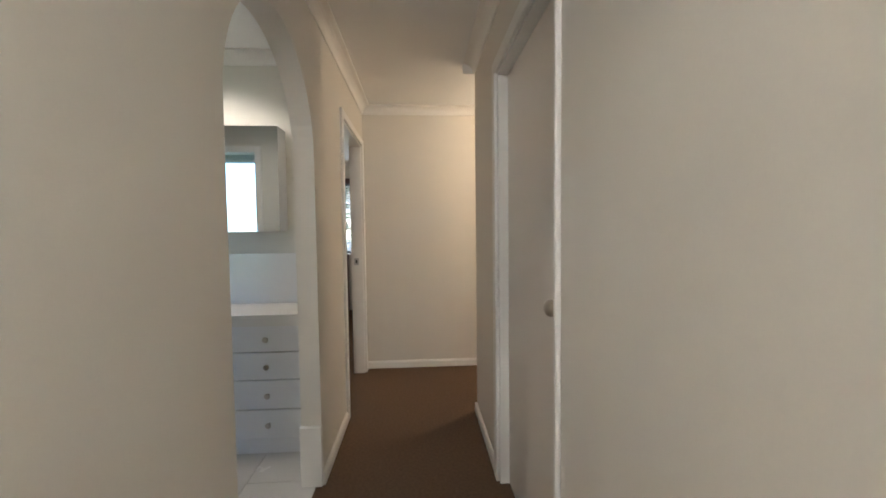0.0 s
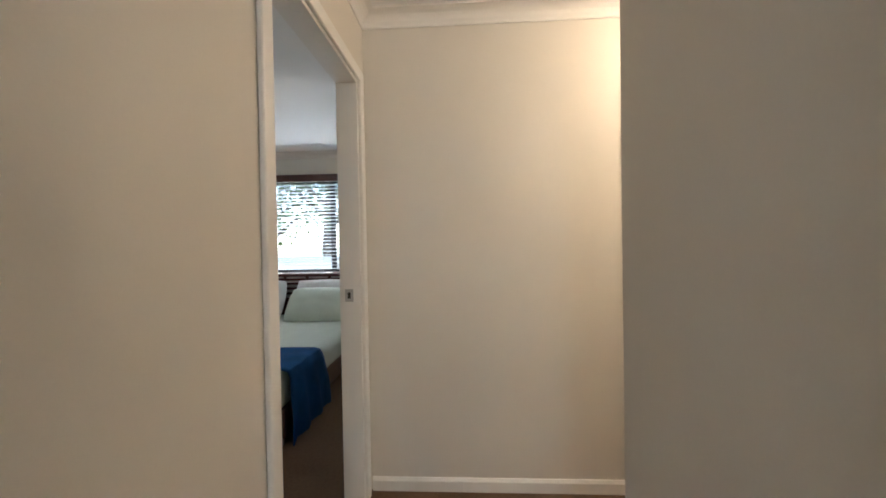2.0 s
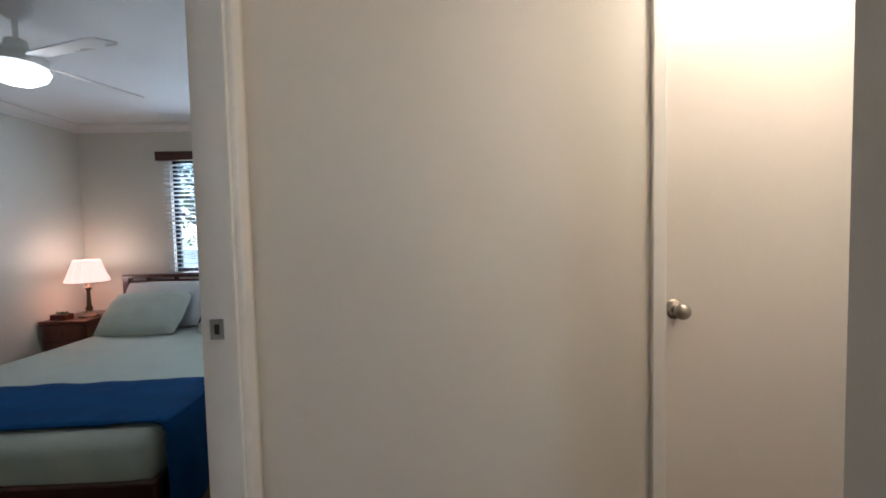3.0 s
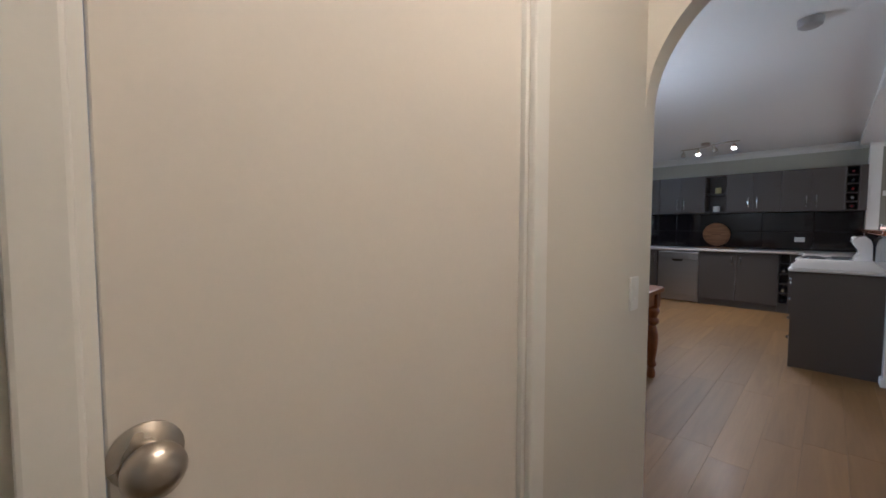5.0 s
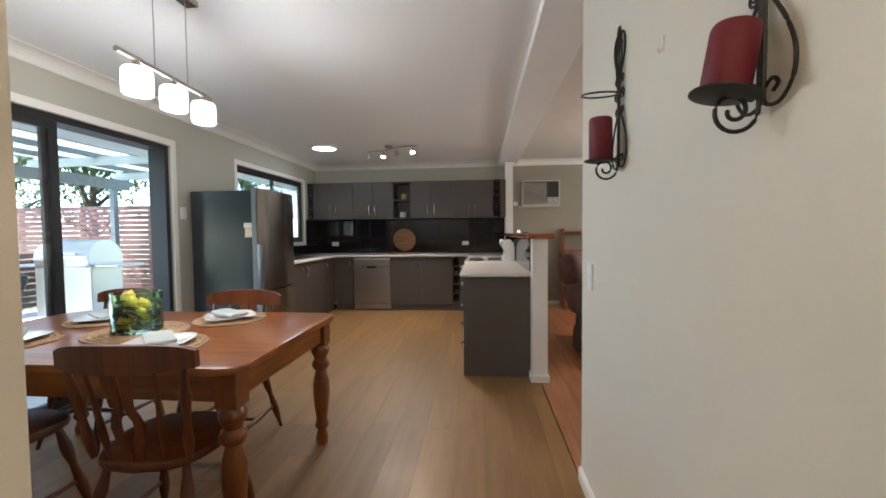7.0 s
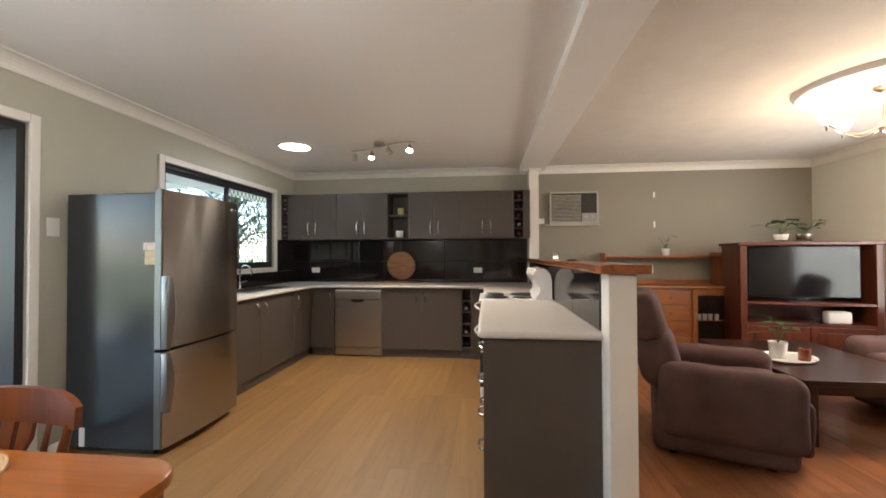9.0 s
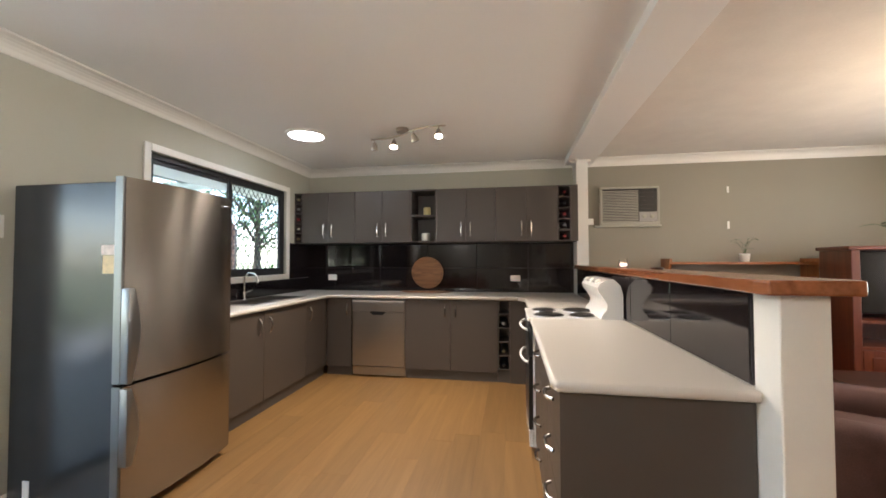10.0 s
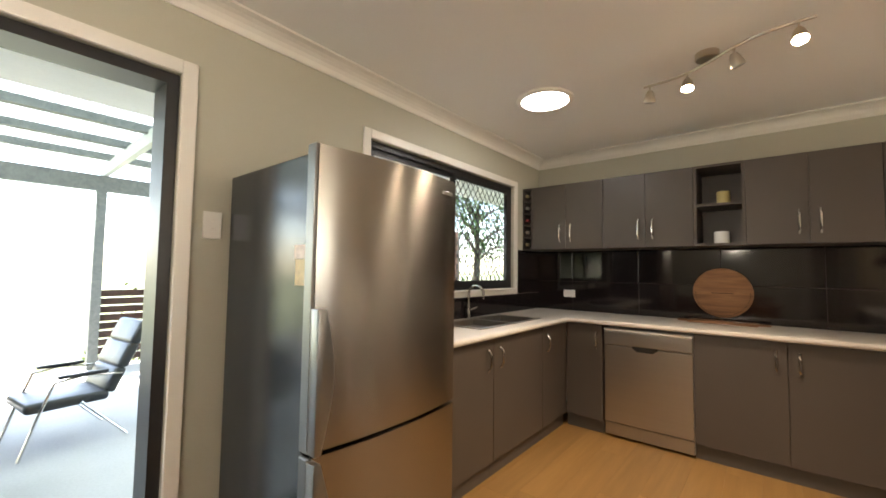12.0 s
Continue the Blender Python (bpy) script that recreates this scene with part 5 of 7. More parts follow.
# ---- sliding door ----
sd = thing("door_sliding", (-2.52, 5.0, 0), "dark aluminium sliding glass door, half open to the patio", "sliding door", kind="structure")
frame_yz(sd, "door_frame", -2.64, -2.48, 3.982, 0.0, 6.048, 2.053, 0.045, ALU)
frame_yz(sd, "fixed_panel", -2.55, -2.525, 4.03, 0.045, 5.06, 2.008, 0.05, ALU)
sl2 = frame_yz(sd, "sliding_panel", -2.515, -2.49, 4.20, 0.045, 5.09, 2.008, 0.055, ALU)
for x, y0, y1 in ((-2.5375, 4.08, 5.01), (-2.5025, 4.255, 5.035)):
    g = part("pane", box(x - 0.002, y0, 0.10, x + 0.002, y1, 1.955), GLASS, sd)
    g.visible_shadow = False
part("latch", box(-2.49, 5.045, 0.98, -2.475, 5.08, 1.12, 0.004, 2), BLACK, sl2, "black plastic door latch")

# ---- living room ----
ac = thing("air_conditioner", (1.41, 9.345, 1.66), "cream window air conditioner set in a taupe wall", "air conditioner")
AX0, AX1, AZ0, AZ1, AY = 1.10, 1.715, 1.655, 2.076, 9.285
ACM = mat("aged_cream_plastic", (0.42, 0.40, 0.34), 0.45, vary=0.05)
part("case", box(AX0, AY + 0.01, AZ0, AX1, 9.344, AZ1, 0.006, 2), ACM, ac)
bm = bmesh.new()
box(AX0, AY - 0.012, AZ1 - 0.02, AX1, AY + 0.01, AZ1, 0.003, 1, bm), box(AX0, AY - 0.012, AZ0, AX1, AY + 0.01, AZ0 + 0.03, 0.003, 1, bm), box(AX0, AY - 0.012, AZ0 + 0.03, AX0 + 0.02, AY + 0.01, AZ1 - 0.02, bm=bm), box(AX1 - 0.02, AY - 0.012, AZ0 + 0.03, AX1, AY + 0.01, AZ1 - 0.02, bm=bm)
part("bezel", bm, ACM, ac)
# Black sheet added so that the gaps between the louvres read as shaded.
part("grille_shade", box(AX0 + 0.02, AY + 0.0085, AZ0 + 0.03, AX1 - 0.02, AY + 0.0098, AZ1 - 0.02), BLACK, ac, "black sheet giving the shade behind the grille")
for k in range(20):
    z = AZ0 + 0.035 + k * 0.0178
    part("louvre", box(AX0 + 0.02, AY - 0.004, z, 1.50, AY + 0.008, z + 0.008), ACM, ac)
part("vent", box(1.51, AY - 0.002, 1.80, AX1 - 0.022, AY + 0.008, AZ1 - 0.025), BLACK, ac, "dark air outlet")
for k in range(5):
    part("vane", box(1.515, AY - 0.006, 1.83 + k * 0.045, AX1 - 0.025, AY - 0.002, 1.834 + k * 0.045), ALU, ac)
part("control_panel", box(1.51, AY - 0.006, AZ0 + 0.034, AX1 - 0.022, AY + 0.008, 1.795), GREYPL, ac)
for x in (1.56, 1.64):
    part("dial", lathe([(0.022, 0), (0.02, 0.014), (0, 0.016)], (x, AY - 0.006, 1.745), 18, m=Matrix.Rotation(math.pi / 2, 4, "X")), ACM, ac, smooth=True)
part("sill_board", box(AX0 - 0.06, AY - 0.005, AZ0 - 0.02, AX1 + 0.02, 9.344, AZ0 - 0.003, 0.002), SAGE, ac)
for z0, z1 in ((1.99, 2.06), (1.60, 1.68)):
    pl = thing("wall_plate", (2.425, 9.345, z0), "small white blank plate on the taupe wall", "wall plate", "wall plates")
    part("plate", box(2.415, 9.338, z0, 2.437, 9.3445, z1, 0.002), WPLAS, pl)

# dresser
dr = thing("dresser", (2.38, 9.13, 0), "honey pine dresser with drawers, glass doors and a plate shelf", "dresser")
DX, DXR, DY0, DY1, DZ = 1.68, 3.07, 8.93, 9.325, 0.88
part("body", box(DX, DY0 + 0.02, 0.09, DXR, DY1, DZ - 0.03), PINEDV, dr)
part("top", box(DX - 0.03, DY0 - 0.025, DZ - 0.03, DXR + 0.03, DY1, DZ, 0.008, 3), PINED, dr)
part("plinth", box(DX - 0.01, DY0 - 0.005, 0.0, DXR + 0.01, DY1, 0.09, 0.004), PINED, dr)
for k in range(4):
    z0 = 0.11 + 0.182 * k
    d = part("drawer", box(2.165, DY0, z0, 2.615, DY0 + 0.02, z0 + 0.172, 0.006, 2), PINED, dr)
    part("drawer_knob", lathe([(0.008, 0), (0.008, 0.012), (0.016, 0.02), (0.012, 0.028), (0, 0.03)], (2.39, DY0, z0 + 0.086), 14, m=Matrix.Rotation(math.pi / 2, 4, "X")), PINEDV, d, smooth=True)
for x0, x1 in ((1.70, 2.145), (2.635, 3.05)):
    bm = bmesh.new()
    box(x0, DY0, 0.11, x0 + 0.055, DY0 + 0.02, 0.83, bm=bm), box(x1 - 0.055, DY0, 0.11, x1, DY0 + 0.02, 0.83, bm=bm), box(x0 + 0.055, DY0, 0.11, x1 - 0.055, DY0 + 0.02, 0.17, bm=bm), box(x0 + 0.055, DY0, 0.77, x1 - 0.055, DY0 + 0.02, 0.83, bm=bm)
    d = part("door", bm, PINEDV, dr)
    # Opaque pane: the cupboard's shaded inside is put into its dark colour.
    part("shaded_pane", box(x0 + 0.055, DY0 + 0.008, 0.17, x1 - 0.055, DY0 + 0.0195, 0.77), mat("shaded_cabinet_pane", (0.018, 0.014, 0.012), 0.06, vary=0.1, bump=0), d, "dark cupboard pane, the shaded inside put into its colour")
    part("shelf_line", box(x0 + 0.055, DY0 + 0.0055, 0.47, x1 - 0.055, DY0 + 0.0078, 0.484), PINED, d)
    part("knob", lathe([(0.008, 0), (0.008, 0.012), (0.015, 0.02), (0, 0.028)], (x0 + 0.028 if x0 > 2.5 else x1 - 0.028, DY0, 0.5), 12, m=Matrix.Rotation(math.pi / 2, 4, "X")), PINEDV, d, smooth=True)
for k, (x, z) in enumerate(((2.74, 0.485), (2.80, 0.485), (2.86, 0.485), (2.93, 0.485), (2.75, 0.18), (2.86, 0.18))):
    gl = thing("drinking_glass", (x, DY0 + 0.003, z), "small drinking glass behind the dresser door", "glass", "glasses")
    part("tumbler", lathe([(0.018, 0), (0.022, 0.004), (0.024, 0.07), (0.0225, 0.07), (0.020, 0.006)], (x, DY0 - 0.02 + 0.003, z + 0.0), 14), CHROME if z < 0.3 else GREYPL, gl, smooth=True)
for x in (DX + 0.01, DXR - 0.03):
    side_o = [(9.325, DZ), (8.99, DZ), (9.0, 0.94), (9.06, 1.0), (9.10, 1.06), (9.10, 1.18), (9.07, 1.22), (9.08, 1.275), (9.325, 1.275)]
    part("hutch_side", prism(side_o, "x", x, x + 0.022), PINEDV, dr)
part("hutch_shelf", box(DX + 0.032, 9.07, 1.215, DXR - 0.03, 9.325, 1.24, 0.003), PINED, dr)
part("hutch_back_rail", box(DX + 0.032, 9.31, 0.88, DXR - 0.03, 9.325, 0.93), PINED, dr)


dr.location.x += 0.045


def potted(x, y, z, r, h, material, label, leaves, size, seed, spread=0.6, height=0.12):
    p = thing("potted_plant", (x, y, z), label, "plant")
    part("pot", lathe([(r * 0.78, 0), (r * 0.82, 0.002), (r, h - 0.004), (r, h), (r * 0.92, h), (r * 0.9, h - 0.01), (0.0, h - 0.012)], (x, y, z), 24), material, p, smooth=True)
    rn, bm, sm_ = random.Random(seed), bmesh.new(), bmesh.new()
    for k in range(leaves):
        a, q = 2.4 * k, rn.uniform(0.3, 1.0)
        tip = Vector((x + spread * height * q * math.cos(a), y + spread * height * q * math.sin(a), z + h + height * rn.uniform(0.3, 1.0)))
        tube([(x, y, z + h - 0.012), tuple((Vector((x, y, z + h)) + tip) / 2 + Vector((0, 0, 0.02))), tuple(tip)], 0.0016, 5, sm_)
        leaf_patch(bm, tip, (math.cos(a), math.sin(a), rn.uniform(-0.1, 0.5)), size * rn.uniform(0.7, 1.1), size * 0.34)
    part("foliage", bm, LEAFM, p, "green leaves")
    part("stems", sm_, LEAFM, p)


potted(2.50, 9.2, 1.2402, 0.05, 0.085, CERAM, "small trailing plant in a white pot on the dresser", 9, 0.075, 2, 0.5, 0.16)
cdl = thing("tealight_jar", (0.875, 7.55, 1.2105), "small glass jar with a lit tealight on the cap", "candle")
g = part("glass_cup", lathe([(0.024, 0), (0.03, 0.006), (0.032, 0.03), (0.024, 0.052), (0.028, 0.06), (0.025, 0.06), (0.021, 0.052), (0.028, 0.03), (0.026, 0.008), (0, 0.005)], (0.875, 7.55, 1.2105), 20), GLASS, cdl, smooth=True)
part("wax", lathe([(0.02, 0.008), (0.021, 0.03), (0, 0.03)], (0.875, 7.55, 1.2105), 16), glow("lit_wax", (1.0, 0.62, 0.42), 0.2), cdl, "glowing pink wax", smooth=True)
co = thing("wooden_coaster", (0.89, 6.95, 1.2105), "small round dark wooden coaster on the cap", "coaster")
part("disc", lathe([(0.032, 0), (0.034, 0.003), (0.034, 0.010), (0.03, 0.012)], (0.89, 6.95, 1.2105), 20), DARKW, co, smooth=True)

# corner television cabinet, built square on and turned
TVM = pose(3.62, 8.68, 0, 0, 0, -8)
tv = thing("tv_cabinet", (0, 0, 0), "red-brown wooden corner cabinet holding a television", "cabinet")
W, D, HT = 0.62, 0.46, 1.345
part("side", box(-W, -D / 2, 0.06, -W + 0.06, D / 2, HT, 0.004), REDWOODV, tv)
part("side", box(W - 0.06, -D / 2, 0.06, W, D / 2, HT, 0.004), REDWOODV, tv)
part("back", box(-W + 0.06, D / 2 - 0.015, 0.06, W - 0.06, D / 2, HT), REDWOODV, tv)
part("top", box(-W - 0.03, -D / 2 - 0.03, HT, W + 0.03, D / 2, HT + 0.035, 0.008, 3), REDWOOD, tv)
part("shelf", box(-W + 0.06, -D / 2 + 0.01, 0.72, W - 0.06, D / 2 - 0.015, 0.745), REDWOOD, tv)
part("shelf", box(-W + 0.06, -D / 2 + 0.01, 0.50, W - 0.06, D / 2 - 0.015, 0.525), REDWOOD, tv)
part("plinth", box(-W, -D / 2 + 0.01, 0.0, W, D / 2, 0.06), REDWOOD, tv)
for x0, x1 in ((-W + 0.06, -0.003), (0.003, W - 0.06)):
    d = part("door", box(x0, -D / 2, 0.07, x1, -D / 2 + 0.02, 0.495, 0.004, 2), REDWOODV, tv)
    part("panel", box(x0 + 0.06, -D / 2 - 0.006, 0.13, x1 - 0.06, -D / 2, 0.44, 0.005, 2), REDWOODV, d)
    part("knob", lathe([(0.007, 0), (0.014, 0.018), (0, 0.024)], (-0.03 if x0 < 0 else 0.03, -D / 2, 0.32), 12, m=Matrix.Rotation(math.pi / 2, 4, "X")), SATIN, d, smooth=True)
tv.matrix_basis = TVM
ts = thing("television", (0, 0, 0.745), "black flat television standing in the cabinet", "television")
part("screen", box(-0.50, -0.12, 0.80, 0.50, -0.10, 1.33, 0.004), mat("black_screen", (0.008, 0.008, 0.009), 0.12, bump=0), ts)
part("bezel", box(-0.51, -0.10, 0.79, 0.51, -0.06, 1.34, 0.005, 2), BLACK, ts)
part("stand", box(-0.15, -0.16, 0.745, 0.15, 0.0, 0.76, 0.003), BLACK, ts)
part("neck", box(-0.04, -0.08, 0.76, 0.04, -0.05, 0.80), BLACK, ts)
ts.matrix_basis = TVM @ Matrix.Translation((0, 0, 0.745))
bx = thing("white_speaker", (0, 0, 0.525), "small white rounded box on the cabinet shelf", "speaker")
part("case", box(0.18, -0.17, 0.525, 0.40, -0.07, 0.655, 0.025, 4), WPLAS, bx, smooth=True)
bx.matrix_basis = TVM @ Matrix.Translation((0, 0, 0.525))
for x, lab, sd_ in ((0.05, "leafy plant in a gold bowl on the cabinet", 4), (-0.16, "leafy plant in a white pot on the cabinet", 8)):
    q = TVM @ Vector((x, -0.05, 0))
    potted(q.x, q.y, 1.4055, 0.07, 0.06, SATIN if x > 0 else CERAM, lab, 14, 0.11, sd_, 1.0, 0.17)


def recliner(name, m, label, material):
    """An overstuffed recliner that faces +x at the origin."""
    c = thing(name, (0, 0, 0), label, "armchair")
    part("base", soft_box(-0.36, -0.40, 0.03, 0.36, 0.40, 0.30, 0.05, 4, 0.012, 3, 1), material, c, smooth=True)
    part("seat_cushion", soft_box(-0.22, -0.27, 0.29, 0.42, 0.27, 0.46, 0.07, 5, 0.015, 3, 2), material, c, smooth=True)
    part("footrest", soft_box(0.38, -0.27, 0.08, 0.46, 0.27, 0.40, 0.035, 4, 0.01, 3, 3), material, c, smooth=True)
    for s, sd_ in ((-1, 4), (1, 5)):
        part("armrest", soft_box(-0.33, s * 0.34 - 0.105, 0.12, 0.40, s * 0.34 + 0.105, 0.57, 0.085, 6, 0.014, 4, sd_), material, c, smooth=True)
    for z0, z1, lean, t in ((0.38, 0.74, 0.0, 0.26), (0.66, 1.0, 0.05, 0.24)):
        b = soft_box(-t / 2, -0.31, 0, t / 2, 0.31, z1 - z0, 0.10, 6, 0.016, 4, z0 * 10)
        b.transform(Matrix.Translation((-0.28 - lean - 0.12 * (z0 - 0.38), 0, z0)) @ Matrix.Rotation(radians(-14), 4, "Y"))
        part("back_cushion", b, material, c, smooth=True)
    for sx in (-0.25, 0.25):
        for sy in (-0.3, 0.3):
            part("foot", lathe([(0.025, 0), (0.025, 0.035)], (sx, sy, 0), 12), BLACK, c)
    c.matrix_basis = m
    return c


recliner("recliner", pose(1.78, 6.85, 0, 0, 0, -20), "dark brown suede recliner with padded arms", FABRIC)
recliner("armchair", pose(2.62, 5.75, 0, 0, 0, 60), "dark grey-brown padded armchair beside the coffee table", mat("charcoal_suede", (0.035, 0.032, 0.036), 0.85, vary=0.25, scale=6, fine=220, bump=0.5, spec=0.2))
recliner("sofa_chair", pose(3.72, 7.35, 0, 0, 0, 190), "dark brown padded armchair near the television", FABRIC)

ct = thing("coffee_table", (2.7, 7.25, 0), "dark stained low wooden coffee table", "table")
part("tabletop", box(2.27, 6.74, 0.41, 3.2, 8.0, 0.45, 0.006, 2), DARKW, ct)
part("apron", box(2.35, 6.82, 0.33, 3.12, 7.92, 0.41), DARKW, ct)
for x in (2.33, 3.07):
    for y in (6.80, 7.87):
        part("leg", box(x, y, 0.0, x + 0.075, y + 0.075, 0.409, 0.004), DARKW, ct)
tr = thing("serving_tray", (2.55, 7.28, 0.45), "oval white tray on the coffee table", "tray")
bm = lathe([(0.17, 0.0005), (0.19, 0.006), (0.20, 0.02), (0.195, 0.02), (0.185, 0.009), (0.0, 0.008)], (0, 0, 0), 36)
bm.transform(Matrix.Translation((2.55, 7.28, 0.45)) @ Matrix.Rotation(0.5, 4, "Z") @ Matrix.Diagonal((1.15, 0.85, 1, 1)))
part("dish", bm, CERAM, tr, smooth=True)
potted(2.50, 7.30, 0.4588, 0.062, 0.12, CERAM, "white pot with a grey-leaved plant on a tray", 12, 0.08, 12, 0.8, 0.18)
tm = thing("amber_candle", (2.63, 7.22, 0.4588), "amber glass candle on a white tray", "candle")
part("glass_cup", lathe([(0.036, 0), (0.038, 0.004), (0.038, 0.085), (0.034, 0.086), (0.0, 0.07)], (2.63, 7.22, 0.4588), 24), mat("amber_glass", (0.22, 0.06, 0.03), 0.15), tm, smooth=True)

# ceiling rose and chandelier
rs = thing("ceiling_rose", (2.95, 6.95, H), "large round white moulded ceiling rose", "ceiling rose")
part("plaster", lathe([(0.0, -0.03), (0.1, -0.032), (0.12, -0.02), (0.28, -0.018), (0.30, -0.03), (0.33, -0.032), (0.345, -0.02), (0.38, -0.022), (0.41, -0.04), (0.45, -0.036), (0.47, -0.012), (0.475, -0.001)], (2.95, 6.95, H), 56), WHITE, rs, smooth=True)
cl = thing("chandelier", (2.95, 6.95, H), "nickel chandelier with lit upturned alabaster shades", "chandelier")
part("stem", tube([(2.95, 6.95, H - 0.03), (2.95, 6.95, 2.10)], 0.009, 10), SATIN, cl, smooth=True)
part("canopy", lathe([(0.015, -0.07), (0.05, -0.05), (0.055, -0.033)], (2.95, 6.95, H), 24), SATIN, cl, smooth=True)
part("hub", lathe([(0.0, -0.05), (0.018, -0.04), (0.032, -0.01), (0.02, 0.02), (0.01, 0.04)], (2.95, 6.95, 2.12), 20), SATIN, cl, smooth=True)
for k in range(5):
    a = 2 * math.pi * k / 5 + 0.35
    u = Vector((math.cos(a), math.sin(a), 0))
    pts = [Vector((2.95, 6.95, 2.12)) + u * (0.3 * s) + Vector((0, 0, -0.06 * math.sin(math.pi * s) + 0.05 * s)) for s in [j / 10 for j in range(11)]]
    arm = part("arm", tube([tuple(q) for q in pts], 0.006, 8), SATIN, cl, smooth=True)
    e = pts[-1]
    part("finial", lathe([(0.0, -0.05), (0.006, -0.045), (0.01, -0.02), (0.006, 0)], tuple(e), 12), CHROME, arm, smooth=True)
    part("shade", lathe([(0.018, 0.0), (0.03, 0.01), (0.045, 0.04), (0.062, 0.075), (0.066, 0.08), (0.058, 0.078), (0.04, 0.042), (0.02, 0.014), (0.0, 0.012)], tuple(e), 24), glow("alabaster_glow", (1.0, 0.74, 0.52), 0.45), arm, "lit alabaster glass shade", smooth=True)
    lamp("chandelier_lamp", "POINT", 0.08, WARM, pose(e.x, e.y, e.z + 0.11), r=0.03)

# Fill lamp added in the air below the arms to lift the floor.
lamp("chandelier_fill_lamp", "POINT", 5.0, WARM, pose(2.95, 6.95, 1.74), r=0.12)

# living room window with blinds
lamp("living_window_light", "AREA", 4.2, (1.0, 0.92, 0.82), look((4.265, 7.32, 1.33), (0, 7.32, 1.1)), w=1.75, h=1.3)
lw = thing("window_living", (4.34, 7.3, 0.62), "window with white venetian blinds and a timber pelmet", "window", kind="structure")
frame_yz(lw, "window_frame", 4.33, 4.37, 6.402, 0.622, 8.248, 2.048, 0.045, ALU)
g = part("pane", box(4.348, 6.45, 0.67, 4.352, 8.2, 2.0), GLASS, lw)
g.visible_shadow = False
part("pelmet", box(4.25, 6.36, 2.0, 4.289, 8.3, 2.08, 0.004), REDWOOD, lw)
for k in range(30):
    z = 0.66 + k * 0.045
    b = box(-0.024, 6.41, -0.0012, 0.024, 8.24, 0.0012)
    b.transform(Matrix.Translation((4.30, 0, z)) @ Matrix.Rotation(radians(8), 4, "Y"))
    part("slat", b, WPLAS, lw)

# ---- bedroom ----
DARKRED = wood("dark_cherry_wood", (0.035, 0.010, 0.008), (0.09, 0.028, 0.02), axis=1, rough=0.3)
bed = thing("bed", (-1.65, -1.58, 0), "king bed with dark slatted headboard and pale green sheets", "bed")
BX0, BX1, BY0, BY1 = -2.72, -0.44, -2.50, -0.66
part("headboard", box(-2.80, BY0, 0.2, -2.765, BY1, 0.62), DARKRED, bed)
for y in (BY0 - 0.02, BY1 - 0.045):
    part("post", box(-2.815, y, 0.0, -2.75, y + 0.065, 0.90, 0.004), DARKRED, bed)
part("top_rail", box(-2.81, BY0 - 0.03, 0.88, -2.755, BY1 + 0.03, 0.915, 0.006, 2), DARKRED, bed)
for z in (0.66, 0.72, 0.78, 0.83):
    part("slat", box(-2.795, BY0 + 0.045, z, -2.775, BY1 - 0.045, z + 0.028), DARKRED, bed)
for k in range(6):
    y = BY0 + 0.2 + k * 0.28
    part("divider", box(-2.80, y, 0.62, -2.77, y + 0.03, 0.88), DARKRED, bed)
for y0 in (BY0, BY1 - 0.03):
    part("side_rail", box(-2.75, y0, 0.07, BX1, y0 + 0.03, 0.22, 0.003), DARKRED, bed)
part("footboard", box(BX1, BY0 - 0.02, 0.05, BX1 + 0.04, BY1 + 0.02, 0.235, 0.005), DARKRED, bed)
for x in (-2.78, BX1 + 0.0):
    for y in (BY0, BY1 - 0.06):
        part("leg", box(x, y, 0.0, x + 0.05, y + 0.06, 0.075), DARKRED, bed)
part("slat_base", box(-2.74, BY0 + 0.03, 0.14, BX1, BY1 - 0.03, 0.165), DARKRED, bed)
part("mattress", soft_box(-2.74, BY0 + 0.02, 0.165, BX1 + 0.015, BY1 - 0.02, 0.43, 0.08, 5, 0.006, 4, 3), LINEN, bed, "mattress with a smooth pale green fitted sheet", smooth=True)


def pillow(x, y, z, lean, w, material, label, seed):
    p = thing("pillow", (x, y, z), label, "pillow", "pillows")
    bm = bmesh.new()
    nx, ny = 14, 18
    top_, bot = [], []
    for i in range(nx + 1):
        rt, rb = [], []
        for j in range(ny + 1):
            u, v = 2 * i / nx - 1, 2 * j / ny - 1
            puff = 0.085 * (max(0, (1 - u ** 4) * (1 - v ** 4))) ** 0.6
            wob = 0.01 * noise.noise(Vector((u * 2.2 + seed, v * 2.2, 0)))
            px, py = 0.23 * u * (1 - 0.06 * v * v), w * v * (1 - 0.05 * u * u)
            rt.append(bm.verts.new((px, py, puff + wob)))
            rb.append(bm.verts.new((px, py, -puff * 0.7 + wob)) if 0 < i < nx and 0 < j < ny else rt[-1])
        top_.append(rt), bot.append(rb)
    for i in range(nx):
        for j in range(ny):
            bm.faces.new((top_[i][j], top_[i + 1][j], top_[i + 1][j + 1], top_[i][j + 1]))
            q = (bot[i][j], bot[i][j + 1], bot[i + 1][j + 1], bot[i + 1][j])
            if len({id(v) for v in q}) == 4 and not all(a is b for a, b in zip(q, (top_[i][j], top_[i][j + 1], top_[i + 1][j + 1], top_[i + 1][j]))):
                bm.faces.new(q)
    bm.transform(Matrix.Translation((x, y, z)) @ Matrix.Rotation(radians(lean), 4, "Y"))
    part("case", bm, material, p, smooth=True)


WHITEC = mat("white_cotton", (0.68, 0.70, 0.70), 0.85, vary=0.04, fine=220, bump=0.3)
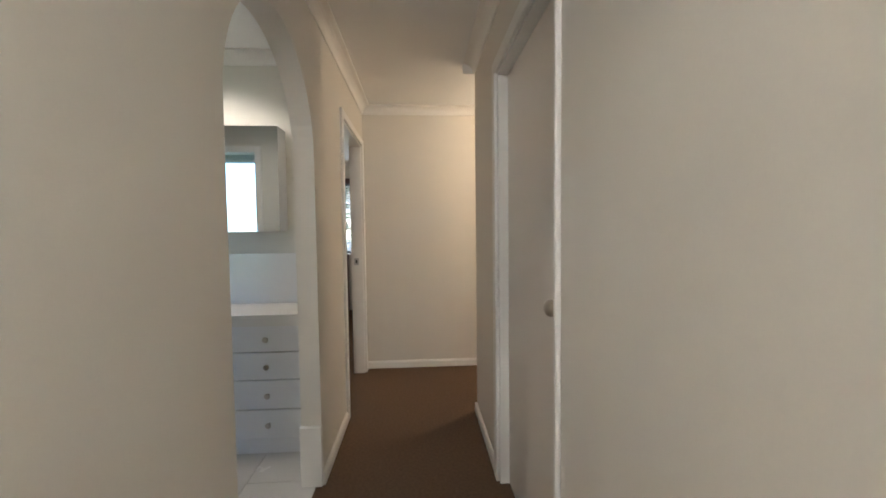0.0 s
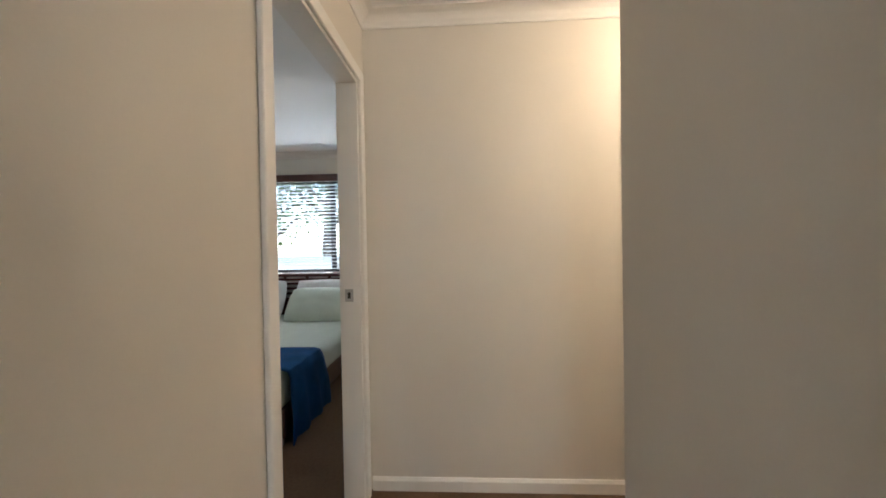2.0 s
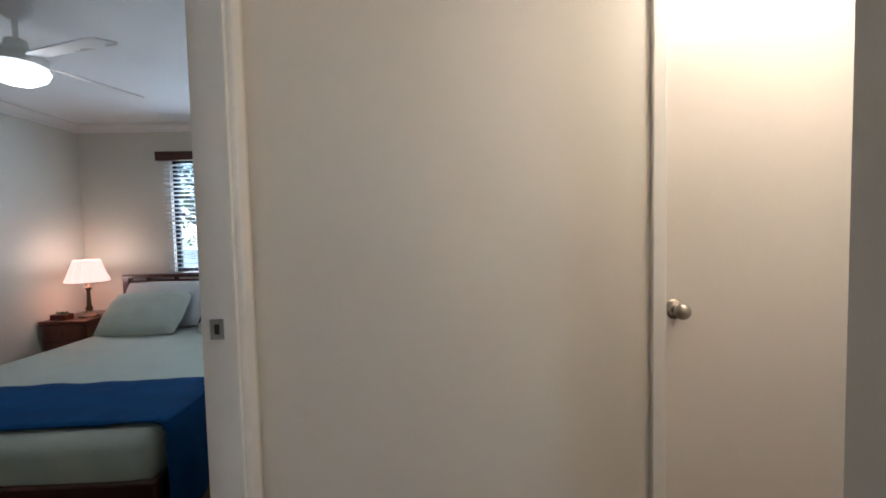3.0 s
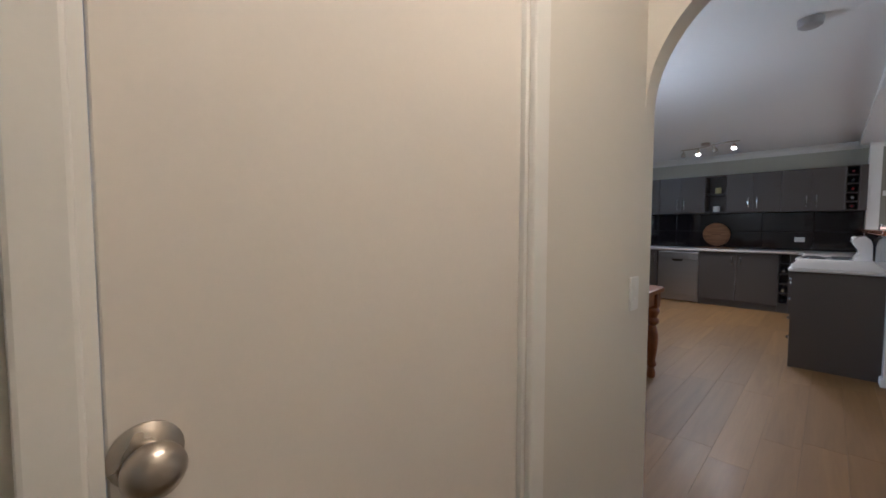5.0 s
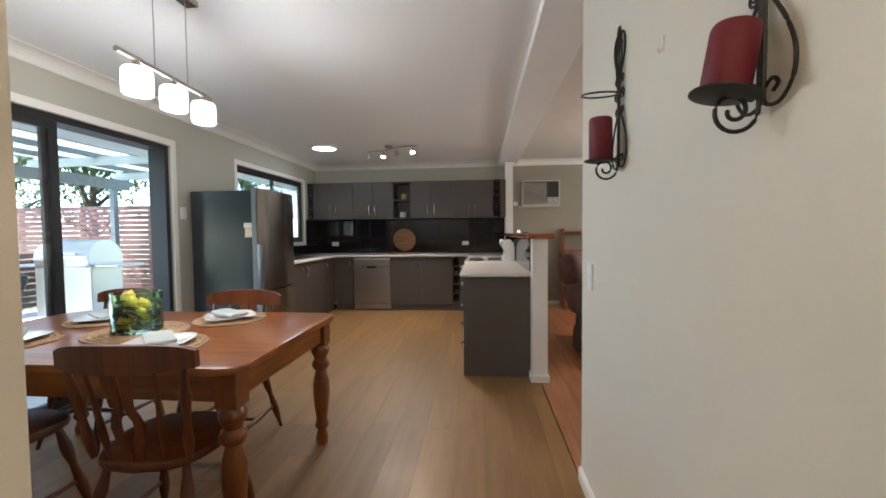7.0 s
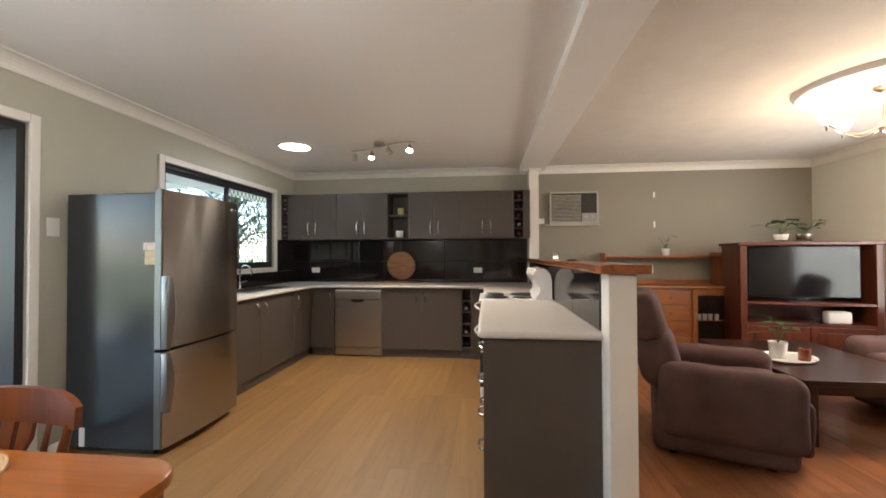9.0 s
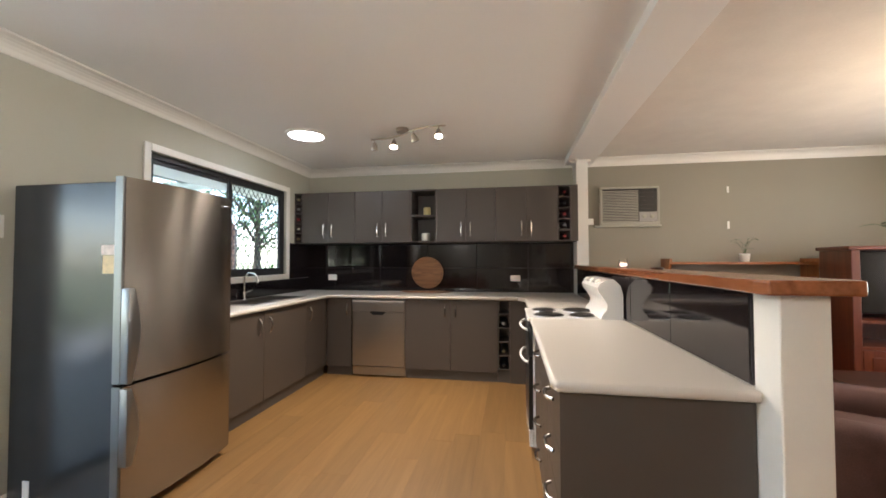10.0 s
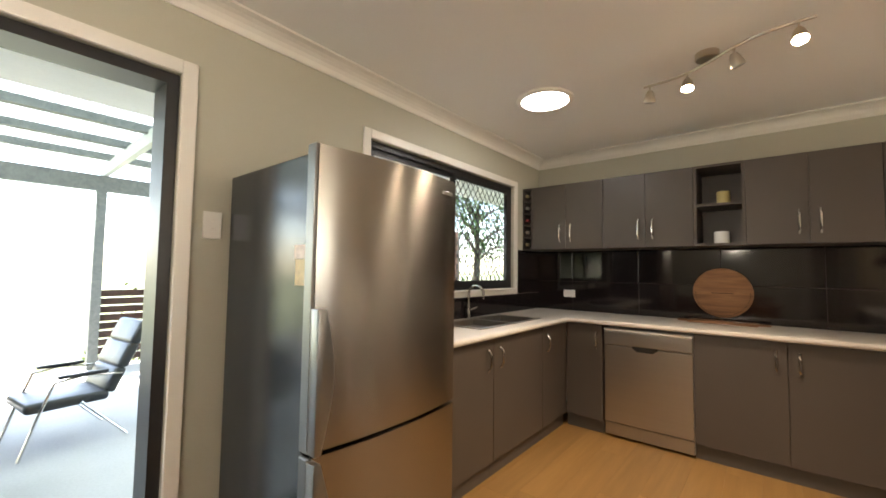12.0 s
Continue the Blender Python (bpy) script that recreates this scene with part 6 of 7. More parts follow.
for y in (-2.02, -1.13):
    pillow(-2.58, y, 0.645, 64, 0.39, WHITEC, "white cotton pillow leaning on the headboard", y)
    pillow(-2.36, y - 0.02, 0.60, 46, 0.36, LINEN, "pale green pillow leaning on the bed", y + 4)

tw = thing("throw_blanket", (-0.95, -1.58, 0.43), "blue fleece throw folded across the bed foot", "blanket")
bm = bmesh.new()
rows = []
ny, nx = 60, 12
for j in range(ny + 1):
    s = j / ny
    y = BY0 - 0.02 + s * 2.42
    row = []
    for i in range(nx + 1):
        x = -1.08 + 0.56 * i / nx + 0.05 * math.sin(3 * s + 1) + (0.55 * max(0, s - 0.74) * (i / nx))
        edge = BY1 + 0.012
        if y <= edge - 0.05:
            p = Vector((x, y, 0.440))
        else:
            over = y - (edge - 0.05)
            if over < 0.08:
                a = over / 0.08 * math.pi / 2
                p = Vector((x, edge - 0.05 + 0.05 * math.sin(a), 0.390 + 0.05 * math.cos(a)))
            else:
                p = Vector((x, edge + 0.0 + 0.045 * (over - 0.08) + 0.016 * (1 + math.sin(i * 1.5 + over * 4)) * min(1, over * 3), 0.39 - 0.8 * (over - 0.08)))
        p.z += 0.008 * noise.noise(Vector((x * 9, y * 6, 2))) + 0.004
        row.append(bm.verts.new(p))
    rows.append(row)
for a, b in zip(rows, rows[1:]):
    for i in range(nx):
        bm.faces.new((a[i], a[i + 1], b[i + 1], b[i]))
tob = part("fleece", bm, BLUE, tw, smooth=True)
so = tob.modifiers.new("thick", "SOLIDIFY")
so.thickness, so.offset = 0.008, 1.0

ns = thing("bedside_table", (-2.55, -2.71, 0), "red-brown wooden bedside table with drawers", "bedside table")
part("body", box(-2.83, -2.92, 0.04, -2.34, -2.545, 0.53), REDWOODV, ns)
part("top", box(-2.845, -2.94, 0.53, -2.31, -2.53, 0.555, 0.004, 2), REDWOOD, ns)
part("plinth", box(-2.82, -2.91, 0.0, -2.35, -2.555, 0.04), REDWOOD, ns)
for z0, z1 in ((0.06, 0.21), (0.215, 0.365), (0.37, 0.52)):
    d = part("drawer", box(-2.34, -2.91, z0, -2.322, -2.555, z1, 0.003), REDWOODV, ns)
    part("knob", lathe([(0.006, 0), (0.013, 0.015), (0, 0.02)], (-2.322, -2.73, (z0 + z1) / 2), 12, m=Matrix.Rotation(math.pi / 2, 4, "Y")), DARKW, d, smooth=True)
la = thing("bedside_lamp", (-2.52, -2.66, 0.555), "bronze table lamp with a lit pink pleated shade", "table lamp")
part("stand", lathe([(0.085, 0), (0.085, 0.012), (0.06, 0.03), (0.03, 0.045), (0.022, 0.06), (0.028, 0.08), (0.018, 0.10), (0.014, 0.24), (0.022, 0.255), (0.03, 0.27), (0.02, 0.285), (0.010, 0.30), (0.008, 0.37)], (-2.52, -2.66, 0.5552), 24), mat("antique_bronze", (0.10, 0.075, 0.05), 0.4, metal=0.7, vary=0.2), la, smooth=True)
n = 48
bm = bmesh.new()
ra = []
for z, r in ((0.33, 0.165), (0.335, 0.165), (0.53, 0.095), (0.535, 0.095)):
    ra.append([bm.verts.new((-2.52 + (r + 0.003 * (k % 2)) * math.cos(2 * math.pi * k / n), -2.66 + (r + 0.003 * (k % 2)) * math.sin(2 * math.pi * k / n), 0.555 + z)) for k in range(n)])
for a, b in zip(ra, ra[1:]):
    for k in range(n):
        bm.faces.new((a[k], a[(k + 1) % n], b[(k + 1) % n], b[k]))
sh = part("shade", bm, glow("lit_pink_shade", (1.0, 0.55, 0.36), 0.16), la, "lit pink pleated fabric shade")
lamp("bedside_bulb", "POINT", 0.32, (1.0, 0.66, 0.42), pose(-2.52, -2.66, 1.13), r=0.04)
lamp("bedside_bulb_low", "POINT", 0.28, (1.0, 0.66, 0.42), pose(-2.52, -2.66, 0.86), r=0.03)
bxw = thing("succulent_box", (-2.42, -2.82, 0.555), "small wooden box with a green succulent", "plant")
part("box", box(-2.46, -2.89, 0.5555, -2.37, -2.75, 0.605, 0.004), REDWOOD, bxw)
bm = bmesh.new()
for k in range(16):
    leaf_patch(bm, (-2.415, -2.85 + 0.006 * k, 0.605), (math.cos(2.4 * k), math.sin(2.4 * k), 0.9), 0.04, 0.01)
part("succulent", bm, LEAFM, bxw)

bw = thing("window_bedroom", (-2.9, -1.15, 0.92), "bedroom window with a slatted timber venetian blind", "window", kind="structure")
frame_yz(bw, "window_frame", -2.93, -2.89, -2.058, 0.922, -0.252, 2.078, 0.04, ALU)
part("mullion", box(-2.925, -1.17, 0.962, -2.895, -1.11, 2.038), ALU, bw)
g = part("pane", box(-2.912, -2.018, 0.962, -2.908, -0.292, 2.038), GLASS, bw)
g.visible_shadow = False
part("blind_head", box(-2.848, -2.165, 2.05, -2.79, -0.18, 2.14, 0.004), DARKRED, bw, "dark wooden blind pelmet")
SLATM = mat("white_blind_slat", (0.62, 0.63, 0.62), 0.4)
for k in range(26):
    b = box(-0.022, -2.10, -0.0014, 0.022, -0.21, 0.0014)
    b.transform(Matrix.Translation((-2.822, 0, 0.93 + 0.043 * k)) @ Matrix.Rotation(radians(-12), 4, "Y"))
    part("slat", b, SLATM, bw)
for y in (-2.03, -1.85, -1.25, -0.4):
    part("cord", tube([(-2.822, y, 0.92), (-2.822, y, 2.04)], 0.0016, 5), GREYPL, bw)

fan = thing("ceiling_fan", (-0.74, -1.41, H), "white four-blade ceiling fan with a lit round lamp", "ceiling fan")
fx, fy = -0.74, -1.41
part("canopy", lathe([(0.02, -0.075), (0.06, -0.05), (0.072, -0.01), (0.072, -0.001)], (fx, fy, H), 28), WPLAS, fan, smooth=True)
part("rod", tube([(fx, fy, H - 0.07), (fx, fy, H - 0.2)], 0.012, 12), WPLAS, fan, smooth=True)
part("motor", lathe([(0.10, -0.305), (0.115, -0.29), (0.115, -0.25), (0.09, -0.225), (0.05, -0.215), (0.04, -0.17), (0.02, -0.16)], (fx, fy, H), 32), WPLAS, fan, smooth=True)
part("lamp_bowl", lathe([(0.0, -0.385), (0.06, -0.375), (0.105, -0.345), (0.12, -0.312), (0.115, -0.306)], (fx, fy, H), 32), glow("fan_lamp_glow", (1.0, 0.9, 0.74), 0.6), fan, "lit frosted lamp bowl", smooth=True)
lamp("fan_lamp", "POINT", 0.4, BULB, pose(fx, fy, H - 0.48), r=0.09)
for k in range(4):
    a = radians(73 + 90 * k)
    b = prism([(0.10, -0.025), (0.16, -0.05), (0.55, -0.068), (0.585, -0.05), (0.59, 0.045), (0.56, 0.062), (0.16, 0.05), (0.10, 0.025)], "z", -0.003, 0.003)
    b.transform(Matrix.Translation((fx, fy, H - 0.255)) @ Matrix.Rotation(a, 4, "Z") @ Matrix.Rotation(radians(12), 4, "X"))
    part("blade", b, WPLAS, fan)

# ---- bathroom vanity ----
VW = mat("white_vanity_laminate", (0.74, 0.73, 0.71), 0.4, vary=0.02)
vn = thing("vanity_cabinet", (1.24, -0.95, 0), "white bathroom vanity with doors and a bank of drawers", "vanity")
VX, VY0, VY1 = 1.42, -2.1, -0.13
part("body", box(1.065, VY0, 0.08, VX - 0.024, VY1, 0.735), GREYPL, vn)
part("kickboard", box(VX - 0.05, VY0, -0.025, VX - 0.035, VY1, 0.08), VW, vn)


def round_pull(parent, x, y, z):
    part("pull", lathe([(0.007, 0), (0.007, 0.012), (0.014, 0.018), (0.0165, 0.026), (0.012, 0.031), (0, 0.032)], (x, y, z), 18, m=Matrix.Rotation(math.pi / 2, 4, "Y")), SATIN, parent, "satin nickel round pull", smooth=True)


for z0, z1 in ((0.584, 0.731), (0.423, 0.578), (0.252, 0.417), (0.083, 0.246)):
    d = part("drawer", box(VX - 0.018, -0.572, z0, VX, VY1, z1, 0.002), VW, vn)
    round_pull(d, VX, -0.364, (z0 + z1) / 2)
for y0, y1, ky in ((-0.997, -0.579, -0.95), (-1.42, -1.003, -1.085), (-1.85, -1.426, -1.80)):
    d = part("door", box(VX - 0.018, y0, 0.083, VX, y1, 0.733, 0.002), VW, vn)
    round_pull(d, VX, ky, 0.615)
vt = thing("bathroom_counter", (1.25, -0.95, 0.74), "cream stone-look bathroom counter with a thick front edge", "counter")
vtm = mat("cream_vanity_top", (0.72, 0.69, 0.62), 0.3, vary=0.03)
for x0, y0, x1, y1 in ((1.062, VY0, VX + 0.03, -1.43), (1.062, -0.72, VX + 0.03, -0.103), (1.062, -1.43, 1.13, -0.72), (1.439, -1.43, VX + 0.03, -0.72)):
    part("front_edge" if x0 > 1.4 else "slab", box(x0, y0, 0.7365, x1, y1, 0.80), vtm, vt)
ba = thing("basin", (1.3, -1.07, 0.74), "white rectangular inset basin with a wide rim", "basin")
bm = bmesh.new()
ix0, ix1, iy0, iy1, ox0, ox1, oy0, oy1 = 1.19, 1.41, -1.34, -0.80, 1.131, 1.438, -1.429, -0.721
ringz = [[(ox0, oy0, 0.7365), (ox1, oy0, 0.7365), (ox1, oy1, 0.7365), (ox0, oy1, 0.7365)], [(ox0, oy0, 0.818), (ox1, oy0, 0.818), (ox1, oy1, 0.818), (ox0, oy1, 0.818)], [(ix0, iy0, 0.816), (ix1, iy0, 0.816), (ix1, iy1, 0.816), (ix0, iy1, 0.816)], [(ix0 + 0.04, iy0 + 0.08, 0.745), (ix1 - 0.03, iy0 + 0.08, 0.745), (ix1 - 0.03, iy1 - 0.08, 0.745), (ix0 + 0.04, iy1 - 0.08, 0.745)]]
vs = [[bm.verts.new(p) for p in r] for r in ringz]
for a, b in zip(vs, vs[1:]):
    for k in range(4):
        bm.faces.new((a[k], a[(k + 1) % 4], b[(k + 1) % 4], b[k]))
bm.faces.new(vs[-1])
bmesh.ops.bevel(bm, geom=[e for e in bm.edges], offset=0.006, segments=2, affect="EDGES", profile=0.5)
part("bowl", bm, CERAM, ba, smooth=True)
fc = thing("basin_tap_set", (1.15, -1.0, 0.818), "chrome swan-neck basin tap with two cross handles", "tap")
part("spout", tube([(1.155, -1.0, 0.818), (1.155, -1.0, 0.90)] + [(1.21 - 0.055 * math.cos(a), -1.0, 0.90 + 0.055 * math.sin(a)) for a in [math.pi * k / 9 for k in range(10)]] + [(1.266, -1.0, 0.885)], 0.0105, 12), CHROME, fc, smooth=True)
for y in (-1.10, -0.90):
    part("tap_body", lathe([(0.027, 0), (0.027, 0.006), (0.017, 0.016), (0.014, 0.05), (0.018, 0.056), (0.012, 0.066), (0, 0.07)], (1.155, y, 0.818), 20), CHROME, fc, smooth=True)
    for a in (0.4, 0.4 + math.pi / 2):
        part("cross_handle", tube([(1.155 - 0.03 * math.cos(a), y - 0.03 * math.sin(a), 0.878), (1.155, y, 0.880), (1.155 + 0.03 * math.cos(a), y + 0.03 * math.sin(a), 0.878)], 0.006, 8), CHROME, fc, smooth=True)
ub = thing("wall_panel", (1.06, -1.1, 0.80), "white gloss upstand panel behind the basin", "panel", kind="structure")
part("panel", box(1.0605, VY0, 0.801, 1.068, -0.103, 1.15, 0.002), ENAMEL, ub)
ms = thing("mosaic_panel", (1.068, -0.96, 0.85), "grey glass mosaic square behind the basin tap", "mosaic")
part("backing", box(1.0684, -1.075, 0.83, 1.0705, -0.842, 1.137), mat("mosaic_grout", (0.55, 0.54, 0.52), 0.8), ms)
rnd = random.Random(11)
MOS = [mat("mosaic_taupe", (0.20, 0.17, 0.13), 0.15, vary=0.1), mat("mosaic_sand", (0.38, 0.34, 0.27), 0.15, vary=0.1), mat("mosaic_charcoal", (0.045, 0.045, 0.055), 0.12, vary=0.1), mat("mosaic_cream", (0.55, 0.52, 0.45), 0.15, vary=0.1)]
used, cell = set(), 0.0192
for i in range(16):
    for j in range(12):
        if (i, j) in used:
            continue
        w = rnd.choice([1, 2, 2, 3])
        while w > 1 and (j + w > 12 or i + w > 16 or any((i + a, j + b) in used for a in range(w) for b in range(w))):
            w -= 1
        used |= {(i + a, j + b) for a in range(w) for b in range(w)}
        y, z = -1.0735 + j * cell, 0.832 + i * cell * 0.99
        part("mosaic_tile", box(1.0703, y + 0.0012, z + 0.0012, 1.0735, y + w * cell - 0.0012, z + w * cell * 0.99 - 0.0012), rnd.choice(MOS[:3] if w > 1 else MOS), ms)
mc = thing("mirror_cabinet", (1.13, -0.99, 1.28), "three-door mirrored bathroom cabinet", "mirror cabinet")
part("body", box(1.061, -1.618, 1.28, 1.195, -0.362, 1.92), VW, mc)
for y0, y1 in ((-1.618, -1.194), (-1.192, -0.782), (-0.78, -0.362)):
    part("mirror_door", box(1.1955, y0 + 0.001, 1.279, 1.2005, y1 - 0.001, 1.921), MIRROR, mc, "mirror glass door")
vsn = thing("vase_of_leaves", (1.27, -1.56, 0.80), "glass vase holding grey-green leafy stems", "vase")
g = part("glass_jar", lathe([(0.045, 0), (0.05, 0.01), (0.05, 0.10), (0.035, 0.13), (0.042, 0.145), (0.038, 0.145), (0.031, 0.13), (0.046, 0.10), (0.046, 0.012), (0, 0.01)], (1.27, -1.56, 0.8005), 24), GLASS, vsn, smooth=True)
g.visible_shadow = False
bm = bmesh.new()
rnd = random.Random(3)
stems = bmesh.new()
for s in range(9):
    a = 0.7 * s
    tip = Vector((1.27 + 0.1 * math.cos(a), -1.56 + 0.17 * math.sin(a), 0.80 + rnd.uniform(0.28, 0.42)))
    base = Vector((1.27, -1.56, 0.815))
    tube([tuple(base), tuple(base.lerp(tip, 0.5) + Vector((0, 0, 0.04))), tuple(tip)], 0.002, 5, stems)
    for k in range(16):
        q = base.lerp(tip, 0.35 + 0.65 * k / 15) + Vector((0, 0, 0.08 * (1 - abs(2 * (0.35 + 0.65 * k / 15) - 1))))
        leaf_patch(bm, q, (math.cos(2.4 * k), math.sin(2.4 * k), 0.6), 0.035, 0.011)
part("sprigs", bm, mat("sage_leaf", (0.07, 0.11, 0.075), 0.7, vary=0.3, scale=20), vsn, "grey-green sprigs")
part("stems", stems, LEAFM, vsn)
for ob in (vn, vt, ba, vsn):
    ob.location.z += 0.025
fc.location += Vector((0, 0.088, 0.025))
ms.location += Vector((0, 0.02, 0.02))
mc.location += Vector((0, 0.018, 0.012))
dl = thing("downlight", (1.45, -0.75, H), "small recessed ceiling downlight over the vanity", "downlight")
part("ring", lathe([(0.045, -0.006), (0.048, -0.004), (0.048, -0.001)], (1.45, -0.75, H), 24), SATIN, dl)
part("lens", lathe([(0.0, -0.008), (0.038, -0.0075), (0.04, -0.0065)], (1.45, -0.75, H), 24), BULBG, dl, "lit lens")
lamp("downlight_lamp", "SPOT", 4, BULB, look((1.45, -0.75, H - 0.02), (1.75, -0.85, 0.8)), r=0.05, cone=155)
ho = thing("ceiling_hook", (2.33, -0.6, H), "small round metal ceiling fitting", "ceiling fitting")
part("cup", lathe([(0.02, -0.05), (0.026, -0.035), (0.02, -0.01), (0.02, -0.001)], (2.33, -0.6, H), 18), SATIN, ho, smooth=True)
shd = thing("shower_door_leaf", (2.78, -1.05, 0), "open white bathroom door leaf", "door", kind="structure")
part("leaf", box(2.74, -1.05, 0.01, 3.5, -1.012, 2.04, 0.002), DOORP, shd)
sw_ = thing("window_shower", (4.65, -1.6, 0.9), "frosted shower room window letting in daylight", "window", kind="structure")
frame_yz(sw_, "window_frame", 4.62, 4.66, -2.898, 0.502, -0.302, 2.338, 0.045, TRIM)
g = part("pane", box(4.638, -2.86, 0.54, 4.642, -0.34, 2.30), glass("frosted_blue_glass", (0.68, 0.82, 0.90), 0.3), sw_)
g.visible_shadow = False

# ceiling lamp of the passage
hl = thing("ceiling_lamp", (0.45, 1.75, H), "round opal glass ceiling lamp in the passage", "ceiling light")
part("rim", lathe([(0.14, -0.03), (0.145, -0.025), (0.145, -0.001)], (0.45, 1.75, H), 36), SATIN, hl, smooth=True)
part("bowl", lathe([(0.0, -0.10), (0.06, -0.092), (0.11, -0.065), (0.135, -0.031), (0.13, -0.028)], (0.45, 1.75, H), 36), glow("opal_glow", (1.0, 0.84, 0.62), 0.5), hl, "lit opal glass bowl", smooth=True)
lamp("passage_lamp", "POINT", 3.0, (1.0, 0.72, 0.44), pose(0.45, 1.75, H - 0.17), r=0.1)
# Unseen fitting and lamp, added behind the camera's start to brighten the hall.
hl2 = thing("ceiling_lamp", (5.1, 0.45, H), "added opal glass ceiling lamp, unseen, that brightens the hall", "ceiling light")
part("rim", lathe([(0.14, -0.03), (0.145, -0.025), (0.145, -0.001)], (5.1, 0.45, H), 36), SATIN, hl2, smooth=True)
part("bowl", lathe([(0.0, -0.10), (0.06, -0.092), (0.11, -0.065), (0.135, -0.031), (0.13, -0.028)], (5.1, 0.45, H), 36), glow("opal_fill_glow", (1.0, 0.90, 0.76), 0.4), hl2, "lit opal glass bowl", smooth=True)
lamp("hall_fill_lamp", "POINT", 5.5, (1.0, 0.92, 0.82), pose(5.1, 0.45, H - 0.17), r=0.1)

# ---- outdoors ----
ground = structure("ground", prism([(-300, -300), (300, -300), (300, 300), (-300, 300)], "z", -0.5, -0.3), mat("lawn_green", (0.15, 0.17, 0.08), 0.95, vary=0.4, scale=2, fine=40, bump=0.8), "mown green lawn reaching to the distance", "lawn")
structure("patio", box(-7.4, 1.5, -0.3, -2.57, 10.6, -0.05), mat("patio_concrete", (0.42, 0.42, 0.42), 0.85, vary=0.12, scale=1.5, fine=60, bump=0.4), "pale concrete patio slab beside the house", "patio")
structure("eave", box(-3.15, 1.5, 2.06, -2.645, 10.6, 2.42), mat("eave_paint", (0.80, 0.80, 0.77), 0.7), "white painted eave lining", "eave")
TIMB = wood("painted_pergola_timber", (0.10, 0.11, 0.11), (0.17, 0.18, 0.17), axis=0, rough=0.6, coat=0)
RAFT = wood("pale_rafter_timber", (0.34, 0.37, 0.35), (0.48, 0.50, 0.47), axis=0, rough=0.6, coat=0)
pg = thing("patio_roof", (-5.0, 6.0, -0.05), "timber patio roof with corrugated clear sheeting", "pergola")
for y in (2.2, 4.4, 6.6, 8.8, 10.4):
    part("rafter", prism([(-7.4, 2.42), (-7.4, 2.56), (-3.3, 2.62), (-3.3, 2.48)], "y", y, y + 0.06), RAFT, pg)
for x in (-3.75, -4.55, -5.35, -6.15, -6.95):
    part("batten", box(x, 1.6, 2.565, x + 0.085, 10.6, 2.64), TIMB, pg)
part("beam", box(-7.3, 1.6, 2.22, -7.2, 10.6, 2.42), TIMB, pg)
for y in (2.3, 6.55, 10.2):
    part("post", box(-7.3, y, -0.05, -7.2, y + 0.1, 2.22), TIMB, pg)
SHEET = bpy.data.materials.new("corrugated_clear_sheet")
SHEET.use_nodes = True
b = SHEET.node_tree.nodes["Principled BSDF"]
b.inputs["Base Color"].default_value, b.inputs["Roughness"].default_value = (0.5, 0.54, 0.54, 1), 0.4
tr_ = SHEET.node_tree.nodes.new("ShaderNodeBsdfTranslucent")
tr_.inputs["Color"].default_value = (0.30, 0.36, 0.35, 1)
mx = SHEET.node_tree.nodes.new("ShaderNodeMixShader")
mx.inputs[0].default_value = 0.75
lk = SHEET.node_tree.links.new
lk(b.outputs[0], mx.inputs[1]), lk(tr_.outputs[0], mx.inputs[2]), lk(mx.outputs[0], SHEET.node_tree.nodes["Material Output"].inputs["Surface"])
bm = bmesh.new()
rows = []
N = 480
for k in range(N + 1):
    y = 1.55 + 9.1 * k / N
    dz = 0.012 * math.sin(2 * math.pi * y / 0.076)
    rows.append([bm.verts.new((-7.5, y, 2.645 + dz)), bm.verts.new((-2.9, y, 2.70 + dz))])
for a, c in zip(rows, rows[1:]):
    bm.faces.new((a[0], a[1], c[1], c[0]))
part("sheeting", bm, SHEET, pg, "corrugated translucent roof sheet", smooth=True)
fence = thing("slat_fence", (-7.25, 8.4, -0.05), "dark stained horizontal slat screen beside the patio", "fence", kind="structure")
for k in range(9):
    part("slat", box(-7.28, 6.66, 0.02 + 0.105 * k, -7.255, 10.2, 0.105 + 0.105 * k), DARKW, fence)
f3 = thing("tall_slat_fence", (-11.4, 10.5, -0.3), "tall red-brown slat privacy screen behind the barbecue", "fence", kind="structure")
FEN = wood("red_fence_timber", (0.13, 0.06, 0.045), (0.22, 0.11, 0.085), axis=0, rough=0.7, coat=0)
for k in range(18):
    part("slat", box(-14.5, 10.45, 0.0 + 0.105 * k, -4.4, 10.475, 0.09 + 0.105 * k), FEN, f3)
for x in (-14.3, -12.8, -11.3, -9.8, -8.3, -6.7, -5.6, -4.5):
    part("post", box(x, 10.476, -0.32, x + 0.08, 10.55, 1.8), DARKW, f3)

bq = thing("barbecue", (-4.9, 8.6, -0.05), "stainless steel hooded barbecue on a wheeled trolley", "barbecue")
part("cabinet", box(-5.35, 8.35, 0.05, -4.45, 8.85, 0.80, 0.01, 2), STEELH, bq)
part("hood", lathe([(0.27, -0.44), (0.28, -0.42), (0.28, 0.42), (0.27, 0.44)], (-4.9, 8.6, 0.90), 28, m=Matrix.Rotation(math.pi / 2, 4, "Y")), STEELH, bq, smooth=True)
part("shelf", box(-5.75, 8.38, 0.78, -5.36, 8.82, 0.82, 0.01, 2), STEELH, bq)
part("shelf", box(-4.44, 8.38, 0.78, -4.05, 8.82, 0.82, 0.01, 2), STEELH, bq)
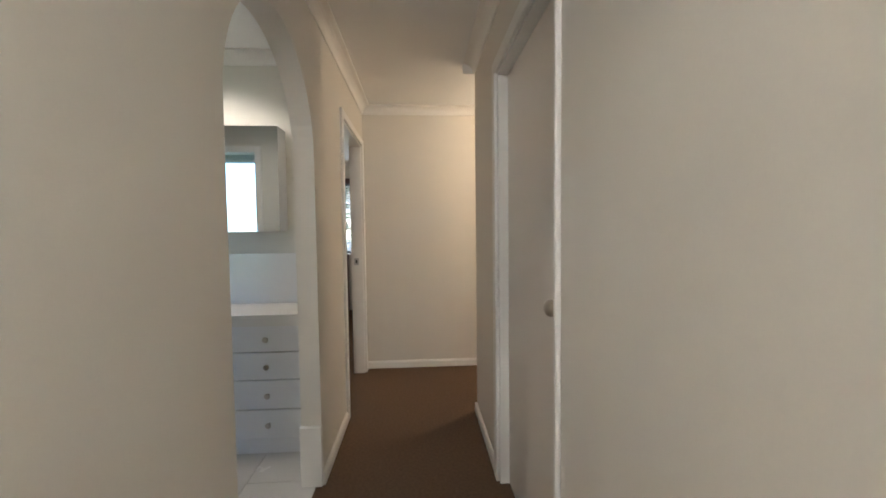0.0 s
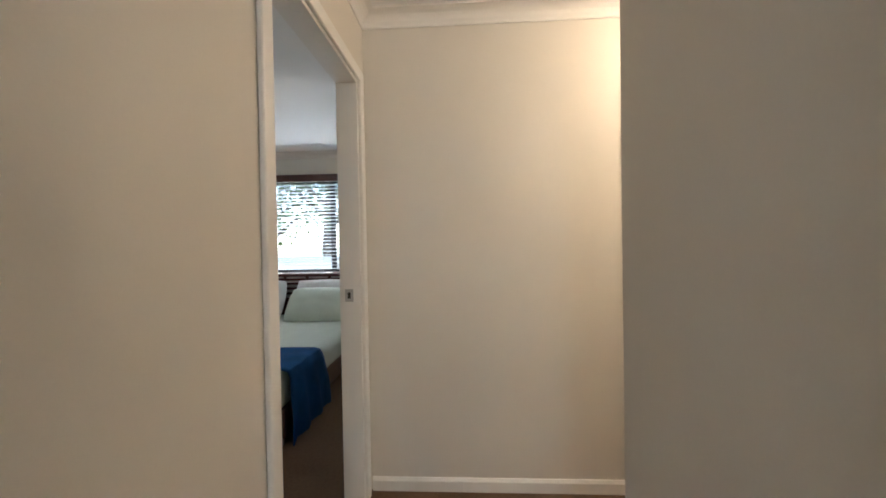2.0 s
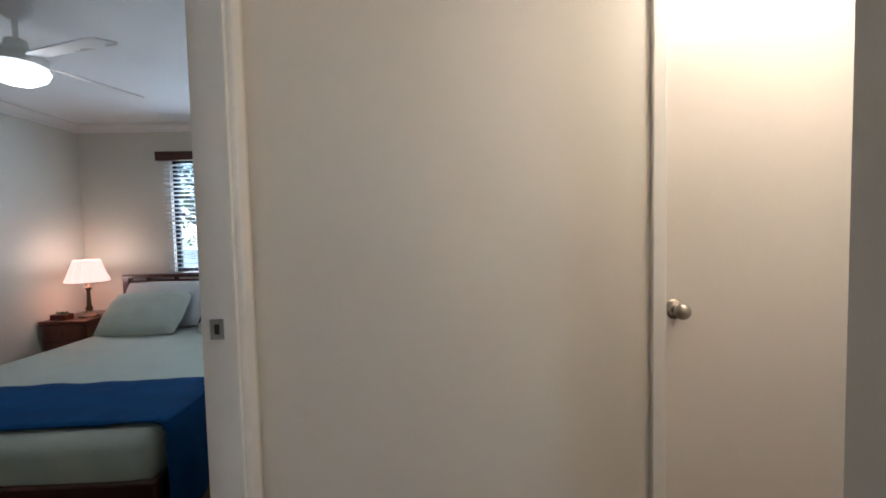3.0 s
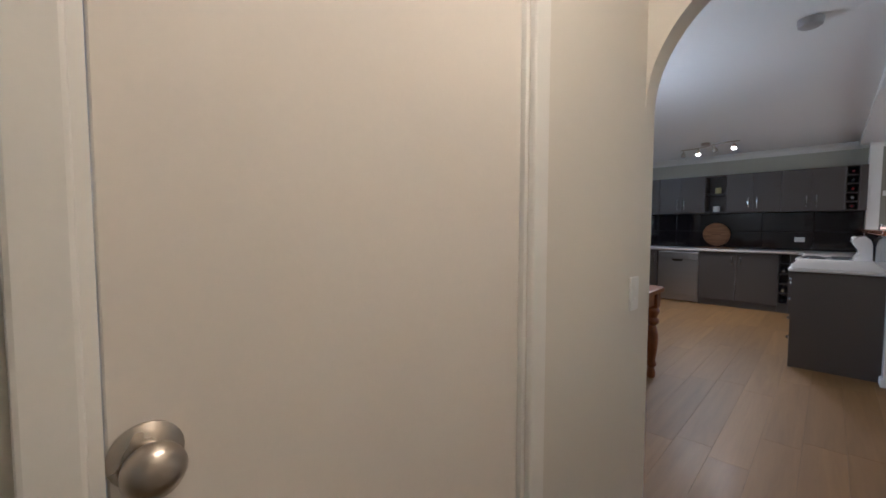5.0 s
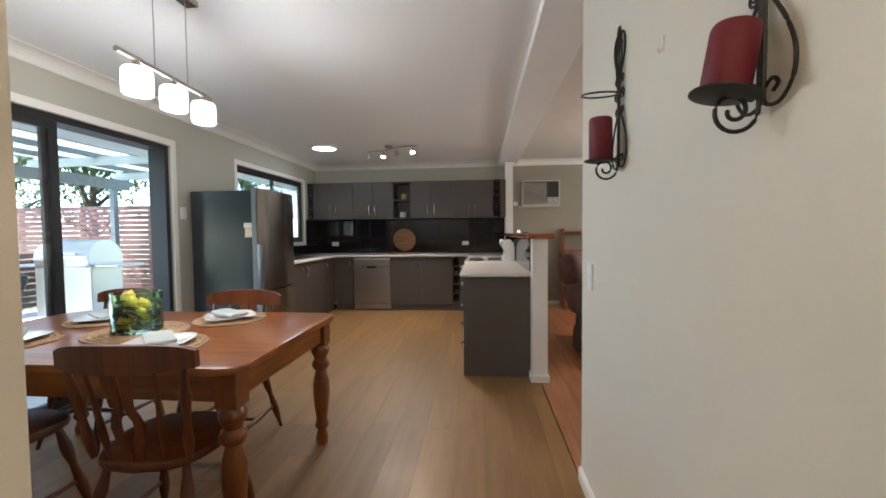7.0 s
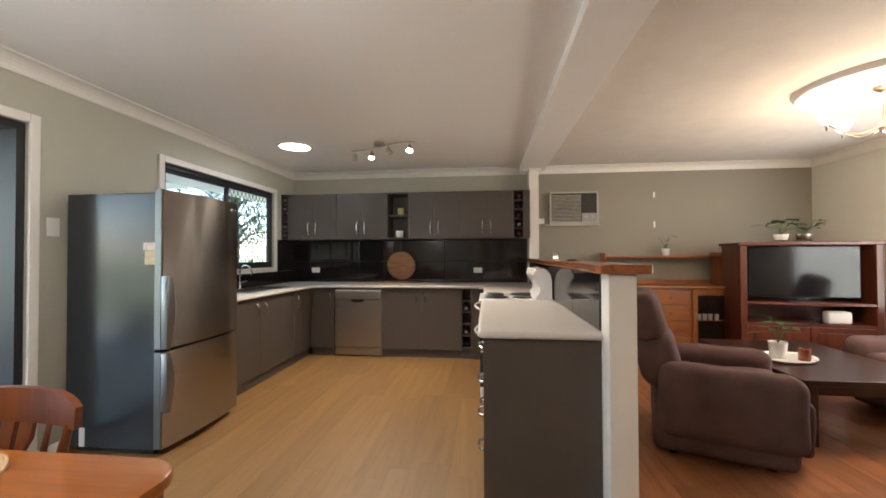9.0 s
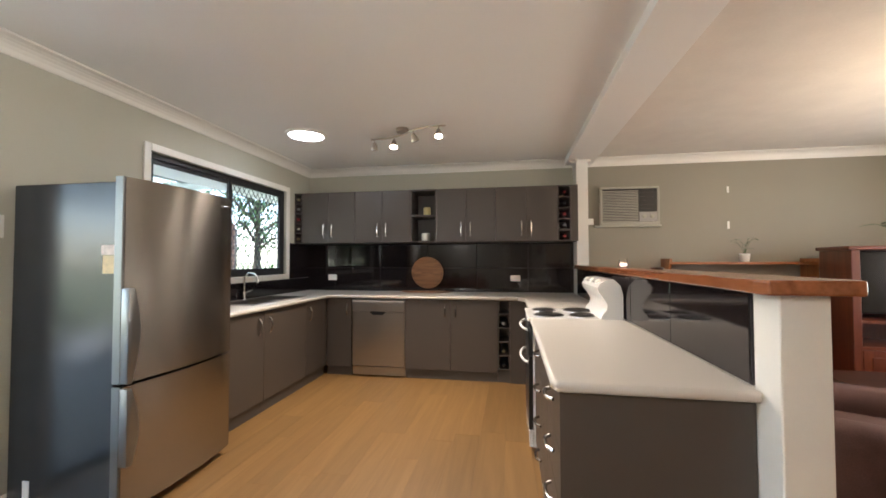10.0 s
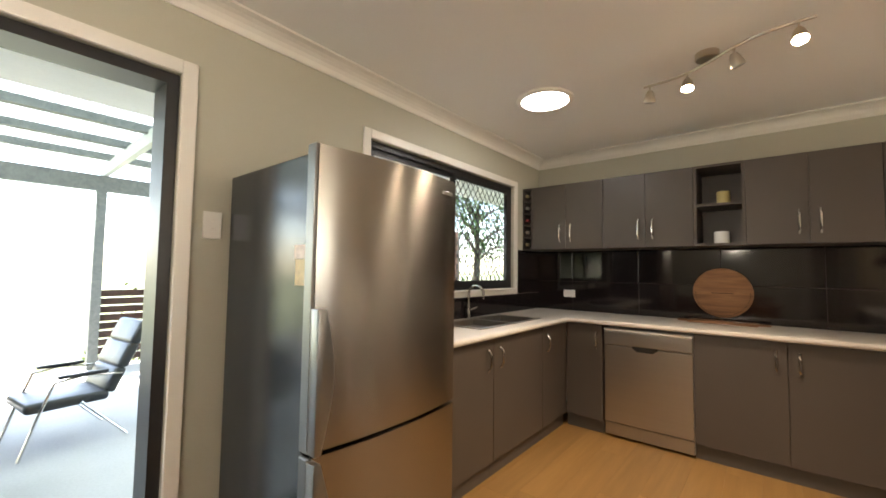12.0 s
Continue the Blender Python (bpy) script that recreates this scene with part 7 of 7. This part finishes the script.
part("hood_handle", tube([(-5.2, 8.28, 0.98), (-4.6, 8.28, 0.98)], 0.014, 10), CHROME, bq, smooth=True)
for x in (-5.25, -4.55):
    for y in (8.42, 8.78):
        part("castor", lathe([(0.04, -0.015), (0.045, 0), (0.04, 0.015)], (x, y, -0.005), 16, m=Matrix.Rotation(math.pi / 2, 4, "Y")), BLACK, bq)

bq.location = (-5.6, 8.0, -0.05)
VINYL = mat("black_vinyl_padding", (0.02, 0.022, 0.024), 0.35, vary=0.1, fine=200, bump=0.2)


def patio_chair():
    """A padded reclining patio chair that faces +x at the origin."""
    c = thing("patio_chair", (0, 0, 0), "black padded patio chair with chrome tube legs", "chair", "patio chairs")
    part("seat_pad", soft_box(-0.25, -0.26, 0.36, 0.28, 0.26, 0.45, 0.035, 4, 0.006, 2), VINYL, c, smooth=True)
    for k in range(3):
        b = soft_box(-0.045, -0.25, 0, 0.045, 0.25, 0.24, 0.035, 4, 0.005, 2, k)
        b.transform(Matrix.Translation((-0.25 - 0.085 * k, 0, 0.42 + 0.215 * k)) @ Matrix.Rotation(radians(-22), 4, "Y"))
        part("back_pad", b, VINYL, c, smooth=True)
    for s in (-1, 1):
        y = s * 0.28
        part("leg_frame", tube([(0.30, y, 0.0), (0.20, y, 0.36), (0.12, y, 0.60), (-0.05, y, 0.63), (-0.32, y, 0.60)], 0.012, 8), CHROME, c, smooth=True)
        part("rear_leg", tube([(-0.05, y, 0.40), (-0.38, y, 0.0)], 0.012, 8), CHROME, c, smooth=True)
        part("arm_pad", box(-0.22, y - 0.025, 0.632, 0.10, y + 0.025, 0.66, 0.008, 2), BLACK, c)
    return c


pch = patio_chair()
LOW = Matrix.Diagonal((0.88, 0.88, 0.8, 1))
pch.matrix_basis = pose(-4.73, 6.03, -0.05, 0, 0, -82) @ LOW
copy_thing(pch, pose(-3.95, 4.35, -0.05, 0, 0, 80) @ LOW)
copy_thing(pch, pose(-3.88, 5.42, -0.05, 0, 0, 172) @ LOW)
copy_thing(pch, pose(-5.7, 3.9, -0.05, 0, 0, 60) @ LOW)
ot = thing("outdoor_table", (-4.95, 5.1, -0.05), "patio table with a pale cloth and dark legs", "table")
part("tabletop", box(-5.5, 4.75, 0.50, -4.35, 5.62, 0.53, 0.006, 2), mat("pale_table_cloth", (0.62, 0.6, 0.58), 0.8), ot)
for x in (-5.42, -4.45):
    for y in (4.82, 5.5):
        part("leg", box(x, y, -0.05, x + 0.05, y + 0.05, 0.50), DARKW, ot)

for x0, y0, x1, y1 in ((-5.51, 4.74, -4.34, 4.748), (-5.51, 5.622, -4.34, 5.63), (-4.348, 4.75, -4.34, 5.62)):
    part("cloth_drop", box(x0, y0, 0.26, x1, y1, 0.528), bpy.data.materials["pale_table_cloth"], ot)

BARK = mat("rough_bark", (0.09, 0.07, 0.05), 0.95, vary=0.4, scale=14, bump=0.9)
LEAVES = [mat("tree_leaf", (0.045, 0.095, 0.022), 0.6, vary=0.5, scale=4), mat("tree_leaf_light", (0.085, 0.13, 0.03), 0.6, vary=0.5, scale=4)]


def tree(x, y, height, spread, seed, count=4200, low=0.3, label="leafy green garden tree"):
    r = random.Random(seed)
    t = thing("tree", (x, y, -0.3), label, "tree", "garden trees")
    wood_, crown, tips = bmesh.new(), bmesh.new(), []
    tube([(x, y, -0.3), (x + 0.1, y, height * 0.3), (x + 0.05, y + 0.1, height * 0.75)], 0.14, 8, wood_, taper=[1, 0.75, 0.3])
    for k in range(11):
        a, z = 2.4 * k + r.uniform(-0.4, 0.4), height * r.uniform(low, 0.7)
        e = Vector((x + spread * r.uniform(0.5, 0.95) * math.cos(a), y + spread * r.uniform(0.5, 0.95) * math.sin(a), z + height * r.uniform(0.1, 0.3)))
        mid = Vector((x, y, z)).lerp(e, 0.5) + Vector((0, 0, 0.15))
        tube([(x + 0.05, y, z), tuple(mid), tuple(e)], 0.05, 6, wood_, taper=[1, 0.7, 0.25])
        tips += [e, mid, e.lerp(mid, 0.5)]
    for k in range(count):
        c = r.choice(tips) + Vector((r.gauss(0, 0.42), r.gauss(0, 0.42), r.gauss(0, 0.36)))
        leaf_patch(crown, c, (r.uniform(-1, 1), r.uniform(-1, 1), r.uniform(-0.6, 0.5)), r.uniform(0.08, 0.17), r.uniform(0.02, 0.04))
    part("trunk", wood_, BARK, t, smooth=True)
    part("crown", crown, LEAVES[seed % 2], t)


tree(-13.0, 12.5, 4.6, 2.2, 2)
tree(-9.5, 11.8, 4.0, 1.7, 3)
tree(-7.6, 15.5, 4.4, 1.9, 4)
tree(-6.6, -0.6, 4.0, 1.7, 5)
tree(-6.3, -2.4, 4.2, 1.8, 6)
tree(-7.4, -4.2, 4.2, 1.8, 7)
wf = thing("garden_fence", (-5.0, -2.0, -0.3), "pale garden wall outside the bedroom window", "fence", kind="structure")
part("panel", box(-5.1, -6.0, -0.3, -5.0, 1.2, 1.0), mat("pale_render", (0.6, 0.58, 0.55), 0.8, vary=0.08), wf)
part("coping", box(-5.14, -6.0, 1.0, -4.96, 1.2, 1.06), mat("pale_coping", (0.5, 0.49, 0.47), 0.8), wf)
hd = thing("hedge", (-8.8, 6.0, -0.3), "low leafy green shrubs along the patio edge", "hedge", kind="stuff")
bm, r = bmesh.new(), random.Random(21)
for k in range(2600):
    leaf_patch(bm, (-8.3 + r.gauss(0, 0.3), r.uniform(6.7, 12), -0.25 + abs(r.gauss(0.1, 0.45))), (r.uniform(-1, 1), r.uniform(-1, 1), r.uniform(0, 1)), r.uniform(0.07, 0.14), r.uniform(0.016, 0.03))
part("leaves", bm, LEAVES[1], hd)

# ---- floor pieces ----
fk, fl, fb = bpy.data.objects["floor_kitchen"], bpy.data.objects["floor_living"], bpy.data.objects["floor_bathroom_bed"]


def shared_mesh(name, w, l, t, material, bev=0.0015):
    bm = box(-w / 2, -l / 2, -t, w / 2, l / 2, 0.0, bev)
    me = bpy.data.meshes.new(name)
    bm.to_mesh(me)
    bm.free()
    me.materials.append(material)
    return me


def lay(parent, x0, x1, y0, y1, w, l, material, seed, z=0.0):
    """Planks end to end along y, with staggered joints; cut ones at the edges."""
    meshes, r, i = {}, random.Random(seed), 0
    x = x0
    while x < x1 - 0.01:
        ww = min(w, x1 - x)
        y = y0 - r.uniform(0.05, 0.95) * l
        while y < y1 - 0.005:
            a, b = max(y, y0), min(y + l, y1)
            if b - a > 0.02:
                key = (round(ww, 3), round(b - a, 3))
                if key not in meshes:
                    meshes[key] = shared_mesh("plank", ww - 0.0006, b - a - 0.0006, 0.008, material, 0.0007)
                ob = new("plank", meshes[key])
                ob.location, ob.parent = (x + ww / 2, (a + b) / 2, z), parent
            y += l
        x += ww


lay(fk, -2.465, 0.8795, 2.866, 9.3, 0.18, 1.22, PLANK, 4)
lay(fl, 0.8855, 4.29, 3.0, 9.345, 0.19, 1.3, LAMIN, 6)
FTILE = mat("white_floor_tile", (0.68, 0.66, 0.62), 0.25, vary=0.03, random_piece=0.03)
tm_ = shared_mesh("tile", 0.296, 0.296, 0.01, FTILE)
for i in range(11):
    for j in range(10):
        x, y = 1.06 + 0.15 + 0.3 * i, -0.25 - 0.3 * j
        if x < 4.55:
            ob = new("tile", tm_)
            ob.location, ob.parent = (x, y, -0.003), fb
structure("trim_arch_sill", box(1.707, -0.102, -0.012, 2.603, -0.032, 0.003), FTILE, "tiled threshold under the arch", "threshold")
structure("trim_floor_joint", box(0.0, 2.855, -0.004, 0.885, 2.885, 0.004, 0.002), SATIN, "metal strip between carpet and planks", "threshold")
